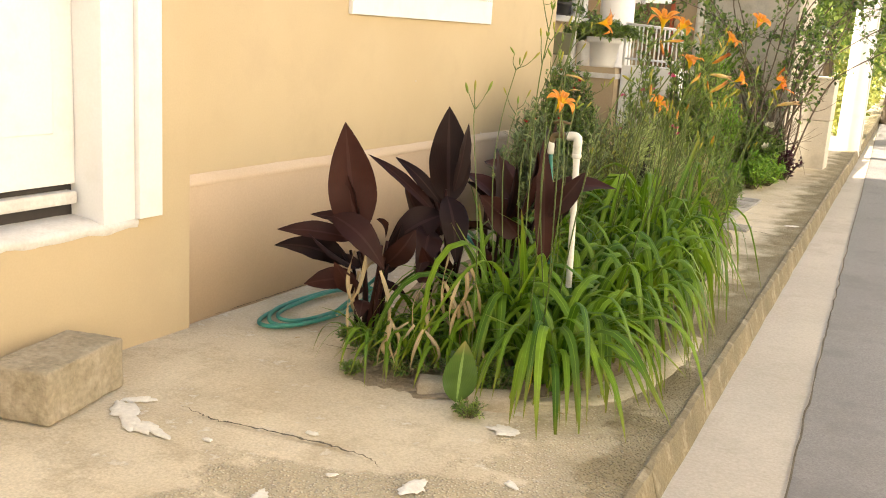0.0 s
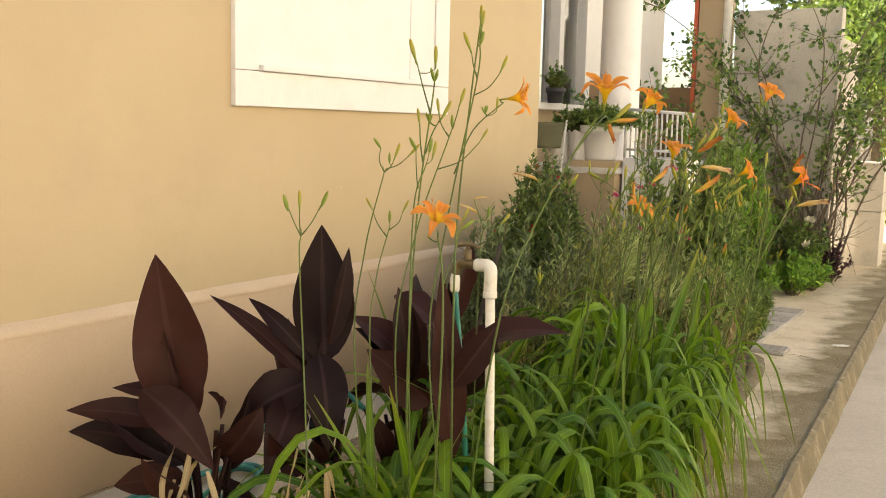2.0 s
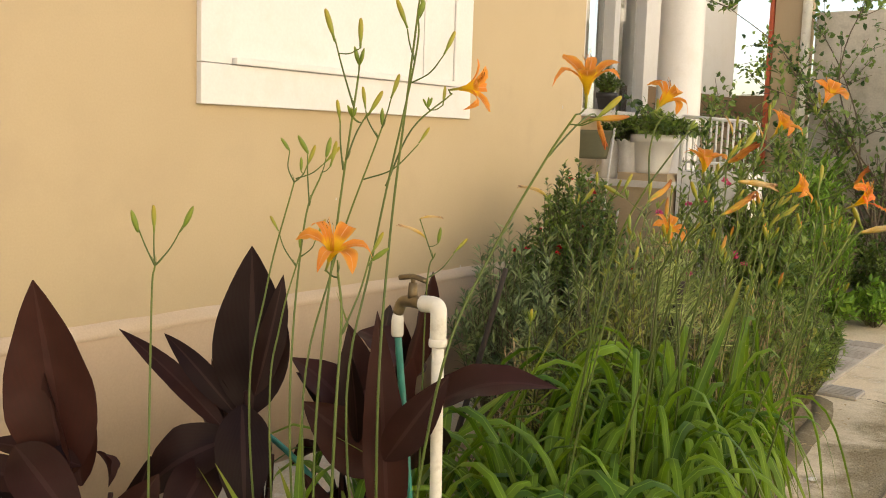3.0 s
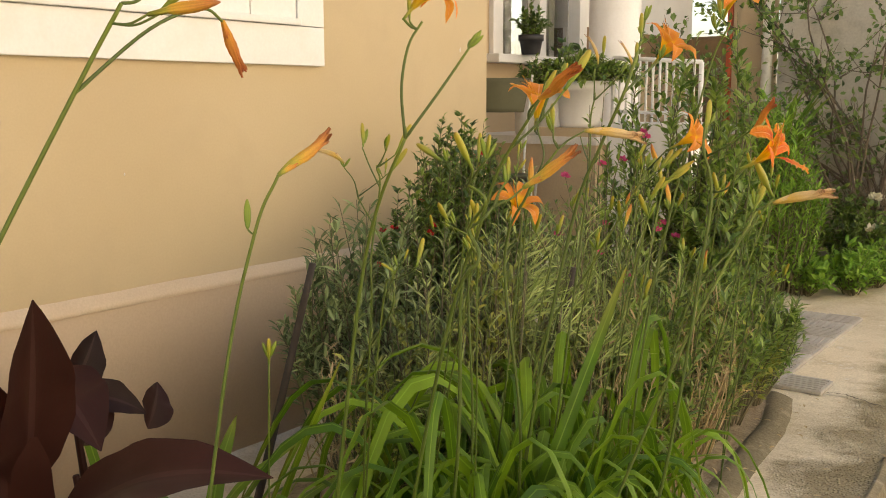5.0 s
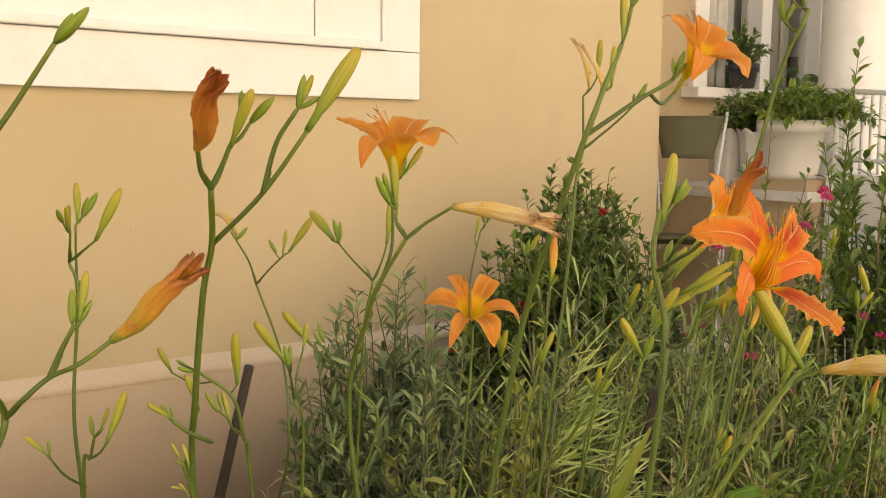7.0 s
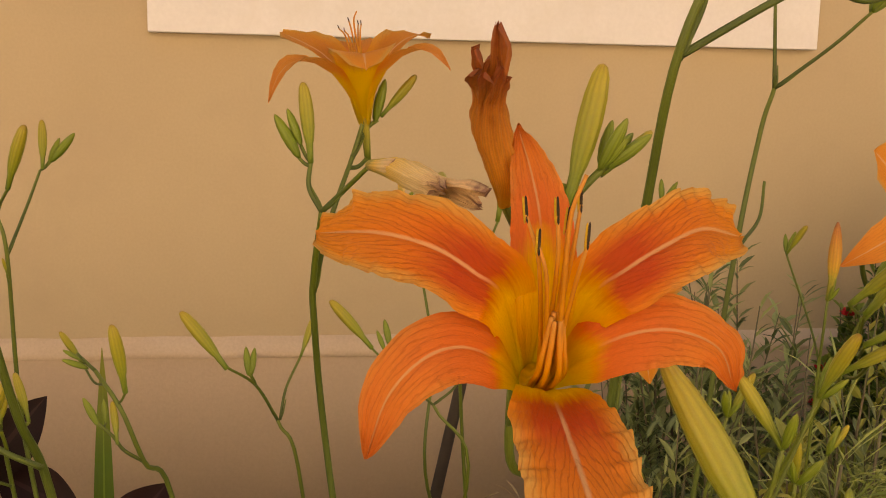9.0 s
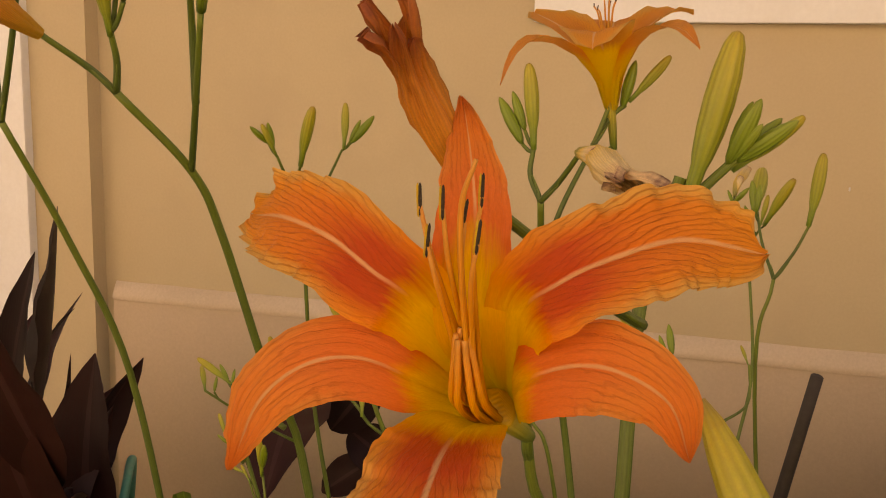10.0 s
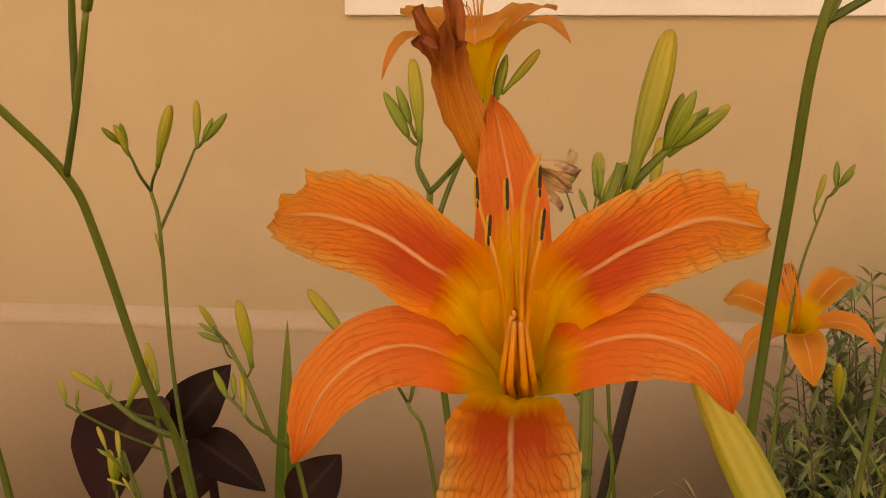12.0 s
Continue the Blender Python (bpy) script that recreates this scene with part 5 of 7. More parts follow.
def throat_foot(a):
    return (0.004 * math.cos(radians(a)), 0.004 * math.sin(radians(a)), -0.046)


HERO = [
    petal_along("out", [throat_foot(95), (-0.0014, 0.0120, -0.0169), (-0.0019, 0.0255, -0.0091), (-0.0027, 0.0385, -0.0047), (-0.0050, 0.0506, -0.0015), (-0.0087, 0.0640, 0.0011)], 0.0094, 0.66, 1, 0.25),
    petal_along("out", [throat_foot(175), (-0.0131, 0.0013, -0.0184), (-0.0245, 0.0030, -0.0085), (-0.0354, -0.0012, -0.0033), (-0.0449, -0.0112, -0.0039), (-0.0505, -0.0260, -0.0094)], 0.0098, 0.385, 2, -0.25),
    petal_along("out", [throat_foot(10), (0.0095, 0.0030, -0.0190), (0.0211, 0.0068, -0.0097), (0.0329, 0.0064, -0.0047), (0.0442, 0.0013, -0.0053), (0.0492, -0.0089, -0.0114)], 0.0104, 0.425, 3, -0.25)]
HERO += [
    petal_along("in", [throat_foot(135), (-0.0125, 0.0158, -0.0090), (-0.0219, 0.0209, 0.0002), (-0.0334, 0.0275, 0.0025), (-0.0482, 0.0327, -0.0010), (-0.0645, 0.0372, -0.0140)], 0.0122, 0.43, 4, 0.22),
    petal_along("in", [throat_foot(45), (0.0099, 0.0161, -0.0099), (0.0195, 0.0226, -0.0010), (0.0306, 0.0292, -0.0005), (0.0438, 0.0361, -0.0055), (0.0600, 0.0390, -0.0195)], 0.0122, 0.43, 5, 0.22),
    petal_along("in", [throat_foot(270), (-0.0004, -0.0062, -0.0205), (-0.0004, -0.0146, -0.0055), (0.0007, -0.0292, 0.0065), (0.0015, -0.0420, 0.0165), (0.0020, -0.0540, 0.0215)], 0.0150, 0.40, 6, 0.12)]
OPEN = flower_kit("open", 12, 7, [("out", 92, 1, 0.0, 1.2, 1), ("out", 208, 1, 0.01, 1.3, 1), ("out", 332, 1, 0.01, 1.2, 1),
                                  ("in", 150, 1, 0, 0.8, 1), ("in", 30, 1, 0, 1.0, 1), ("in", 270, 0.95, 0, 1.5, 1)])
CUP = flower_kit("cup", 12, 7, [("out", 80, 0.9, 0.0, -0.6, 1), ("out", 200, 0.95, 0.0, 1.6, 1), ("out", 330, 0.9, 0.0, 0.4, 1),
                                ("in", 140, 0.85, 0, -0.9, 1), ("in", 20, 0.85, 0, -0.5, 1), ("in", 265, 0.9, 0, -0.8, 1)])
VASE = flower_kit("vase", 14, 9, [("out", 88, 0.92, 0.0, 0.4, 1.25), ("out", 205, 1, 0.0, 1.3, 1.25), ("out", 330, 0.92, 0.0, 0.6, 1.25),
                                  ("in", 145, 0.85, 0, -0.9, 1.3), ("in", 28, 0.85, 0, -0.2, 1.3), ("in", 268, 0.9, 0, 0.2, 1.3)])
TUBE = lathe([(0.0022, -0.078), (0.0027, -0.066), (0.0030, -0.054), (0.0040, -0.046), (0.0054, -0.038)], 12)
TUBE_ME = mesh_of("flower", *TUBE[:2], "tube", TUBE[2])


def stamen_mesh(dx, dy, dz, bend):
    q = tube([(0, -0.002, -0.046), (dx * 0.15, dy * 0.25 - 0.004 * bend, -0.024), (dx * 0.6, dy * 0.65, dz * 0.4), (dx, dy, dz)], 0.00085, 0.0005, 6, 6)
    return mesh_of("stamen", *q[:2], "stamen", q[2])


ST = [(-0.0095, 0.0331, 0.0108), (-0.0024, 0.0309, 0.0159), (0.0045, 0.0352, 0.013), (-0.0064, 0.0246, 0.0097), (0.0056, 0.0249, 0.0135), (0.0011, 0.030, 0.0112)]
STAMENS = [stamen_mesh(*p, 1 + 0.3 * i) for i, p in enumerate(ST)]
an = lathe([(0.0001, -0.0036), (0.00032, -0.003), (0.0004, 0), (0.00032, 0.003), (0.0001, 0.0036)], 8)
ANTHER = mesh_of("anther", *an[:2], "anther", an[2])
an2 = lathe([(0.0001, -0.0036), (0.0003, -0.003), (0.00036, 0), (0.0003, 0.003), (0.0001, 0.0036)], 6)
POLLEN = mesh_of("pollen", *an2[:2], "pollen", an2[2])
pq = tube([(0.0, -0.003, -0.047), (0.0005, -0.001, -0.030), (0.001, 0.008, -0.006), (0.001, 0.030, 0.014), (0.0045, 0.040, 0.021)], 0.0011, 0.0005, 8, 6)
PISTIL = mesh_of("pistil", *pq[:2], "stamen", pq[2])
sq = joined([tube([(0.0030 * math.cos(a), -0.0026 + 0.0016 * math.sin(a), -0.034), (0.0036 * math.cos(a), -0.0022 + 0.0018 * math.sin(a), -0.017), (0.0026 * math.cos(a), 0.0035 + 0.002 * math.sin(a), -0.010), (0.0014 * math.cos(a), 0.010 + 0.0015 * math.sin(a), -0.004)], 0.0010, 0.0007, 8, 5) for a in np.arange(6) * math.pi / 3])
THROAT = mesh_of("stamen_base", *sq[:2], "stamen", sq[2])


def open_flower(parent, origin, at, facing, kit, size=1.0, roll=0.0, fine=True, label=""):
    m = Matrix.Translation(-Vector(origin)) @ aim(at, facing, (0, 0, 1), size) @ pose(0, 0, 0, 0, 0, roll)
    fl = obj("flower", TUBE_ME, parent, m, label)
    for kind, me in kit:
        obj("petal", me, fl)
    for i, me in enumerate(STAMENS):
        st = obj("stamen", me, fl)
        d = Vector(ST[i])
        obj("anther", ANTHER, fl, Matrix.Translation(d + Vector((0, 0.0012, 0.0006))) @ pose(0, 0, 0, -68, 6 * (i - 2), 0))
        if fine:
            obj("pollen", POLLEN, fl, Matrix.Translation(d + Vector((-0.00062, 0.0012, 0.0003))) @ pose(0, 0, 0, -66, 6 * (i - 2), 0))
    obj("pistil", PISTIL, fl)
    if fine:
        obj("stamen_base", THROAT, fl)
    return fl


def bud_mesh(name, profile, material, ridges=3, bend=0.0, crumple=0.0, sides=18, seed=0):
    v, f, uv = lathe(profile, sides)
    out = []
    for (x, y, z) in v:
        a = math.atan2(y, x)
        k = 1 + 0.07 * math.cos(ridges * a) + crumple * (0.55 * math.sin(5 * a + 4 * z) + 0.45 * math.sin(11 * a - 6 * z + seed) + 0.25 * math.sin(3 * a + 31 * z))
        z += crumple * 0.22 * max(0.0, z - 0.75) * math.sin(4 * a + seed)
        out.append((x * k + bend * z * z, y * k + crumple * 0.05 * math.sin(9 * z + seed), z))
    return mesh_of(name, out, f, material, uv)


SMALL = [(0.03, 0), (0.075, 0.1), (0.115, 0.34), (0.12, 0.55), (0.095, 0.78), (0.05, 0.94), (0.012, 1.0)]
LONG = [(0.035, 0), (0.040, 0.12), (0.046, 0.24), (0.062, 0.31), (0.080, 0.45), (0.088, 0.62), (0.082, 0.78), (0.062, 0.92), (0.035, 0.985), (0.01, 1.0)]
SLIM = [(0.03, 0), (0.034, 0.14), (0.042, 0.28), (0.064, 0.36), (0.078, 0.5), (0.074, 0.66), (0.056, 0.82), (0.036, 0.93), (0.012, 1.0)]


def withered_mesh(material, seed, bend, loose):
    """A spent flower of unit length along z: six limp crumpled petals stuck together, their tips curling apart."""
    rnd = random.Random(seed)
    pieces = [lathe([(0.028, 0), (0.034, 0.1), (0.05, 0.22), (0.05, 0.3)], 10)]
    for k in range(6):
        a = k * math.pi / 3 + rnd.uniform(-0.2, 0.2)
        top = rnd.uniform(0.84, 1.04)
        curl, ph, out = rnd.uniform(-1.6, 1.6), rnd.uniform(0, 6), rnd.uniform(0.2, 1.0) * loose
        P = np.zeros((26, 9, 3))
        for i in range(26):
            s = i / 25
            R = np.interp(s, [0, 0.25, 0.5, 0.75, 1.0], [0.03, 0.062, 0.075, 0.055, 0.045 + 0.10 * out])
            half = np.interp(s, [0, 0.3, 0.55, 0.8, 0.93, 1.0], [0.7, 0.85, 0.95, 0.9, 0.6, 0.15])
            tw = a + 0.5 * s + curl * max(0, s - 0.75) * 2
            for j in range(9):
                q = (j / 8 - 0.5) * 2
                th = tw + q * half
                w = R * (1 + 0.26 * math.sin(7 * q + ph + 1.5 * s) * s + 0.05 * math.sin(14 * s + ph + 3 * q) - 0.12 * q * q) + 0.006 * math.sin(43 * s + 5 * q + ph) * s
                z = top * s + 0.03 * math.sin(9 * s + ph) * s - 0.06 * out * max(0, s - 0.85) * 6
                P[i, j] = (w * math.cos(th) + 0.02 * math.sin(8 * z), w * math.sin(th) + bend * z * z, z)
        pieces.append(sheet(P))
    q = joined(pieces)
    return mesh_of("withered_flower", q[0], q[1], material, q[2])


BUDS = {"g": bud_mesh("bud", SMALL, "bud_green"), "l": bud_mesh("bud", LONG, "bud_long", 3, 0.05), "o": bud_mesh("bud", SLIM, "bud_ripe", 3, 0.09, 0.1, 24, 5),
        "w": withered_mesh("wither", 7, 0.08, 0.3), "d": withered_mesh("wither_pale", 9, -0.6, 0.4), "p": bud_mesh("bud", SLIM, "bud_long", 3, 0.05),
        "f": withered_mesh("bud_ripe", 12, 0.10, 0.35)}
BUDS["e"] = withered_mesh("wither_pale", 9, -0.16, 0.9)
BUDS["v"] = withered_mesh("wither", 4, 0.06, 0.9)
LEN = {"e": 0.075, "f": 0.085, "v": 0.075, "p": 0.085, "g": 0.023, "l": 0.062, "o": 0.085, "w": 0.075, "d": 0.075}
WORD = {"e": "pale dried closed flower", "f": "closed fading orange flower", "v": "limp withered orange flower", "p": "", "g": "", "l": "", "o": "", "w": "limp withered orange flower", "d": "dried pale withered flower"}


def stalk(spine, label, buds=(), flowers=(), twigs=(), r=0.0040, group="daylily stalks", mat="stem"):
    """One flowering stalk: spine points; buds (kind, at, way, size); flowers (at, facing, kit, size, roll); twigs (point lists)."""
    o = np.array(spine[0])
    t = thing("daylily_stalk", tuple(o), label, "daylily", group)
    r = r * 0.74
    pieces = [tube([tuple(np.array(p) - o) for p in spine], r, r * 0.66, 9, 7)]
    for tw in twigs:
        pieces.append(tube([tuple(np.array(p) - o) for p in tw], r * 0.62, r * 0.48, 8, 6))
    # small pointed bracts at the forks
    for tw in twigs:
        a, b = np.array(tw[0]) - o, np.array(tw[1]) - o
        d = b - a
        d /= np.linalg.norm(d) + 1e-9
        pieces.append(tube([tuple(a), tuple(a + d * 0.007 + (0.0018, 0.0014, 0)), tuple(a + d * 0.018 + (0.002, 0.0016, 0))], r * 0.5, 0.0004, 6, 3))
    # short stalks to every bud and flower that does not sit on a fork already
    lines = np.concatenate([smooth_line(spine, 8)] + [smooth_line(tw, 6) for tw in twigs])
    seats = [(np.array(at, float), 0.42) for kind, at, way, size in buds]
    seats += [(np.array(at) - np.array(Vector(face).normalized()) * 0.076 * size, 0.55) for at, face, kit, size, roll in flowers]
    for p, thick in seats:
        d = np.linalg.norm(lines - p, axis=1)
        if d.min() < 0.0035:
            continue
        low = np.where(lines[:, 2] < p[2] - 0.003, d, d + 1.0)
        a = lines[int(np.argmin(low))]
        pieces.append(tube([tuple(a - o), tuple(a * 0.5 + p * 0.5 - o - (0, 0, 0.12 * np.linalg.norm(p - a))), tuple(p - o)], r * thick, r * thick * 0.9, 7, 5))
    q = joined(pieces)
    obj("stem", mesh_of("stem", *q[:2], mat, q[2]), t)
    for kind, at, way, size in buds:
        s = LEN[kind] * size
        obj(BUDS[kind].name.split(".")[0], BUDS[kind], t, Matrix.Translation(-Vector(o)) @ aim(at, way, (0.3, 0.2, 1), {"d": (0.72 * s, 0.72 * s, s), "v": (1.2 * s, 1.2 * s, s), "w": (1.12 * s, 1.12 * s, s)}.get(kind, (s, s, s))), WORD[kind])
    for at, facing, kit, size, roll in flowers:
        open_flower(t, o, at, facing, kit, size, roll, kit is HERO, "fully open orange daylily flower with yellow throat" if kit is HERO else "")
    return t


def cluster(at, way, n, seed, size=1.0):
    """A fan of small green buds at a fork tip."""
    rnd = random.Random(seed)
    w = Vector(way).normalized()
    out = []
    for k in range(n):
        j = Vector((rnd.uniform(-1, 1), rnd.uniform(-1, 1), rnd.uniform(-0.5, 0.8))) * 0.55
        out.append(("g", tuple(Vector(at) + j * 0.003), tuple(w + j), 0.82 * size * rnd.uniform(0.7, 1.3)))
    return out


# the stalk that carries the flower seen closest
stalk([(1.80, 3.86, 0.04), (1.92, 3.85, 0.55), (1.985, 3.844, 1.00), (1.992, 3.845, 1.10), (1.976, 3.846, 1.16), (1.972, 3.856, 1.20)],
      "tall daylily stalk with a wide open orange flower and green buds",
      buds=[("l", (1.973, 3.858, 1.190), (0.02, 0.28, 1.0), 0.95), ("v", (2.072, 3.813, 1.202), (0.624, -0.258, 0.738), 0.77),
            ("p", (2.080, 3.906, 1.080), (-0.025, -0.030, 0.064), 0.98)]
           + cluster((1.974, 3.872, 1.206), (0.0, 0.55, 0.6), 5, 3, 1.05) + [("l", (1.972, 3.872, 1.203), (0.02, 0.9, 0.75), 0.45)],
      flowers=[((2.1165, 3.8205, 1.169), (0.88, -0.04, 0.47), HERO, 1.0, 0)],
      twigs=[[(1.992, 3.846, 1.09), (2.012, 3.838, 1.094), (2.035, 3.825, 1.108), (2.048, 3.822, 1.143)],
             [(1.978, 3.847, 1.15), (2.01, 3.836, 1.165), (2.030, 3.832, 1.176), (2.072, 3.813, 1.202)],
             [(1.974, 3.850, 1.18), (1.973, 3.862, 1.195), (1.974, 3.874, 1.208)],
             [(1.985, 3.848, 0.94), (2.03, 3.88, 1.0), (2.08, 3.905, 1.08)]], r=0.0044)
# stalks round it
stalk([(1.550, 3.620, 0.040), (1.630, 3.600, 0.600), (1.658, 3.573, 0.923), (1.698, 3.560, 1.020), (1.742, 3.551, 1.126), (1.771, 3.547, 1.171), (1.817, 3.527, 1.219)], "tall daylily stalk with a limp withered flower and long yellow bud",
      buds=[("w", (1.850, 3.503, 1.250), (0.855, -0.242, 0.458), 1.36), ("l", (1.840, 3.597, 1.263), (0.423, 0.357, 0.833), 1.22), ("l", (1.833, 3.536, 1.250), (0.421, 0.125, 0.898), 0.78), ("g", (1.839, 3.549, 1.268), (0.607, 0.404, 0.685), 1.26), ("g", (1.836, 3.543, 1.276), (0.326, -0.060, 0.944), 0.75), ("l", (1.837, 3.589, 1.277), (0.246, 0.367, 0.897), 0.51), ("g", (1.838, 3.590, 1.279), (0.131, 0.150, 0.980), 1.20), ("g", (1.839, 3.591, 1.280), (0.439, 0.752, 0.492), 0.78), ("l", (1.692, 3.566, 1.012), (-0.203, -0.236, 0.950), 0.56), ("l", (1.705, 3.535, 1.012), (0.161, -0.765, 0.623), 0.49), ("g", (1.705, 3.533, 1.014), (-0.038, -0.525, 0.850), 0.60), ("g", (1.705, 3.536, 1.012), (-0.330, 0.018, 0.944), 0.47)],
      twigs=[[(1.817, 3.527, 1.219), (1.825, 3.516, 1.232), (1.850, 3.503, 1.250)], [(1.817, 3.527, 1.219), (1.824, 3.533, 1.236), (1.833, 3.536, 1.252)], [(1.771, 3.547, 1.171), (1.809, 3.574, 1.214), (1.840, 3.597, 1.263)], [(1.809, 3.574, 1.214), (1.821, 3.580, 1.253), (1.838, 3.589, 1.279)], [(1.699, 3.575, 0.982), (1.703, 3.553, 0.995), (1.705, 3.536, 1.010)]], r=0.0050)
stalk([(1.520, 3.720, 0.040), (1.600, 3.690, 0.550), (1.618, 3.652, 0.903), (1.643, 3.632, 0.963), (1.650, 3.618, 1.006), (1.626, 3.596, 1.028)], "short daylily stalk with a cluster of green and yellow buds",
      buds=[("l", (1.653, 3.622, 1.019), (0.128, -0.094, 0.987), 0.87), ("l", (1.594, 3.580, 1.024), (0.088, -0.474, 0.876), 0.52), ("g", (1.622, 3.584, 1.036), (0.127, -0.810, 0.572), 0.62), ("g", (1.622, 3.590, 1.029), (0.195, -0.894, 0.403), 0.87), ("l", (1.652, 3.615, 0.980), (-0.300, -0.089, 0.950), 0.51), ("g", (1.651, 3.602, 0.994), (-0.139, -0.459, 0.878), 1.02), ("g", (1.649, 3.607, 0.996), (-0.274, -0.132, 0.953), 0.73)],
      twigs=[[(1.643, 3.632, 0.963), (1.648, 3.619, 0.974), (1.651, 3.612, 0.986), (1.651, 3.602, 0.996)], [(1.626, 3.596, 1.028), (1.617, 3.585, 1.035), (1.612, 3.580, 1.038)]], r=0.0032)
stalk([(1.580, 3.660, 0.040), (1.640, 3.640, 0.500), (1.704, 3.553, 0.937), (1.710, 3.547, 0.956), (1.718, 3.538, 0.976)], "low daylily shoot with pale green buds",
      buds=[("l", (1.718, 3.538, 0.976), (-0.194, -0.365, 0.911), 0.30), ("l", (1.717, 3.546, 0.969), (-0.324, -0.129, 0.937), 0.34), ("g", (1.718, 3.540, 0.972), (0.122, -0.792, 0.599), 0.46), ("l", (1.704, 3.545, 0.945), (0.196, -0.873, 0.447), 0.24), ("l", (1.705, 3.549, 0.940), (-0.146, -0.529, 0.836), 0.22)],
      twigs=[[(1.710, 3.547, 0.956), (1.716, 3.546, 0.969)]], r=0.0026)
stalk([(1.300, 3.430, 0.040), (1.350, 3.400, 0.500), (1.376, 3.386, 0.790)], "short daylily shoot with a tight green bud cluster",
      buds=[("l", (1.377, 3.385, 0.790), (0.042, 0.000, 0.999), 0.77), ("g", (1.376, 3.386, 0.800), (-0.190, -0.253, 0.949), 1.37), ("g", (1.376, 3.386, 0.800), (0.342, 0.228, 0.912), 1.53)], r=0.0030)
stalk([(1.420, 3.560, 0.040), (1.460, 3.540, 0.500), (1.538, 3.507, 0.898), (1.556, 3.509, 0.941), (1.570, 3.509, 0.965)], "low daylily shoot with yellow buds",
      buds=[("l", (1.612, 3.507, 0.970), (0.028, 0.421, 0.907), 0.83), ("l", (1.579, 3.512, 0.974), (0.281, 0.301, 0.911), 0.39), ("g", (1.569, 3.508, 0.966), (-0.290, -0.012, 0.957), 0.89), ("l", (1.608, 3.455, 0.968), (-0.697, -0.471, 0.541), 0.45), ("g", (1.600, 3.459, 0.965), (-0.292, 0.038, 0.956), 0.58)],
      twigs=[[(1.556, 3.509, 0.940), (1.594, 3.507, 0.957), (1.612, 3.507, 0.970)], [(1.545, 3.507, 0.908), (1.572, 3.480, 0.933), (1.608, 3.455, 0.968)], [(1.570, 3.509, 0.965), (1.579, 3.512, 0.974)]], r=0.0030)
stalk([(1.560, 3.450, 0.040), (1.660, 3.420, 0.550), (1.794, 3.355, 0.945), (1.843, 3.352, 1.026), (1.809, 3.377, 1.064), (1.855, 3.351, 1.109), (1.818, 3.360, 1.130)], "daylily stalk with a closed fading orange flower and green buds",
      buds=[("f", (1.865, 3.434, 1.122), (0.782, 0.328, 0.531), 1.22), ("l", (1.850, 3.326, 1.154), (-0.202, -0.438, 0.876), 0.96), ("l", (1.862, 3.342, 1.168), (0.117, 0.058, 0.991), 0.55), ("g", (1.862, 3.342, 1.168), (-0.369, 0.123, 0.921), 1.42), ("g", (1.862, 3.342, 1.168), (0.304, 0.456, 0.836), 1.14), ("g", (1.848, 3.413, 1.132), (-0.153, 0.062, 0.986), 1.04), ("l", (1.849, 3.417, 1.134), (-0.083, 0.254, 0.964), 0.55), ("g", (1.849, 3.418, 1.133), (-0.014, 0.482, 0.876), 0.73)],
      twigs=[[(1.809, 3.377, 1.064), (1.831, 3.384, 1.081), (1.836, 3.400, 1.095), (1.854, 3.415, 1.106), (1.865, 3.434, 1.122)], [(1.818, 3.360, 1.130), (1.836, 3.341, 1.139), (1.850, 3.326, 1.154)], [(1.818, 3.360, 1.130), (1.862, 3.342, 1.168)], [(1.836, 3.400, 1.095), (1.839, 3.408, 1.114), (1.848, 3.414, 1.131)]], r=0.0044)
stalk([(1.400, 3.600, 0.040), (1.450, 3.550, 0.550), (1.503, 3.516, 0.873), (1.512, 3.507, 0.978), (1.532, 3.509, 1.100), (1.531, 3.502, 1.134)], "thin daylily stalk with three small bud tips",
      buds=[("l", (1.559, 3.520, 1.157), (0.356, 0.318, 0.879), 0.92), ("l", (1.557, 3.497, 1.164), (0.388, -0.239, 0.890), 0.51), ("g", (1.559, 3.490, 1.175), (0.639, -0.425, 0.641), 0.97), ("g", (1.557, 3.494, 1.171), (0.404, -0.017, 0.915), 1.04), ("l", (1.481, 3.526, 1.167), (-0.071, 0.062, 0.996), 0.68), ("g", (1.479, 3.531, 1.174), (-0.181, 0.393, 0.902), 0.96), ("g", (1.478, 3.532, 1.173), (-0.235, 0.591, 0.772), 1.41), ("l", (1.535, 3.509, 1.085), (0.241, -0.098, 0.965), 0.24)],
      twigs=[[(1.531, 3.502, 1.134), (1.546, 3.499, 1.149), (1.556, 3.497, 1.164)], [(1.531, 3.502, 1.134), (1.547, 3.511, 1.146), (1.559, 3.520, 1.157)], [(1.532, 3.509, 1.100), (1.503, 3.517, 1.135), (1.481, 3.524, 1.166)]], r=0.0032)
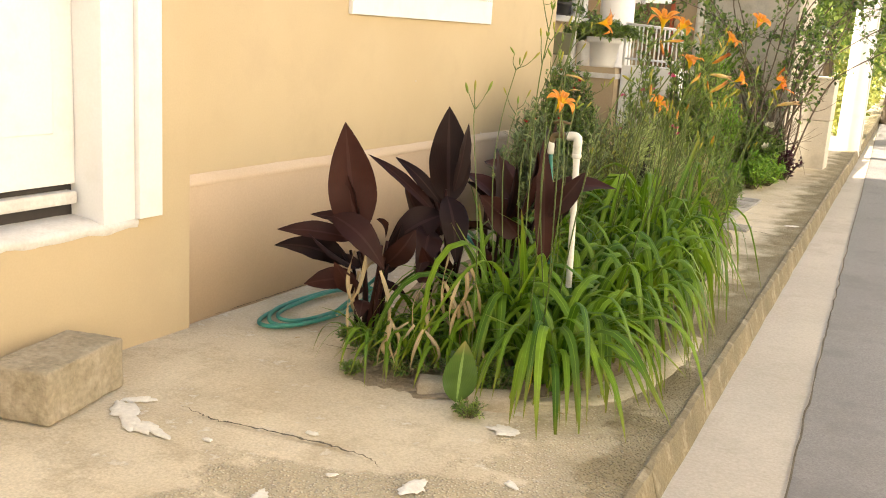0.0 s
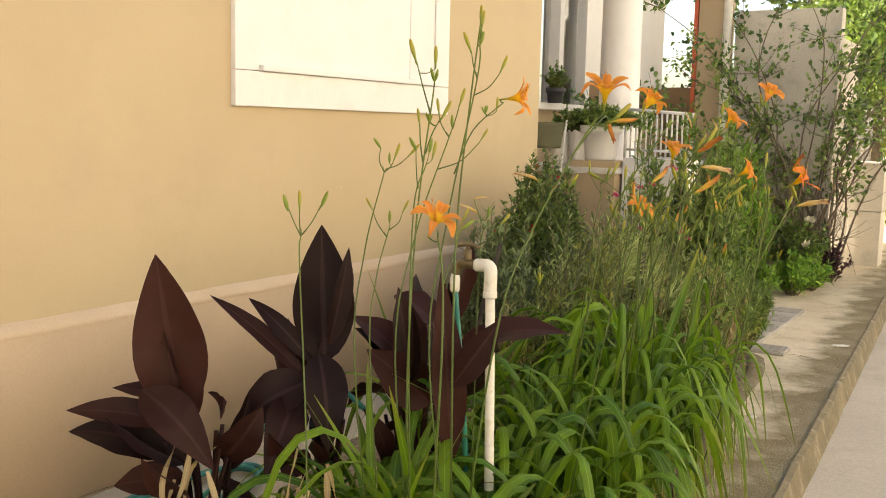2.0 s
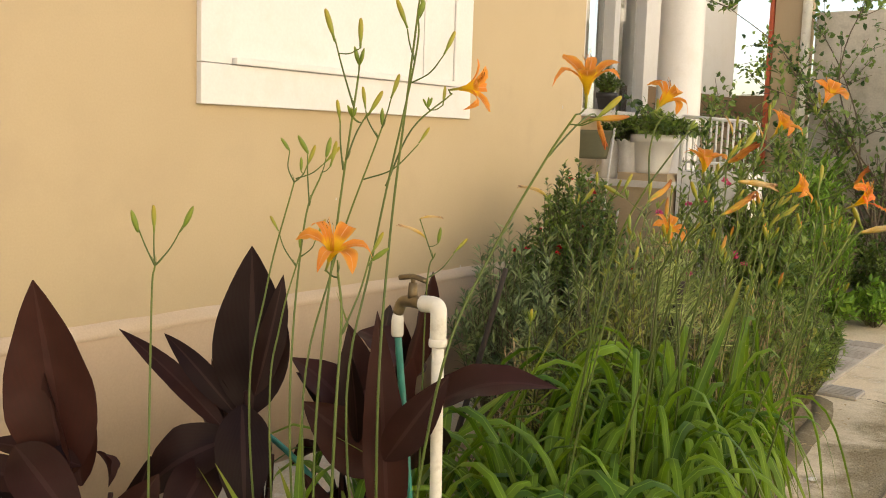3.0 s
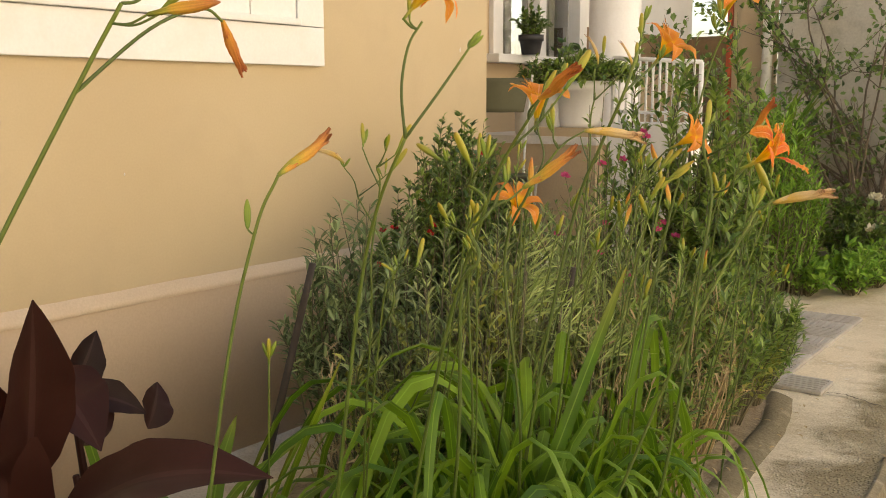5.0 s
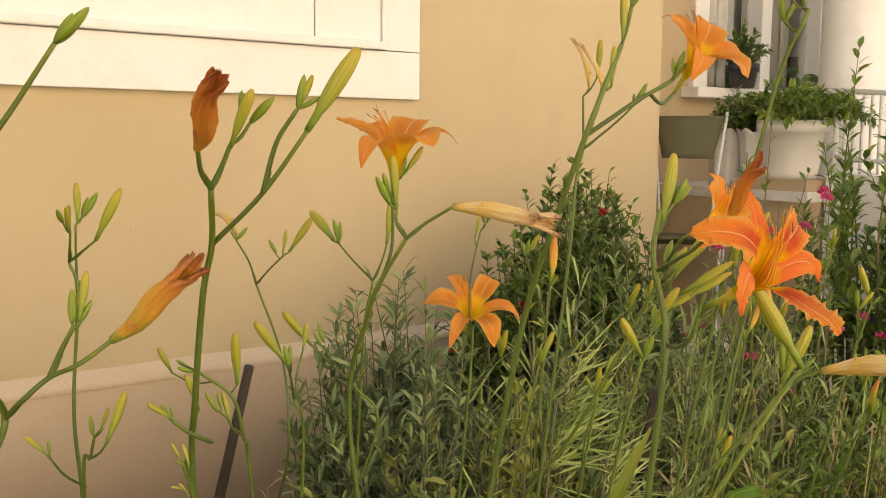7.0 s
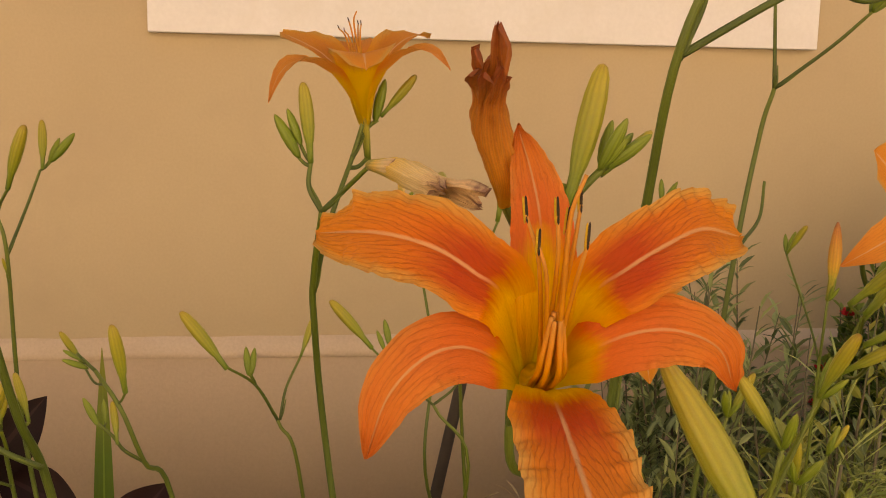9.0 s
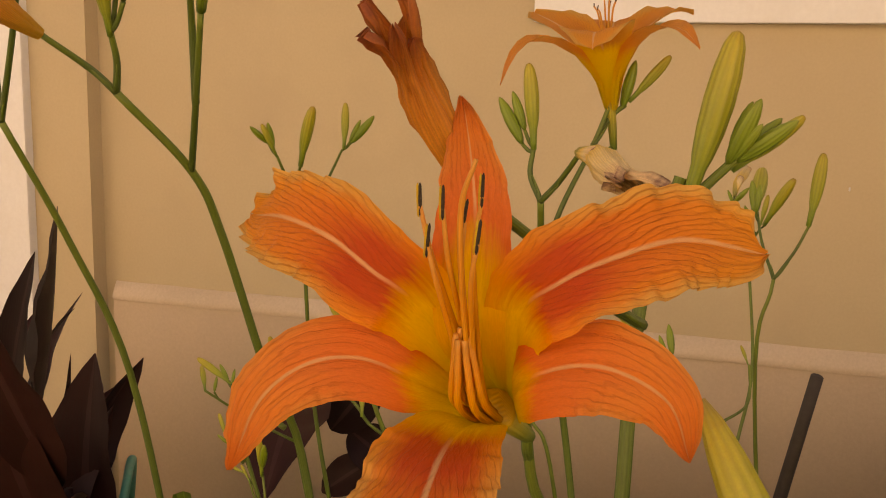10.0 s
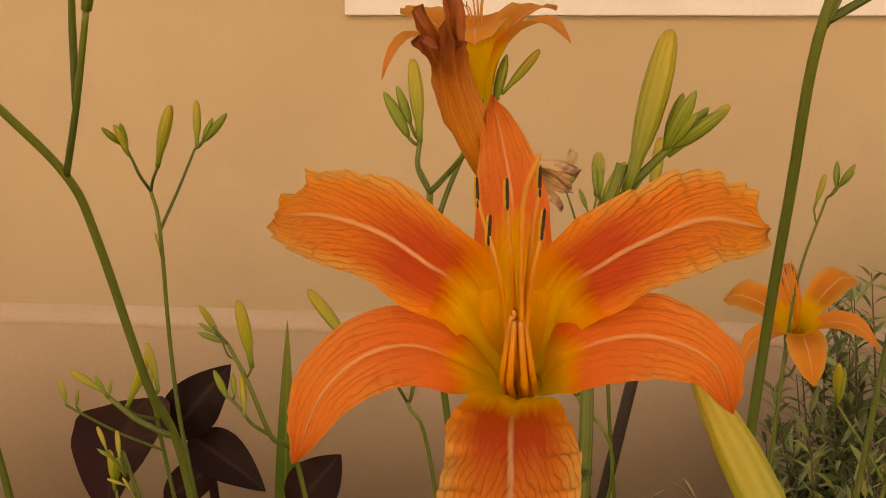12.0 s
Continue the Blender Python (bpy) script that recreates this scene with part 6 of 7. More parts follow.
stalk([(1.560, 3.860, 0.040), (1.630, 3.820, 0.550), (1.621, 3.769, 0.940), (1.677, 3.757, 1.076), (1.702, 3.757, 1.116), (1.738, 3.762, 1.161)], "daylily stalk with an upturned orange flower and a dried one",
      buds=[("e", (1.775, 3.790, 1.193), (0.896, 0.440, 0.02), 1.45), ("l", (1.731, 3.755, 1.191), (-0.036, -0.055, 0.998), 0.82), ("g", (1.731, 3.748, 1.194), (-0.051, -0.494, 0.868), 1.37), ("g", (1.730, 3.749, 1.202), (-0.045, -0.349, 0.936), 1.07), ("g", (1.673, 3.799, 1.216), (0.013, 0.229, 0.973), 1.33), ("l", (1.673, 3.803, 1.220), (0.076, 0.656, 0.751), 0.61)],
      flowers=[((1.682, 3.787, 1.266), (0.157, -0.098, 0.983), VASE, 1.0, 35)],
      twigs=[[(1.738, 3.762, 1.161), (1.733, 3.754, 1.176), (1.731, 3.755, 1.192)], [(1.738, 3.762, 1.161), (1.749, 3.775, 1.175), (1.775, 3.790, 1.193)], [(1.690, 3.757, 1.100), (1.706, 3.766, 1.146), (1.683, 3.783, 1.192), (1.675, 3.792, 1.220)], [(1.683, 3.783, 1.192), (1.673, 3.792, 1.210), (1.673, 3.801, 1.218)]], r=0.0042)
stalk([(1.020, 4.020, 0.040), (1.080, 3.950, 0.550), (1.249, 3.889, 0.791), (1.214, 3.900, 0.920), (1.150, 3.889, 1.031)], "thin daylily stalk with a pale dried tip and buds",
      buds=[("d", (1.129, 3.867, 1.108), (-0.810, 0.167, 0.562), 1.47), ("g", (1.130, 3.866, 1.099), (0.214, 0.627, 0.749), 1.15), ("g", (1.130, 3.866, 1.099), (-0.282, -0.404, 0.870), 0.74), ("l", (1.238, 3.900, 1.090), (0.459, 0.355, 0.814), 1.03), ("g", (1.221, 3.888, 1.085), (-0.297, -0.364, 0.883), 1.07), ("l", (1.225, 3.896, 1.087), (0.002, 0.228, 0.974), 0.55)],
      twigs=[[(1.150, 3.889, 1.031), (1.150, 3.877, 1.068), (1.130, 3.866, 1.099)], [(1.150, 3.889, 1.031), (1.201, 3.887, 1.061), (1.231, 3.897, 1.086)]], r=0.0034)
stalk([(1.250, 4.000, 0.040), (1.330, 3.950, 0.500), (1.439, 3.899, 0.963), (1.455, 3.906, 1.073)], "thin daylily stalk with paired pointed buds",
      buds=[("l", (1.388, 3.887, 1.121), (-0.901, 0.118, 0.417), 1.27), ("g", (1.400, 3.888, 1.120), (-0.201, -0.157, 0.967), 1.34), ("g", (1.401, 3.889, 1.122), (-0.080, 0.052, 0.995), 1.08), ("l", (1.451, 3.930, 1.119), (0.009, 0.165, 0.986), 0.99)],
      twigs=[[(1.455, 3.906, 1.073), (1.420, 3.895, 1.099), (1.390, 3.890, 1.121)], [(1.455, 3.906, 1.073), (1.454, 3.921, 1.098), (1.451, 3.931, 1.121)]], r=0.0032)
stalk([(1.380, 3.820, 0.040), (1.450, 3.780, 0.500), (1.556, 3.747, 0.898), (1.572, 3.727, 0.969)], "thin daylily stalk with a pair of pointed buds",
      buds=[("l", (1.619, 3.691, 1.026), (-0.030, -0.580, 0.814), 0.91), ("g", (1.600, 3.706, 1.015), (-0.256, -0.101, 0.961), 1.00), ("g", (1.600, 3.708, 1.015), (-0.261, 0.120, 0.958), 0.96), ("l", (1.558, 3.746, 1.019), (-0.214, 0.345, 0.914), 0.52)],
      twigs=[[(1.572, 3.727, 0.969), (1.593, 3.711, 1.005), (1.618, 3.691, 1.027)], [(1.593, 3.711, 1.005), (1.600, 3.707, 1.016)], [(1.572, 3.729, 0.969), (1.565, 3.734, 0.994), (1.558, 3.746, 1.019)]], r=0.0030)
stalk([(1.220, 3.900, 0.040), (1.300, 3.850, 0.500), (1.460, 3.905, 0.857), (1.465, 3.870, 0.944)], "thin daylily stalk with yellowing buds",
      buds=[("l", (1.463, 3.811, 1.000), (-0.054, -0.631, 0.774), 0.98), ("g", (1.465, 3.823, 0.998), (-0.259, -0.359, 0.897), 0.90), ("g", (1.464, 3.828, 1.001), (-0.251, -0.192, 0.949), 1.17), ("l", (1.454, 3.891, 0.997), (-0.285, -0.373, 0.883), 0.28)],
      twigs=[[(1.465, 3.870, 0.944), (1.464, 3.839, 0.971), (1.463, 3.811, 1.000)], [(1.464, 3.839, 0.971), (1.465, 3.827, 0.999)], [(1.465, 3.870, 0.944), (1.463, 3.893, 0.965), (1.454, 3.892, 0.997)]], r=0.0030)
stalk([(1.52, 4.02, 0.04), (1.59, 4.05, 0.6), (1.630, 4.082, 1.068), (1.623, 4.104, 1.204), (1.626, 4.113, 1.246)], "tall forked daylily stalk with bud tips",
      buds=[("d", (1.634, 4.112, 1.322), (-0.05, 0.10, 1), 0.85), ("l", (1.642, 4.118, 1.335), (0.05, 0.05, 1), 0.75)] + cluster((1.66, 4.169, 1.303), (0.1, 0.5, 0.6), 4, 16, 1.2),
      twigs=[[(1.626, 4.113, 1.246), (1.628, 4.108, 1.312)], [(1.626, 4.113, 1.246), (1.646, 4.147, 1.278), (1.66, 4.169, 1.303)], [(1.626, 4.09, 1.12), (1.60, 4.12, 1.14), (1.585, 4.13, 1.17)]], r=0.0036)
stalk([(1.40, 4.0, 0.04), (1.46, 4.03, 0.6), (1.49, 4.044, 0.956), (1.478, 4.05, 1.0)], "daylily stalk with an open orange flower above grey shrubs",
      buds=cluster((1.463, 4.088, 1.14), (0, 0.3, 1), 4, 19, 1.2) + [("l", (1.462, 4.07, 1.12), (0, 0.3, 1), 0.5)],
      flowers=[((1.478, 4.057, 1.034), (0.62, -0.25, 0.74), OPEN, 0.95, 20)],
      twigs=[[(1.483, 4.047, 0.98), (1.465, 4.06, 1.06), (1.462, 4.08, 1.13)], [(1.478, 4.05, 1.0), (1.455, 4.055, 1.005), (1.44, 4.06, 1.02)]], r=0.003)
stalk([(1.44, 3.43, 0.04), (1.51, 3.40, 0.50), (1.557, 3.389, 0.761), (1.603, 3.378, 0.974), (1.654, 3.361, 1.096), (1.712, 3.352, 1.193)], "tall curving daylily stalk that forks near the top",
      buds=cluster((1.773, 3.429, 1.324), (0.1, 0.6, 0.5), 4, 29, 1.5) + [("l", (1.722, 3.352, 1.36), (0, 0, 1), 0.6)],
      flowers=[((1.745, 3.375, 1.412), (0.4, 0.5, 0.75), OPEN, 0.85, 20)],
      twigs=[[(1.712, 3.352, 1.193), (1.745, 3.396, 1.264), (1.773, 3.429, 1.324)], [(1.712, 3.352, 1.193), (1.711, 3.346, 1.265), (1.720, 3.351, 1.325), (1.735, 3.365, 1.36)]], r=0.0052)
stalk([(1.50, 3.95, 0.04), (1.57, 3.975, 0.6), (1.650, 3.986, 1.009), (1.710, 3.984, 1.159), (1.760, 3.984, 1.268), (1.772, 4.02, 1.36)], "tall daylily stalk carrying an open orange flower and buds",
      buds=[("l", (1.772, 4.022, 1.365), (0, 0, 1), 0.8), ("d", (1.765, 4.0, 1.31), (-0.05, -0.05, 1), 0.7), ("l", (1.768, 4.01, 1.315), (0, 0.1, 1), 0.7)] + cluster((1.775, 4.03, 1.40), (0.1, 0.3, 1), 4, 33, 1.4) + cluster((1.78, 4.10, 1.33), (0.1, 0.5, 1), 3, 34, 1.3),
      flowers=[((1.785, 4.150, 1.372), (0.62, 0.02, 0.78), VASE, 1.0, 15)],
      twigs=[[(1.757, 3.984, 1.262), (1.772, 4.045, 1.30), (1.775, 4.10, 1.325), (1.765, 4.135, 1.345)], [(1.757, 3.984, 1.26), (1.762, 3.995, 1.29), (1.765, 4.0, 1.315)]], r=0.0058)
stalk([(1.42, 4.02, 0.04), (1.47, 4.06, 0.4), (1.524, 4.092, 0.717), (1.62, 4.12, 0.88), (1.74, 4.14, 1.10)], "leaning daylily stalk with an open orange flower",
      buds=[("l", (1.795, 4.09, 1.11), (0.5, 0.35, 0.6), 0.9), ("p", (1.80, 4.10, 1.085), (0.6, 0.35, 0.5), 0.8), ("l", (1.78, 4.11, 1.10), (0.3, 0.4, 0.7), 0.9), ("p", (1.79, 4.115, 1.075), (0.55, 0.45, 0.45), 0.75), ("l", (1.76, 4.12, 1.09), (0.2, 0.4, 0.7), 0.8), ("l", (1.775, 4.10, 1.06), (0.5, 0.5, 0.5), 0.8)] + cluster((1.74, 4.14, 1.11), (0.1, 0.3, 1), 3, 36, 1.3),
      flowers=[((1.868, 4.095, 1.180), (0.86, 0.12, 0.45), VASE, 0.85, 0)], twigs=[[(1.74, 4.14, 1.10), (1.775, 4.11, 1.125), (1.806, 4.088, 1.148)]], r=0.0042)
stalk([(1.66, 3.78, 0.04), (1.82, 3.82, 0.45), (1.942, 3.873, 0.81), (2.034, 3.959, 1.05)], "leaning daylily stalk with a long pale closed flower",
      buds=[("e", (2.060, 3.969, 1.065), (0.102, 0.003, 0.038), 1.45), ("l", (2.03, 3.955, 1.05), (0.3, 0.3, 0.9), 0.9)] + cluster((2.03, 3.958, 1.06), (0.1, 0.3, 1), 4, 38, 1.4),
      twigs=[[(2.034, 3.959, 1.05), (2.045, 3.965, 1.058), (2.06, 3.97, 1.066)]], r=0.0046)
# the group by the standpipe
stalk([(1.60, 2.36, 0.04), (1.655, 2.30, 0.5), (1.674, 2.288, 0.813), (1.644, 2.332, 0.986), (1.622, 2.345, 1.06)], "daylily stalk with one fully open orange flower",
      buds=[("l", (1.655, 2.39, 1.09), (0.2, 0.5, 0.8), 0.7), ("g", (1.66, 2.385, 1.08), (0.5, 0.4, 0.5), 1.6)],
      flowers=[((1.635, 2.325, 1.118), (0.52, -0.22, 0.82), OPEN, 0.90, 14)], twigs=[[(1.65, 2.325, 0.96), (1.658, 2.36, 1.03), (1.656, 2.388, 1.09)], [(1.622, 2.345, 1.06), (1.618, 2.348, 1.08)]], r=0.0042)
stalk([(1.56, 2.34, 0.04), (1.60, 2.28, 0.5), (1.615, 2.245, 0.868), (1.585, 2.301, 1.134), (1.597, 2.329, 1.225)], "thin daylily stalk with small buds",
      buds=[("l", (1.605, 2.34, 1.235), (0.1, 0.3, 1), 0.7), ("g", (1.582, 2.312, 1.255), (-0.2, -0.3, 0.6), 1.5), ("g", (1.60, 2.335, 1.25), (0.1, 0.2, 1), 1.5)],
      twigs=[[(1.588, 2.31, 1.17), (1.583, 2.31, 1.22), (1.581, 2.311, 1.258)]], r=0.003)
stalk([(1.45, 2.52, 0.04), (1.48, 2.45, 0.45), (1.477, 2.453, 0.774), (1.446, 2.530, 1.101), (1.467, 2.561, 1.40)], "very tall daylily stalk with many pointed green buds",
      buds=[("l", (1.44, 2.523, 1.46), (-0.2, -0.25, 1), 1.0), ("l", (1.472, 2.559, 1.45), (0, 0, 1), 0.9), ("l", (1.478, 2.578, 1.325), (0.3, 0.4, 0.8), 0.9), ("l", (1.44, 2.542, 1.31), (-0.1, -0.1, 1), 0.7)] + cluster((1.468, 2.562, 1.42), (0, 0.1, 1), 4, 41, 1.5) + cluster((1.46, 2.556, 1.32), (0, 0.1, 1), 3, 42, 1.4),
      twigs=[[(1.462, 2.555, 1.34), (1.45, 2.535, 1.41), (1.44, 2.523, 1.465)], [(1.455, 2.545, 1.24), (1.465, 2.56, 1.29), (1.478, 2.578, 1.33)], [(1.452, 2.54, 1.22), (1.444, 2.54, 1.27), (1.44, 2.542, 1.315)]], r=0.0042)
stalk([(1.52, 2.60, 0.04), (1.55, 2.55, 0.45), (1.546, 2.549, 0.817), (1.518, 2.607, 1.107), (1.534, 2.633, 1.403), (1.552, 2.636, 1.56)], "very tall daylily stalk with an orange flower on a side branch",
      buds=[("l", (1.552, 2.636, 1.56), (0.05, 0, 1), 0.8), ("l", (1.58, 2.68, 1.35), (0.0, 0.2, 1), 0.6)] + cluster((1.555, 2.64, 1.52), (0.2, 0.2, 1), 4, 44, 1.5) + cluster((1.56, 2.66, 1.345), (0.1, 0.3, 1), 3, 45, 1.3),
      flowers=[((1.638, 2.722, 1.388), (0.80, 0.25, 0.1), CUP, 0.85, 30)], twigs=[[(1.505, 2.604, 1.191), (1.537, 2.64, 1.302), (1.594, 2.689, 1.372)]], r=0.0042)
stalk([(1.55, 2.60, 0.04), (1.60, 2.58, 0.45), (1.644, 2.619, 0.854), (1.682, 2.708, 1.061), (1.756, 2.783, 1.256), (1.80, 2.81, 1.34)], "leaning daylily stalk with a broad upturned orange flower",
      buds=[("l", (1.83, 2.83, 1.33), (0.6, 0.4, 0.7), 1.1), ("w", (1.768, 2.962, 1.335), (0.12, 0.16, -0.7), 0.9), ("o", (1.82, 2.825, 1.33), (0.8, 0.2, 0.1), 0.9)],
      flowers=[((1.816, 2.82, 1.43), (0.15, -0.25, 0.9), CUP, 1.05, 0)], twigs=[[(1.756, 2.783, 1.256), (1.775, 2.86, 1.32), (1.772, 2.93, 1.345), (1.768, 2.964, 1.333)]], r=0.0044)
stalk([(1.44, 2.14, 0.04), (1.46, 2.09, 0.35), (1.449, 2.096, 0.646), (1.378, 2.157, 0.999), (1.371, 2.169, 1.06)], "thin daylily stalk with three green bud tips",
      buds=[("l", (1.365, 2.172, 1.115), (0, 0, 1), 0.75), ("g", (1.349, 2.152, 1.115), (-0.2, -0.2, 1), 1.7), ("g", (1.40, 2.205, 1.125), (0.2, 0.3, 0.8), 1.7)],
      twigs=[[(1.371, 2.169, 1.06), (1.36, 2.16, 1.09), (1.35, 2.153, 1.12)], [(1.371, 2.169, 1.06), (1.366, 2.171, 1.09), (1.365, 2.172, 1.12)], [(1.371, 2.169, 1.06), (1.385, 2.19, 1.09), (1.40, 2.205, 1.13)]], r=0.0032)
stalk([(1.50, 2.74, 0.04), (1.505, 2.74, 0.6), (1.511, 2.738, 0.98), (1.517, 2.756, 1.05)], "short daylily stalk with dried curled flowers",
      buds=[("d", (1.50, 2.745, 1.08), (-0.5, -0.3, 0.6), 0.8), ("d", (1.49, 2.735, 1.12), (0.5, 0.3, 0.3), 0.6), ("l", (1.545, 2.78, 1.05), (0.4, 0.4, 0.6), 0.7), ("g", (1.52, 2.76, 1.07), (0.1, 0.1, 1), 1.5)],
      twigs=[[(1.512, 2.742, 1.0), (1.53, 2.765, 1.02), (1.546, 2.782, 1.05)], [(1.515, 2.75, 1.04), (1.505, 2.745, 1.07), (1.49, 2.735, 1.12)]], r=0.003)
# more thin stalks of the same group
stalk([(1.70, 2.86, 0.04), (1.78, 2.85, 0.5), (1.86, 2.862, 0.95), (1.90, 2.876, 1.12), (1.922, 2.889, 1.178)], "thin daylily stalk with one long closed orange flower",
      buds=[("f", (1.922, 2.889, 1.178), (0.026, 0.051, 0.035), 0.85), ("g", (1.895, 2.872, 1.125), (-0.2, 0.2, 1), 1.3)], r=0.0032)
stalk([(1.40, 2.44, 0.04), (1.353, 2.399, 0.726), (1.340, 2.452, 0.989), (1.368, 2.494, 1.193)], "thin daylily stalk with a fork of yellow-green buds",
      buds=[("g", (1.359, 2.490, 1.253), (-0.3, -0.2, 0.5), 1.3), ("l", (1.386, 2.508, 1.222), (0.2, 0.3, 0.8), 0.75), ("l", (1.415, 2.528, 1.232), (0.5, 0.4, 0.7), 0.7), ("g", (1.378, 2.502, 1.215), (0, 0, 1), 1.2)],
      twigs=[[(1.368, 2.494, 1.193), (1.357, 2.488, 1.221), (1.359, 2.490, 1.253)], [(1.368, 2.494, 1.193), (1.381, 2.504, 1.208), (1.386, 2.508, 1.222)], [(1.370, 2.496, 1.200), (1.396, 2.514, 1.212), (1.415, 2.528, 1.232)]], r=0.0032)
stalk([(1.46, 2.40, 0.04), (1.384, 2.422, 0.726), (1.370, 2.460, 0.919), (1.387, 2.495, 1.060)], "thin daylily stalk with small green buds",
      buds=[("l", (1.349, 2.473, 1.098), (-0.3, -0.3, 0.8), 0.55), ("g", (1.386, 2.495, 1.067), (0, 0, 1), 1.4), ("l", (1.410, 2.514, 1.091), (0.3, 0.3, 0.8), 0.6)],
      twigs=[[(1.383, 2.488, 1.031), (1.361, 2.477, 1.066), (1.350, 2.473, 1.096)], [(1.385, 2.492, 1.048), (1.404, 2.507, 1.067), (1.410, 2.514, 1.088)]], r=0.003)
stalk([(1.50, 2.48, 0.04), (1.435, 2.458, 0.726), (1.441, 2.528, 1.033), (1.506, 2.587, 1.302)], "slender daylily stalk with pointed buds high up",
      buds=[("l", (1.479, 2.570, 1.336), (-0.1, -0.1, 1), 0.7), ("l", (1.520, 2.595, 1.358), (0.2, 0.3, 0.9), 0.8), ("g", (1.506, 2.587, 1.308), (0, 0, 1), 1.4), ("l", (1.568, 2.623, 1.276), (0.3, 0.4, 0.7), 0.6)],
      twigs=[[(1.501, 2.584, 1.281), (1.484, 2.574, 1.313), (1.479, 2.570, 1.335)], [(1.506, 2.587, 1.302), (1.515, 2.592, 1.333), (1.520, 2.595, 1.357)], [(1.479, 2.568, 1.203), (1.527, 2.598, 1.225), (1.568, 2.623, 1.274)]], r=0.0034)
stalk([(1.58, 2.54, 0.04), (1.506, 2.504, 0.728), (1.505, 2.572, 1.063), (1.559, 2.615, 1.428), (1.566, 2.611, 1.524)], "very tall slim daylily stalk with paired buds",
      buds=[("l", (1.569, 2.611, 1.544), (0.1, 0.1, 1), 0.8), ("l", (1.548, 2.604, 1.489), (-0.3, -0.2, 0.9), 0.9), ("l", (1.608, 2.641, 1.443), (0.2, 0.4, 0.8), 0.8), ("g", (1.566, 2.613, 1.510), (0.2, 0.2, 1), 1.5)],
      twigs=[[(1.559, 2.615, 1.428), (1.551, 2.608, 1.462), (1.548, 2.604, 1.488)], [(1.551, 2.612, 1.387), (1.584, 2.630, 1.408), (1.608, 2.641, 1.442)]], r=0.0036)
# flowers farther back in the bed
back = [((1.90, 4.184, 1.47), (0.45, -0.3, 0.85), VASE, 20)]
for i, (p, d, kit, roll) in enumerate(back):
    x, y, z = p
    stalk([(x - 0.22, y - 0.02, 0.04), (x - 0.17, y - 0.01, z * 0.5), (x - 0.06, y, z - 0.2), (x - 0.01, y, z - 0.07)], "daylily stalk with an orange flower at its tip",
          buds=[("l", (x - 0.03, y, z - 0.06), (-0.2, 0.2, 1), 0.8)] + cluster((x - 0.04, y, z - 0.08), (-0.2, 0.2, 1), 3, 60 + i, 1.4),
          flowers=[(p, d, kit, 0.95, roll)], r=0.004)

rnd = random.Random(23)
for i in range(24):
    x, y = rnd.uniform(1.22, 1.62), rnd.uniform(4.02, 5.15)
    h = rnd.uniform(0.72, 1.08)
    lx, ly = rnd.uniform(0.02, 0.22), rnd.uniform(-0.12, 0.16)
    top = (x + lx, y + ly, h)
    side = (x + lx * 0.9 + rnd.uniform(-0.03, 0.03), y + ly + rnd.uniform(-0.05, 0.05), h + rnd.uniform(-0.02, 0.06))
    stalk([(x, y, 0.04), (x + lx * 0.4, y + ly * 0.4, h * 0.5), (x + lx * 0.8, y + ly * 0.8, h * 0.85), top], "slim daylily stalk with yellow-green buds among the shrubs",
          buds=[(rnd.choice("llo"), top, (rnd.uniform(-0.3, 0.4), rnd.uniform(-0.6, 0.6), 1), rnd.uniform(0.6, 1.1)), ("l", side, (rnd.uniform(-0.2, 0.5), rnd.uniform(-0.6, 0.6), 0.8), rnd.uniform(0.5, 0.95))] + cluster(top, (0, 0.1, 1), 3, 80 + i, 1.4) + cluster(side, (0, 0.2, 1), 2, 120 + i, 1.4),
          twigs=[[(x + lx * 0.8, y + ly * 0.8, h * 0.85), (x + lx * 0.88, y + ly * 0.95, h * 0.93), side]], r=0.0032)


# ---- shrubs and other foliage ----
def leaves_mesh(name, at, way, nor, L, W, material):
    """Many small folded leaves joined: arrays of place, direction, upper side, length and width."""
    n = len(at)
    way = way / (np.linalg.norm(way, axis=1)[:, None] + 1e-9)
    side = np.cross(way, nor)
    side /= np.linalg.norm(side, axis=1)[:, None] + 1e-9
    up = np.cross(side, way)
    l, w = L[:, None], W[:, None]
    ribs = [at, at + way * l * 0.32 + up * l * 0.02, at + way * l * 0.66 + up * l * 0.01, at + way * l - up * l * 0.10]
    V = np.stack([ribs[0], ribs[1] - side * w * 0.46 + up * w * 0.16, ribs[1], ribs[1] + side * w * 0.46 + up * w * 0.16,
                  ribs[2] - side * w * 0.40 + up * w * 0.13, ribs[2], ribs[2] + side * w * 0.40 + up * w * 0.13, ribs[3]], 1).reshape(-1, 3)
    o = np.arange(n)[:, None] * 8
    tris = [(0, 1, 2), (0, 2, 3), (1, 4, 5), (1, 5, 2), (2, 5, 6), (2, 6, 3), (4, 7, 5), (5, 7, 6)]
    F = np.concatenate([o + np.array([q]) for q in tris], 1).reshape(-1, 3)
    me = bpy.data.meshes.new(name)
    me.from_pydata(V.tolist(), [], F.tolist())
    layer = me.uv_layers.new(name="UVMap")
    idx = np.empty(len(me.loops), dtype=np.int64)
    me.loops.foreach_get("vertex_index", idx)
    uvt = np.tile(np.array([[0, 0.5], [0.32, 0], [0.32, 0.5], [0.32, 1], [0.66, 0], [0.66, 0.5], [0.66, 1], [1, 0.5]]), (n, 1))
    layer.data.foreach_set("uv", uvt[idx].astype(np.float32).ravel())
    me.materials.append(M[material])
    return me


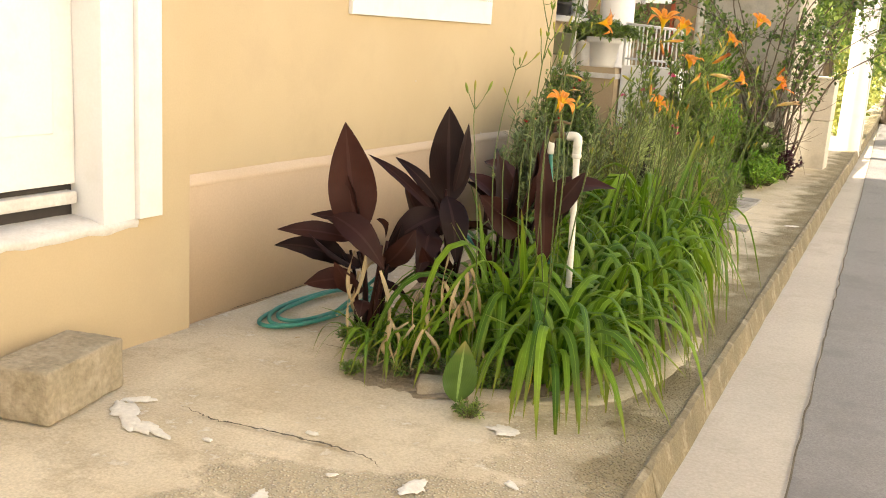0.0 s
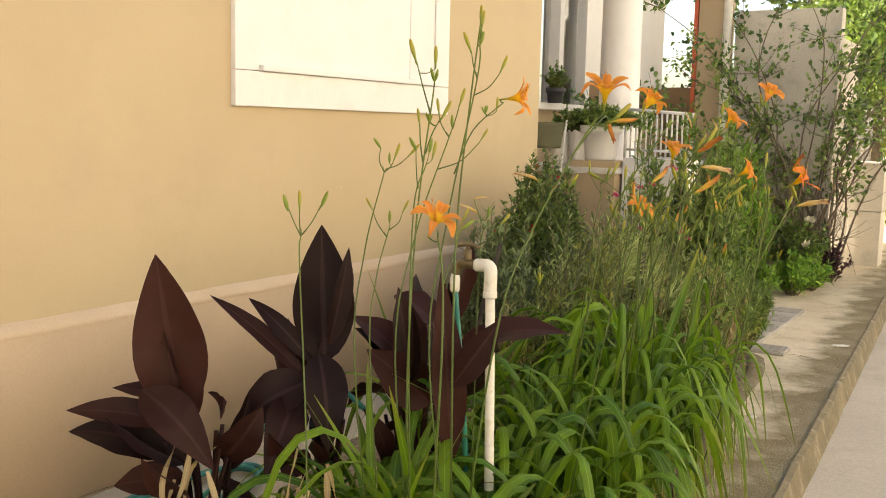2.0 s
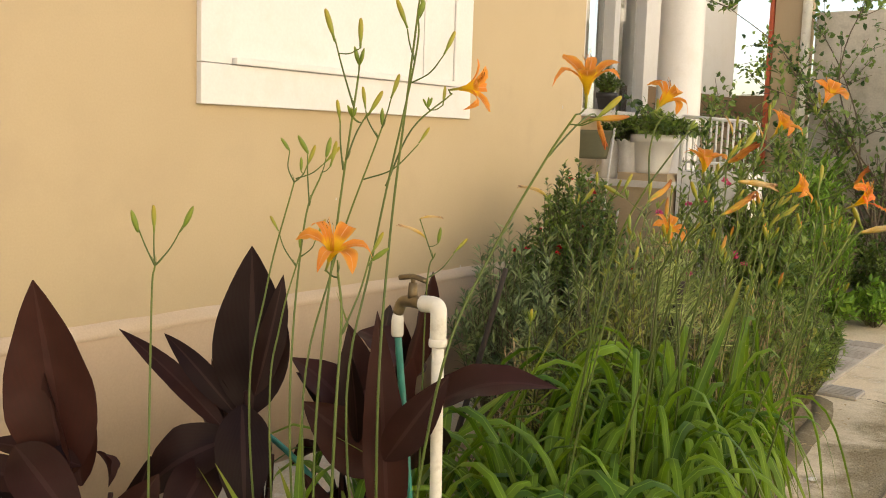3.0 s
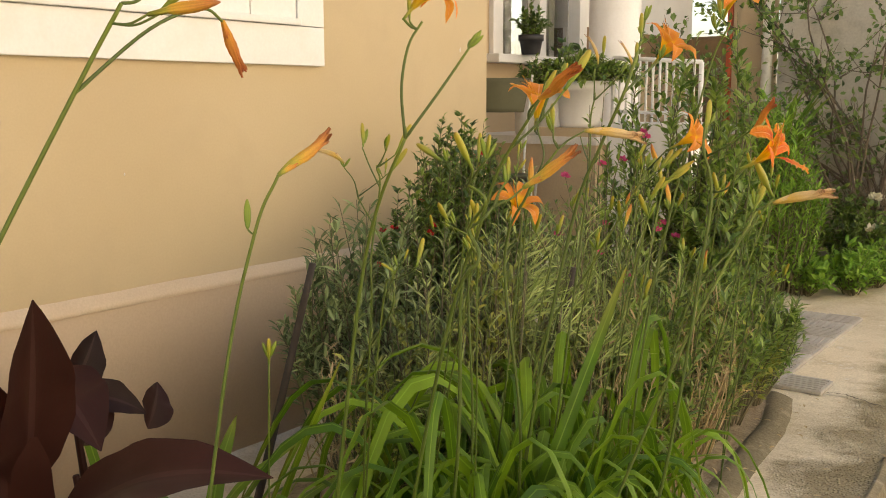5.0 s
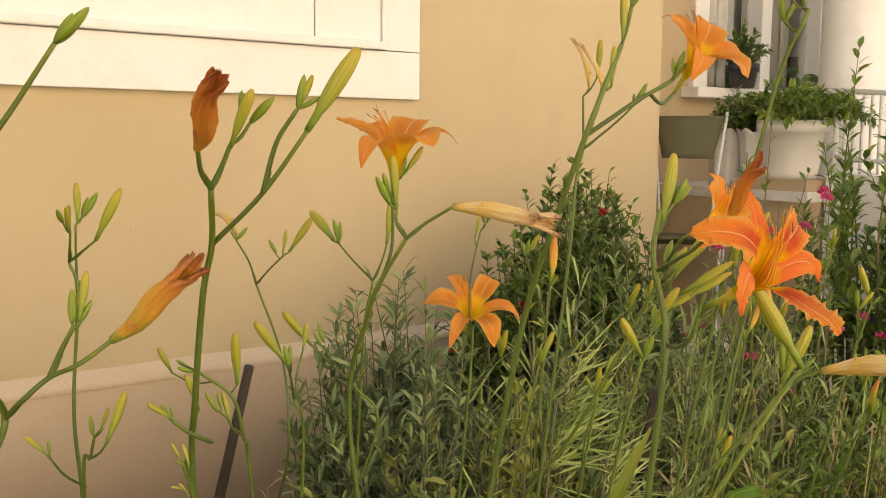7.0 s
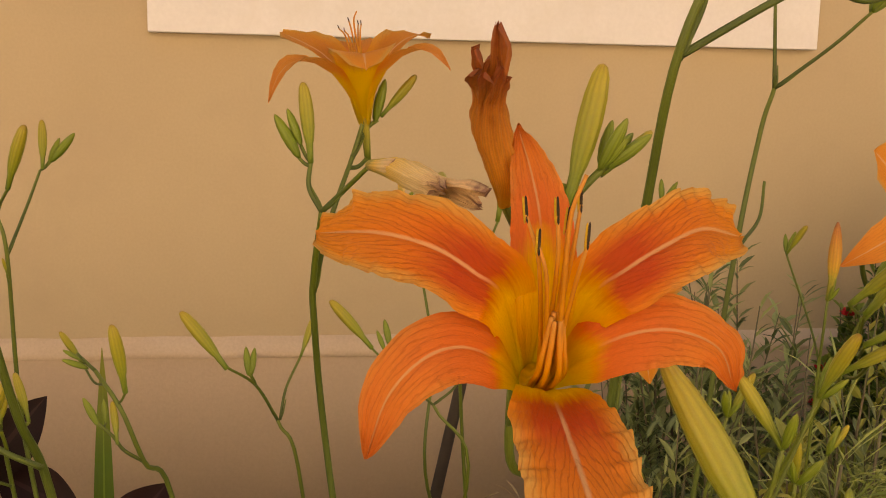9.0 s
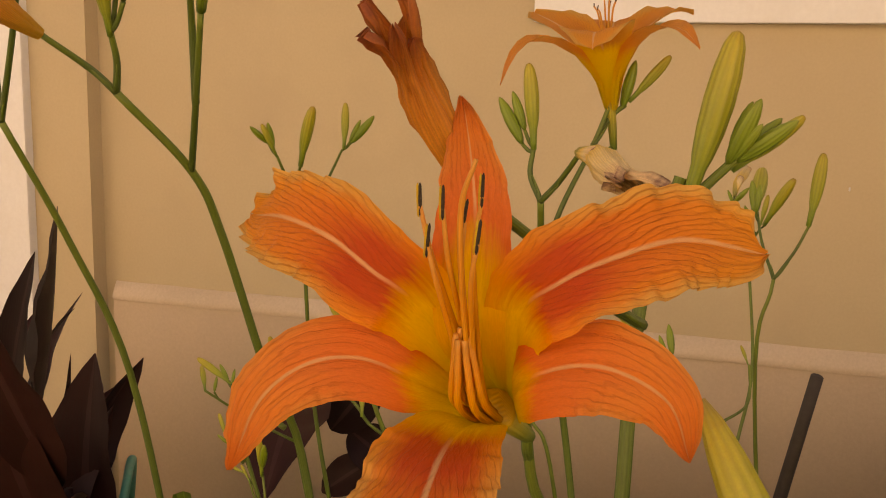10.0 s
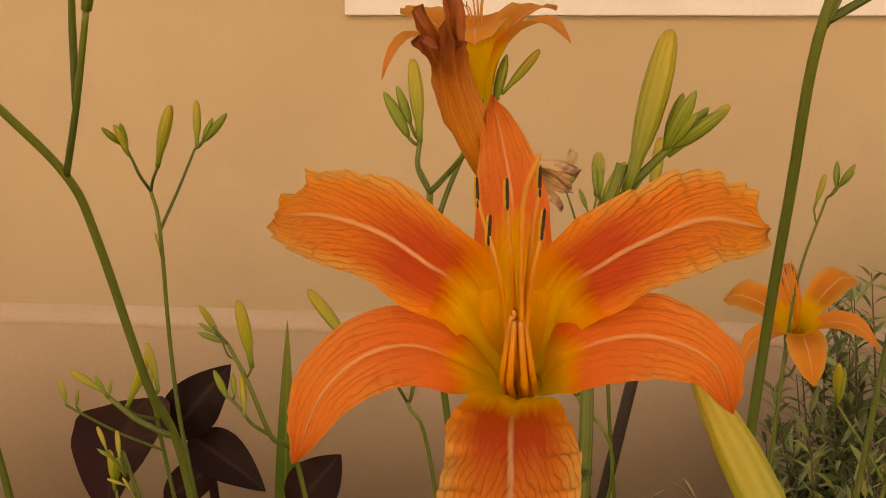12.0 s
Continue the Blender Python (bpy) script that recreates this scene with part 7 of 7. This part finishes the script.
def bush(name, at, size, twigs, per, leaf, material, label, seed, category="shrub", lean=(0, 0), start=0.25, blossoms=None, twig_mat="twig", droop=0.0, spread=0.25, group="", even=0.0):
    """A shrub: twigs from the foot out to an uneven dome, leaves along them, and blossoms at some tips."""
    g = np.random.default_rng(seed)
    t = thing(name, at, label, category, group)
    sx, sy, sz = size
    A, Wd, Nn, tips, pieces = [], [], [], [], []
    for k in range(twigs):
        a = 2 * math.pi * g.random()
        rr = math.sqrt(g.random())
        hh = (1 - 0.5 * rr ** 2) * (0.55 + 0.42 * even + (0.5 - 0.4 * even) * g.random())
        tip = np.array([sx * rr * math.cos(a) + lean[0] * hh, sy * rr * math.sin(a) + lean[1] * hh, sz * hh])
        foot = np.array([sx * spread * rr * math.cos(a), sy * spread * rr * math.sin(a), 0])
        mid = foot + (tip - foot) * 0.5 + np.array([0, 0, sz * 0.14 * 0.6]) + g.normal(0, 0.03, 3) * sz
        tip = tip + np.array([0, 0, -droop * sz])
        P = smooth_line([foot, mid, tip], 5)
        pieces.append(tube([tuple(foot), tuple(mid), tuple(tip)], 0.0028 + 0.002 * sz, 0.0009, 5, 3, False))
        s = start + (1 - start) * g.random(per)
        i = np.minimum((s * (len(P) - 1)).astype(int), len(P) - 2)
        fr = (s * (len(P) - 1) - i)[:, None]
        p = P[i] * (1 - fr) + P[i + 1] * fr
        d = P[i + 1] - P[i]
        d /= np.linalg.norm(d, axis=1)[:, None] + 1e-9
        out = g.normal(0, 1, (per, 3))
        out -= d * (out * d).sum(1)[:, None] * 0.8
        out /= np.linalg.norm(out, axis=1)[:, None] + 1e-9
        w = d * (0.45 + 0.5 * g.random((per, 1))) + out * 0.9 + np.array([0, 0, 0.15])
        A.append(p + out * 0.002)
        Wd.append(w)
        Nn.append(np.cross(np.cross(w, [0, 0, 1.0]), w) + g.normal(0, 0.35, (per, 3)) + np.array([0, 0, 0.2]))
        tips.append((tip, d[-1]))
    A, Wd, Nn = np.concatenate(A), np.concatenate(Wd), np.concatenate(Nn)
    n = len(A)
    L = leaf[0] * (0.6 + 0.7 * g.random(n))
    obj("foliage", leaves_mesh("foliage", A, Wd, Nn, L, L * leaf[1], material), t)
    q = joined(pieces)
    obj("twig_work", mesh_of("twig_work", *q[:2], twig_mat, q[2]), t, kind="stuff")
    if blossoms:
        bm_mat, count, bsize = blossoms
        ks = g.choice(len(tips), min(count, len(tips)), replace=False)
        for k in ks:
            p, d = tips[k]
            m = 22
            dirs = g.normal(0, 1, (m, 3))
            dirs[:, 2] = np.abs(dirs[:, 2])
            me = leaves_mesh("blossom", np.tile(p, (m, 1)) + dirs * bsize * 0.08, dirs, g.normal(0, 1, (m, 3)), np.full(m, bsize), np.full(m, bsize * 0.7), bm_mat)
            obj("blossom", me, t)
    return t


G = "bushy shrubs of the bed"
# mixed airy mass in the middle of the bed
for i, (x, y, h) in enumerate([(1.02, 4.32, 0.84), (1.16, 4.62, 0.74), (1.04, 4.80, 0.92), (1.10, 5.20, 0.88)]):
    bush("grey_green_shrub", (x, y, 0.03), (0.25, 0.24, h * 1.16), 54, 42, (0.042, 0.22), "grey_leaf", "bushy grey-green shrub with fine narrow leaves", 100 + i, group=G, start=0.3)
for i, (x, y, h) in enumerate([(1.22, 4.30, 0.72), (1.10, 4.54, 0.86), (1.16, 4.98, 0.90), (1.24, 5.36, 0.80)]):
    bush("needle_shrub", (x, y, 0.03), (0.24 if i == 0 else 0.30, 0.24, h * 1.12), 26, 26, (0.105, 0.05), "needle", "airy shrub with thin needle-like green leaves", 200 + i, group=G, start=0.35)
def needle_spray(at, top, count, seed):
    """Long thin needles that fan outwards from the end of a slim shoot."""
    g = np.random.default_rng(seed)
    t = thing("needle_spray", at, "loose spray of long thin pale green needles", "shrub", "needle sprays")
    top = np.array(top) - np.array(at)
    q = tube([(0, 0, 0), tuple(top * 0.5 + [0.01, 0, 0.02]), tuple(top)], 0.004, 0.002, 6, 4)
    obj("shoot", mesh_of("shoot", *q[:2], "twig", q[2]), t)
    A = top * g.uniform(0.8, 1.0, (count, 1)) + g.normal(0, 0.012, (count, 3))
    D = np.array([0.45, 0.6, 0.45]) + g.normal(0, 0.36, (count, 3))
    L = g.uniform(0.09, 0.19, count)
    obj("foliage", leaves_mesh("foliage", A, D, g.normal(0, 1, (count, 3)), L, np.full(count, 0.0042), "needle"), t)


needle_spray((1.26, 4.32, 0.03), (1.292, 4.397, 0.80), 46, 1)
needle_spray((1.34, 4.36, 0.03), (1.37, 4.45, 0.72), 40, 2)
needle_spray((1.20, 4.42, 0.03), (1.24, 4.48, 0.84), 34, 3)
needle_spray((1.42, 4.40, 0.03), (1.46, 4.47, 0.62), 34, 4)
for i, (x, y, h) in enumerate([(1.32, 5.22, 0.66), (1.38, 5.52, 0.64), (1.36, 4.96, 0.58), (1.34, 5.80, 0.60)]):
    bush("leafy_shrub", (x, y, 0.03), (0.22, 0.24, h * 1.12), 60, 36, (0.046, 0.26), "mid_leaf", "leafy green shrub with pointed leaves", 380 + i, group=G, start=0.2)
for i, (x, y, h) in enumerate([(1.34, 5.35, 0.62), (1.28, 4.92, 0.68), (1.38, 5.75, 0.50), (1.10, 4.46, 0.84), (1.22, 4.34, 0.70), (1.02, 4.18, 0.64), (1.06, 4.62, 0.86)]):
    bush("yellow_green_shrub", (x, y, 0.03), (0.20, 0.22, h * 1.15), 34, 18, (0.036, 0.36), "olive_leaf", "shrub with small yellowing green leaves", 300 + i, group=G, start=0.3)
for i, (x, y, h) in enumerate([(1.16, 4.24, 0.50), (1.22, 5.2, 0.55), (0.92, 4.40, 0.46)]):
    bush("dark_leaved_shrub", (x, y, 0.03), (0.24, 0.28, h * 1.1), 50, 24, (0.045, 0.45), "mid_leaf", "low shrub with glossy green oval leaves", 340 + i, group=G, start=0.1)
for i, (x, y, h) in enumerate([(1.42, 5.08, 0.62), (1.40, 4.70, 0.60), (1.40, 5.38, 0.60), (0.98, 4.10, 0.58), (1.30, 5.10, 0.66)]):
    bush("dry_shrub", (x, y, 0.03), (0.20, 0.20, h * 1.1), 30, 14, (0.044, 0.12), "dry", "dry beige twiggy remains of a shrub among the green", 360 + i, group=G, start=0.3, twig_mat="dry")
# shrubs near the wall end
bush("red_flowered_shrub", (0.50, 5.22, 0.03), (0.30, 0.42, 1.12), 300, 46, (0.030, 0.48), "deep_leaf", "dark green shrub with small red flowers by the wall", 401, start=0.45, blossoms=("red", 16, 0.016), spread=0.6, even=0.75)
bush("grey_shrub", (0.62, 4.52, 0.03), (0.28, 0.30, 0.94), 100, 40, (0.052, 0.22), "blue_leaf", "bushy blue-grey shrub against the wall", 402, start=0.3, spread=0.4, even=0.4)
bush("fine_leaved_shrub", (0.80, 5.70, 0.03), (0.30, 0.3, 0.90), 100, 32, (0.036, 0.34), "deep_leaf", "dark fine-leaved shrub in the bed", 403, start=0.25)
bush("pink_sage", (0.96, 5.55, 0.03), (0.28, 0.32, 1.30), 56, 26, (0.034, 0.36), "mid_leaf", "tall airy sage with bright pink flowers", 404, start=0.3, blossoms=("pink", 13, 0.019))
bush("oval_leaved_shrub", (1.06, 6.14, 0.03), (0.28, 0.30, 1.66), 84, 50, (0.052, 0.38), "mid_leaf", "tall shrub with glossy oval green leaves", 405, start=0.3, lean=(0.05, 0.0), spread=0.4)
bush("oval_leaved_shrub", (1.20, 5.98, 0.03), (0.22, 0.26, 1.10), 56, 40, (0.050, 0.38), "mid_leaf", "tall shrub with glossy oval green leaves", 406, start=0.3)
bush("oval_leaved_shrub", (0.80, 6.24, 0.03), (0.24, 0.22, 1.60), 26, 46, (0.052, 0.36), "mid_leaf", "tall shrub with glossy oval green leaves", 408, start=0.45)
bush("bushy_herb", (1.36, 6.05, 0.03), (0.22, 0.28, 0.62), 120, 36, (0.044, 0.26), "mid_leaf", "rounded leafy herb bush at the end of the bed", 407, start=0.15)
# low greens at the front of the bed
for i, (x, y, s) in enumerate([(0.98, 2.24, 0.10), (1.16, 2.20, 0.10), (0.80, 2.36, 0.10), (1.42, 2.28, 0.14), (1.34, 2.24, 0.12), (0.88, 2.5, 0.16), (1.24, 2.6, 0.2), (1.5, 2.26, 0.10)]):
    bush("ground_herb", (x, y, 0.03), (0.11, 0.10, s), 30, 14, (0.024, 0.45), "deep_leaf", "low leafy green weed in the bed", 500 + i, category="weed", start=0.2, group="low weeds")
bush("pavement_weed", (1.50, 2.02, 0.0), (0.07, 0.06, 0.07), 26, 12, (0.016, 0.6), "mid_leaf", "small creeping weed in a pavement crack", 520, category="weed", start=0.1)
bush("pavement_weed", (0.93, 2.12, 0.0), (0.06, 0.05, 0.05), 20, 10, (0.018, 0.6), "mid_leaf", "small creeping weed in a pavement crack", 521, category="weed", start=0.1)
# plants in the pots
bush("potted_plant", (0.185, 6.75, 1.30), (0.34, 0.26, 0.27), 130, 28, (0.034, 0.5), "mid_leaf", "bushy green plant spilling over the white planter", 530, category="plant", start=0.1, droop=0.28)
bush("potted_plant", (-0.03, 6.72, 1.27), (0.19, 0.12, 0.22), 40, 22, (0.03, 0.5), "deep_leaf", "dark green plant growing in the stone pots", 531, category="plant", start=0.1)
bush("potted_plant", (-0.35, 7.14, 1.58), (0.10, 0.13, 0.22), 34, 20, (0.03, 0.5), "deep_leaf", "dark green plant in the pot on the sill", 532, category="plant", start=0.1)
# second bed past the path
for i, (x, y, h, mt, lf) in enumerate([(0.86, 8.55, 0.34, "herb", (0.06, 0.4)), (1.10, 8.75, 0.36, "herb", (0.06, 0.4)), (1.16, 9.1, 0.32, "herb", (0.055, 0.4)), (0.70, 8.75, 0.36, "herb", (0.06, 0.4))]):
    bush("leafy_herb", (x, y, 0.0), (0.2, 0.24, h), 60, 16, lf, mt, "bright green leafy herb clump in the far bed", 540 + i, category="herb", start=0.1, group="herb clumps")
bush("rose_bush", (0.98, 9.35, 0.0), (0.32, 0.3, 0.72), 90, 26, (0.045, 0.6), "deep_leaf", "dark rose bush with cream roses", 550, start=0.2, blossoms=("rose_white", 5, 0.05))
bush("rose_bush", (0.62, 9.1, 0.0), (0.32, 0.3, 0.75), 90, 26, (0.045, 0.6), "deep_leaf", "dark rose bush with red roses", 551, start=0.2, blossoms=("red", 9, 0.035))
bush("plum_shrub", (1.22, 9.75, 0.0), (0.2, 0.2, 0.4), 50, 20, (0.04, 0.5), "plum_leaf", "low plum-coloured shrub at the wall", 552, start=0.1)
bush("pale_shrub", (0.64, 8.50, 0.0), (0.36, 0.32, 1.28), 150, 40, (0.075, 0.17), "herb", "tall light green fine-leaved shrub in the far bed", 553, start=0.2, spread=0.5, even=0.5)
# sword-leaved plant
t = thing("sword_leaved_plant", (0.55, 8.95, 0.9), "spiky plant with long sword-shaped green leaves", "plant")
for k in range(34):
    me = STIFF[k % len(STIFF)]
    obj("leaf", me, t, pose(0, 0, -0.1, 0, random.Random(k).uniform(0, 45), k * 47) @ Matrix.Diagonal((0.9, 1.3, 1.0, 1)))
q = tube([(0, 0, -0.9), (0.02, 0, -0.4), (0, 0, 0.0)], 0.03, 0.025, 10, 3)
obj("trunk", mesh_of("trunk", *q[:2], "bark", q[2]), t)


# sparse climber against the garden wall
def climber(at, seed, h, spread, leaves, label):
    g = np.random.default_rng(seed)
    t = thing("climbing_shrub", at, label, "shrub")
    pieces, A, D = [], [], []
    for k in range(16):
        a = g.uniform(-1, 0.3)
        p = np.array([g.uniform(-0.06, 0.06), g.uniform(-0.1, 0.1), 0.0])
        pts = [p]
        d = np.array([a * 0.5, g.uniform(-0.3, 0.1), 1.0])
        for j in range(6):
            d = d + np.array([a * 0.12 + g.normal(0, 0.22), g.normal(0, 0.16), -0.06 * j])
            d /= np.linalg.norm(d)
            p = p + d * h / 6
            pts.append(p)
            for b in range(4):
                e = d + g.normal(0, 0.8, 3)
                e /= np.linalg.norm(e)
                q1, q2 = p + e * 0.1 * spread, p + e * 0.22 * spread + np.array([0, 0, g.uniform(-0.05, 0.06)])
                pieces.append(tube([tuple(p), tuple(q1), tuple(q2)], 0.004, 0.0015, 5, 2, False))
                m = int(leaves * (0.05 + 0.30 * j))
                s = g.random((m, 1))
                A.append(p + (q2 - p) * s + g.normal(0, 0.03, (m, 3)))
                D.append(g.normal(0, 1, (m, 3)) + e)
        pieces.append(tube([tuple(x) for x in pts], 0.011, 0.003, 7, 4, False))
    A, D = np.concatenate(A), np.concatenate(D)
    n = len(A)
    L = 0.058 * (0.6 + 0.6 * g.random(n))
    obj("foliage", leaves_mesh("foliage", A, D, g.normal(0, 1, (n, 3)) + [0, 0, 0.6], L, L * 0.6, "deep_leaf"), t)
    q = joined(pieces)
    obj("twig_work", mesh_of("twig_work", *q[:2], "bark", q[2]), t, kind="stuff")


climber((0.95, 9.72, 0.0), 5, 2.9, 1.5, 15, "twiggy climbing shrub with sparse dark leaves on the garden wall")
climber((1.16, 9.95, 0.0), 9, 2.3, 1.3, 10, "twiggy climbing shrub with sparse dark leaves on the garden wall")


# street trees far behind
def tree(at, h, r, seed, material="mid_leaf"):
    g = np.random.default_rng(seed)
    t = thing("street_tree", at, "leafy green street tree beyond the pole", "tree", "street trees")
    pieces = [tube([(0, 0, -0.2), (0.05, 0.02, h * 0.25), (0, 0.06, h * 0.5)], 0.13, 0.08, 10, 4)]
    A, D = [], []
    for k in range(26):
        a, e = g.uniform(0, 2 * math.pi), g.uniform(-0.5, 1.2)
        tip = np.array([r * math.cos(a) * math.cos(e), r * math.sin(a) * math.cos(e), h * 0.66 + r * 0.9 * math.sin(e)]) * g.uniform(0.75, 1.1)
        b = np.array([0, 0.05, h * g.uniform(0.3, 0.5)])
        pieces.append(tube([tuple(b), tuple((b + tip) / 2 + [0, 0, 0.15]), tuple(tip)], 0.035, 0.008, 6, 3, False))
        for c in range(6):
            m = 60
            ctr = b + (tip - b) * g.uniform(0.55, 1.05) + g.normal(0, 0.22 * r, 3)
            A.append(ctr + g.normal(0, 0.16 * r, (m, 3)))
            D.append(g.normal(0, 1, (m, 3)))
    A, D = np.concatenate(A), np.concatenate(D)
    n = len(A)
    L = 0.13 * (0.6 + 0.7 * g.random(n))
    obj("crown", leaves_mesh("crown", A, D, g.normal(0, 1, (n, 3)) + [0, 0, 0.7], L, L * 0.6, material), t)
    q = joined(pieces)
    obj("trunk", mesh_of("trunk", *q[:2], "bark", q[2]), t)


tree((0.55, 16.5, 0), 4.2, 1.5, 1)
tree((1.2, 22.0, 0), 5.0, 1.8, 2)
tree((1.0, 30.0, 0), 6.0, 2.4, 3)
g = np.random.default_rng(77)
n = 2600
A = np.stack([g.uniform(-0.2, 0.35, n) + 0.1, g.uniform(16, 34, n), g.uniform(0, 1.0, n) ** 1.3 * 1.5], 1)
A[:, 0] += 0.6 - 0.05 * (A[:, 1] - 16)
L = 0.16 * (0.6 + 0.7 * g.random(n))
obj("hedge", leaves_mesh("hedge", A, g.normal(0, 1, (n, 3)), g.normal(0, 1, (n, 3)) + [0, 0, 0.6], L, L * 0.5, "olive_leaf"), None, None, "loose roadside hedge of dry green leaves", "hedge", kind="stuff")

# leaf litter and crumbs on the soil and pavement
n = 420
A = np.stack([g.uniform(0.6, 1.95, n), g.uniform(2.1, 6.3, n), np.full(n, 0.075)], 1)
A[:, 2] = np.where(A[:, 0] > 1.75, 0.012, 0.08)
w = g.normal(0, 1, (n, 3))
w[:, 2] *= 0.15
L = g.uniform(0.01, 0.035, n)
obj("leaf_litter", leaves_mesh("leaf_litter", A, w, np.tile([0.1, 0, 1.0], (n, 1)), L, L * 0.4, "dry"), None, None, "scattered dry leaf litter", "litter", kind="stuff")
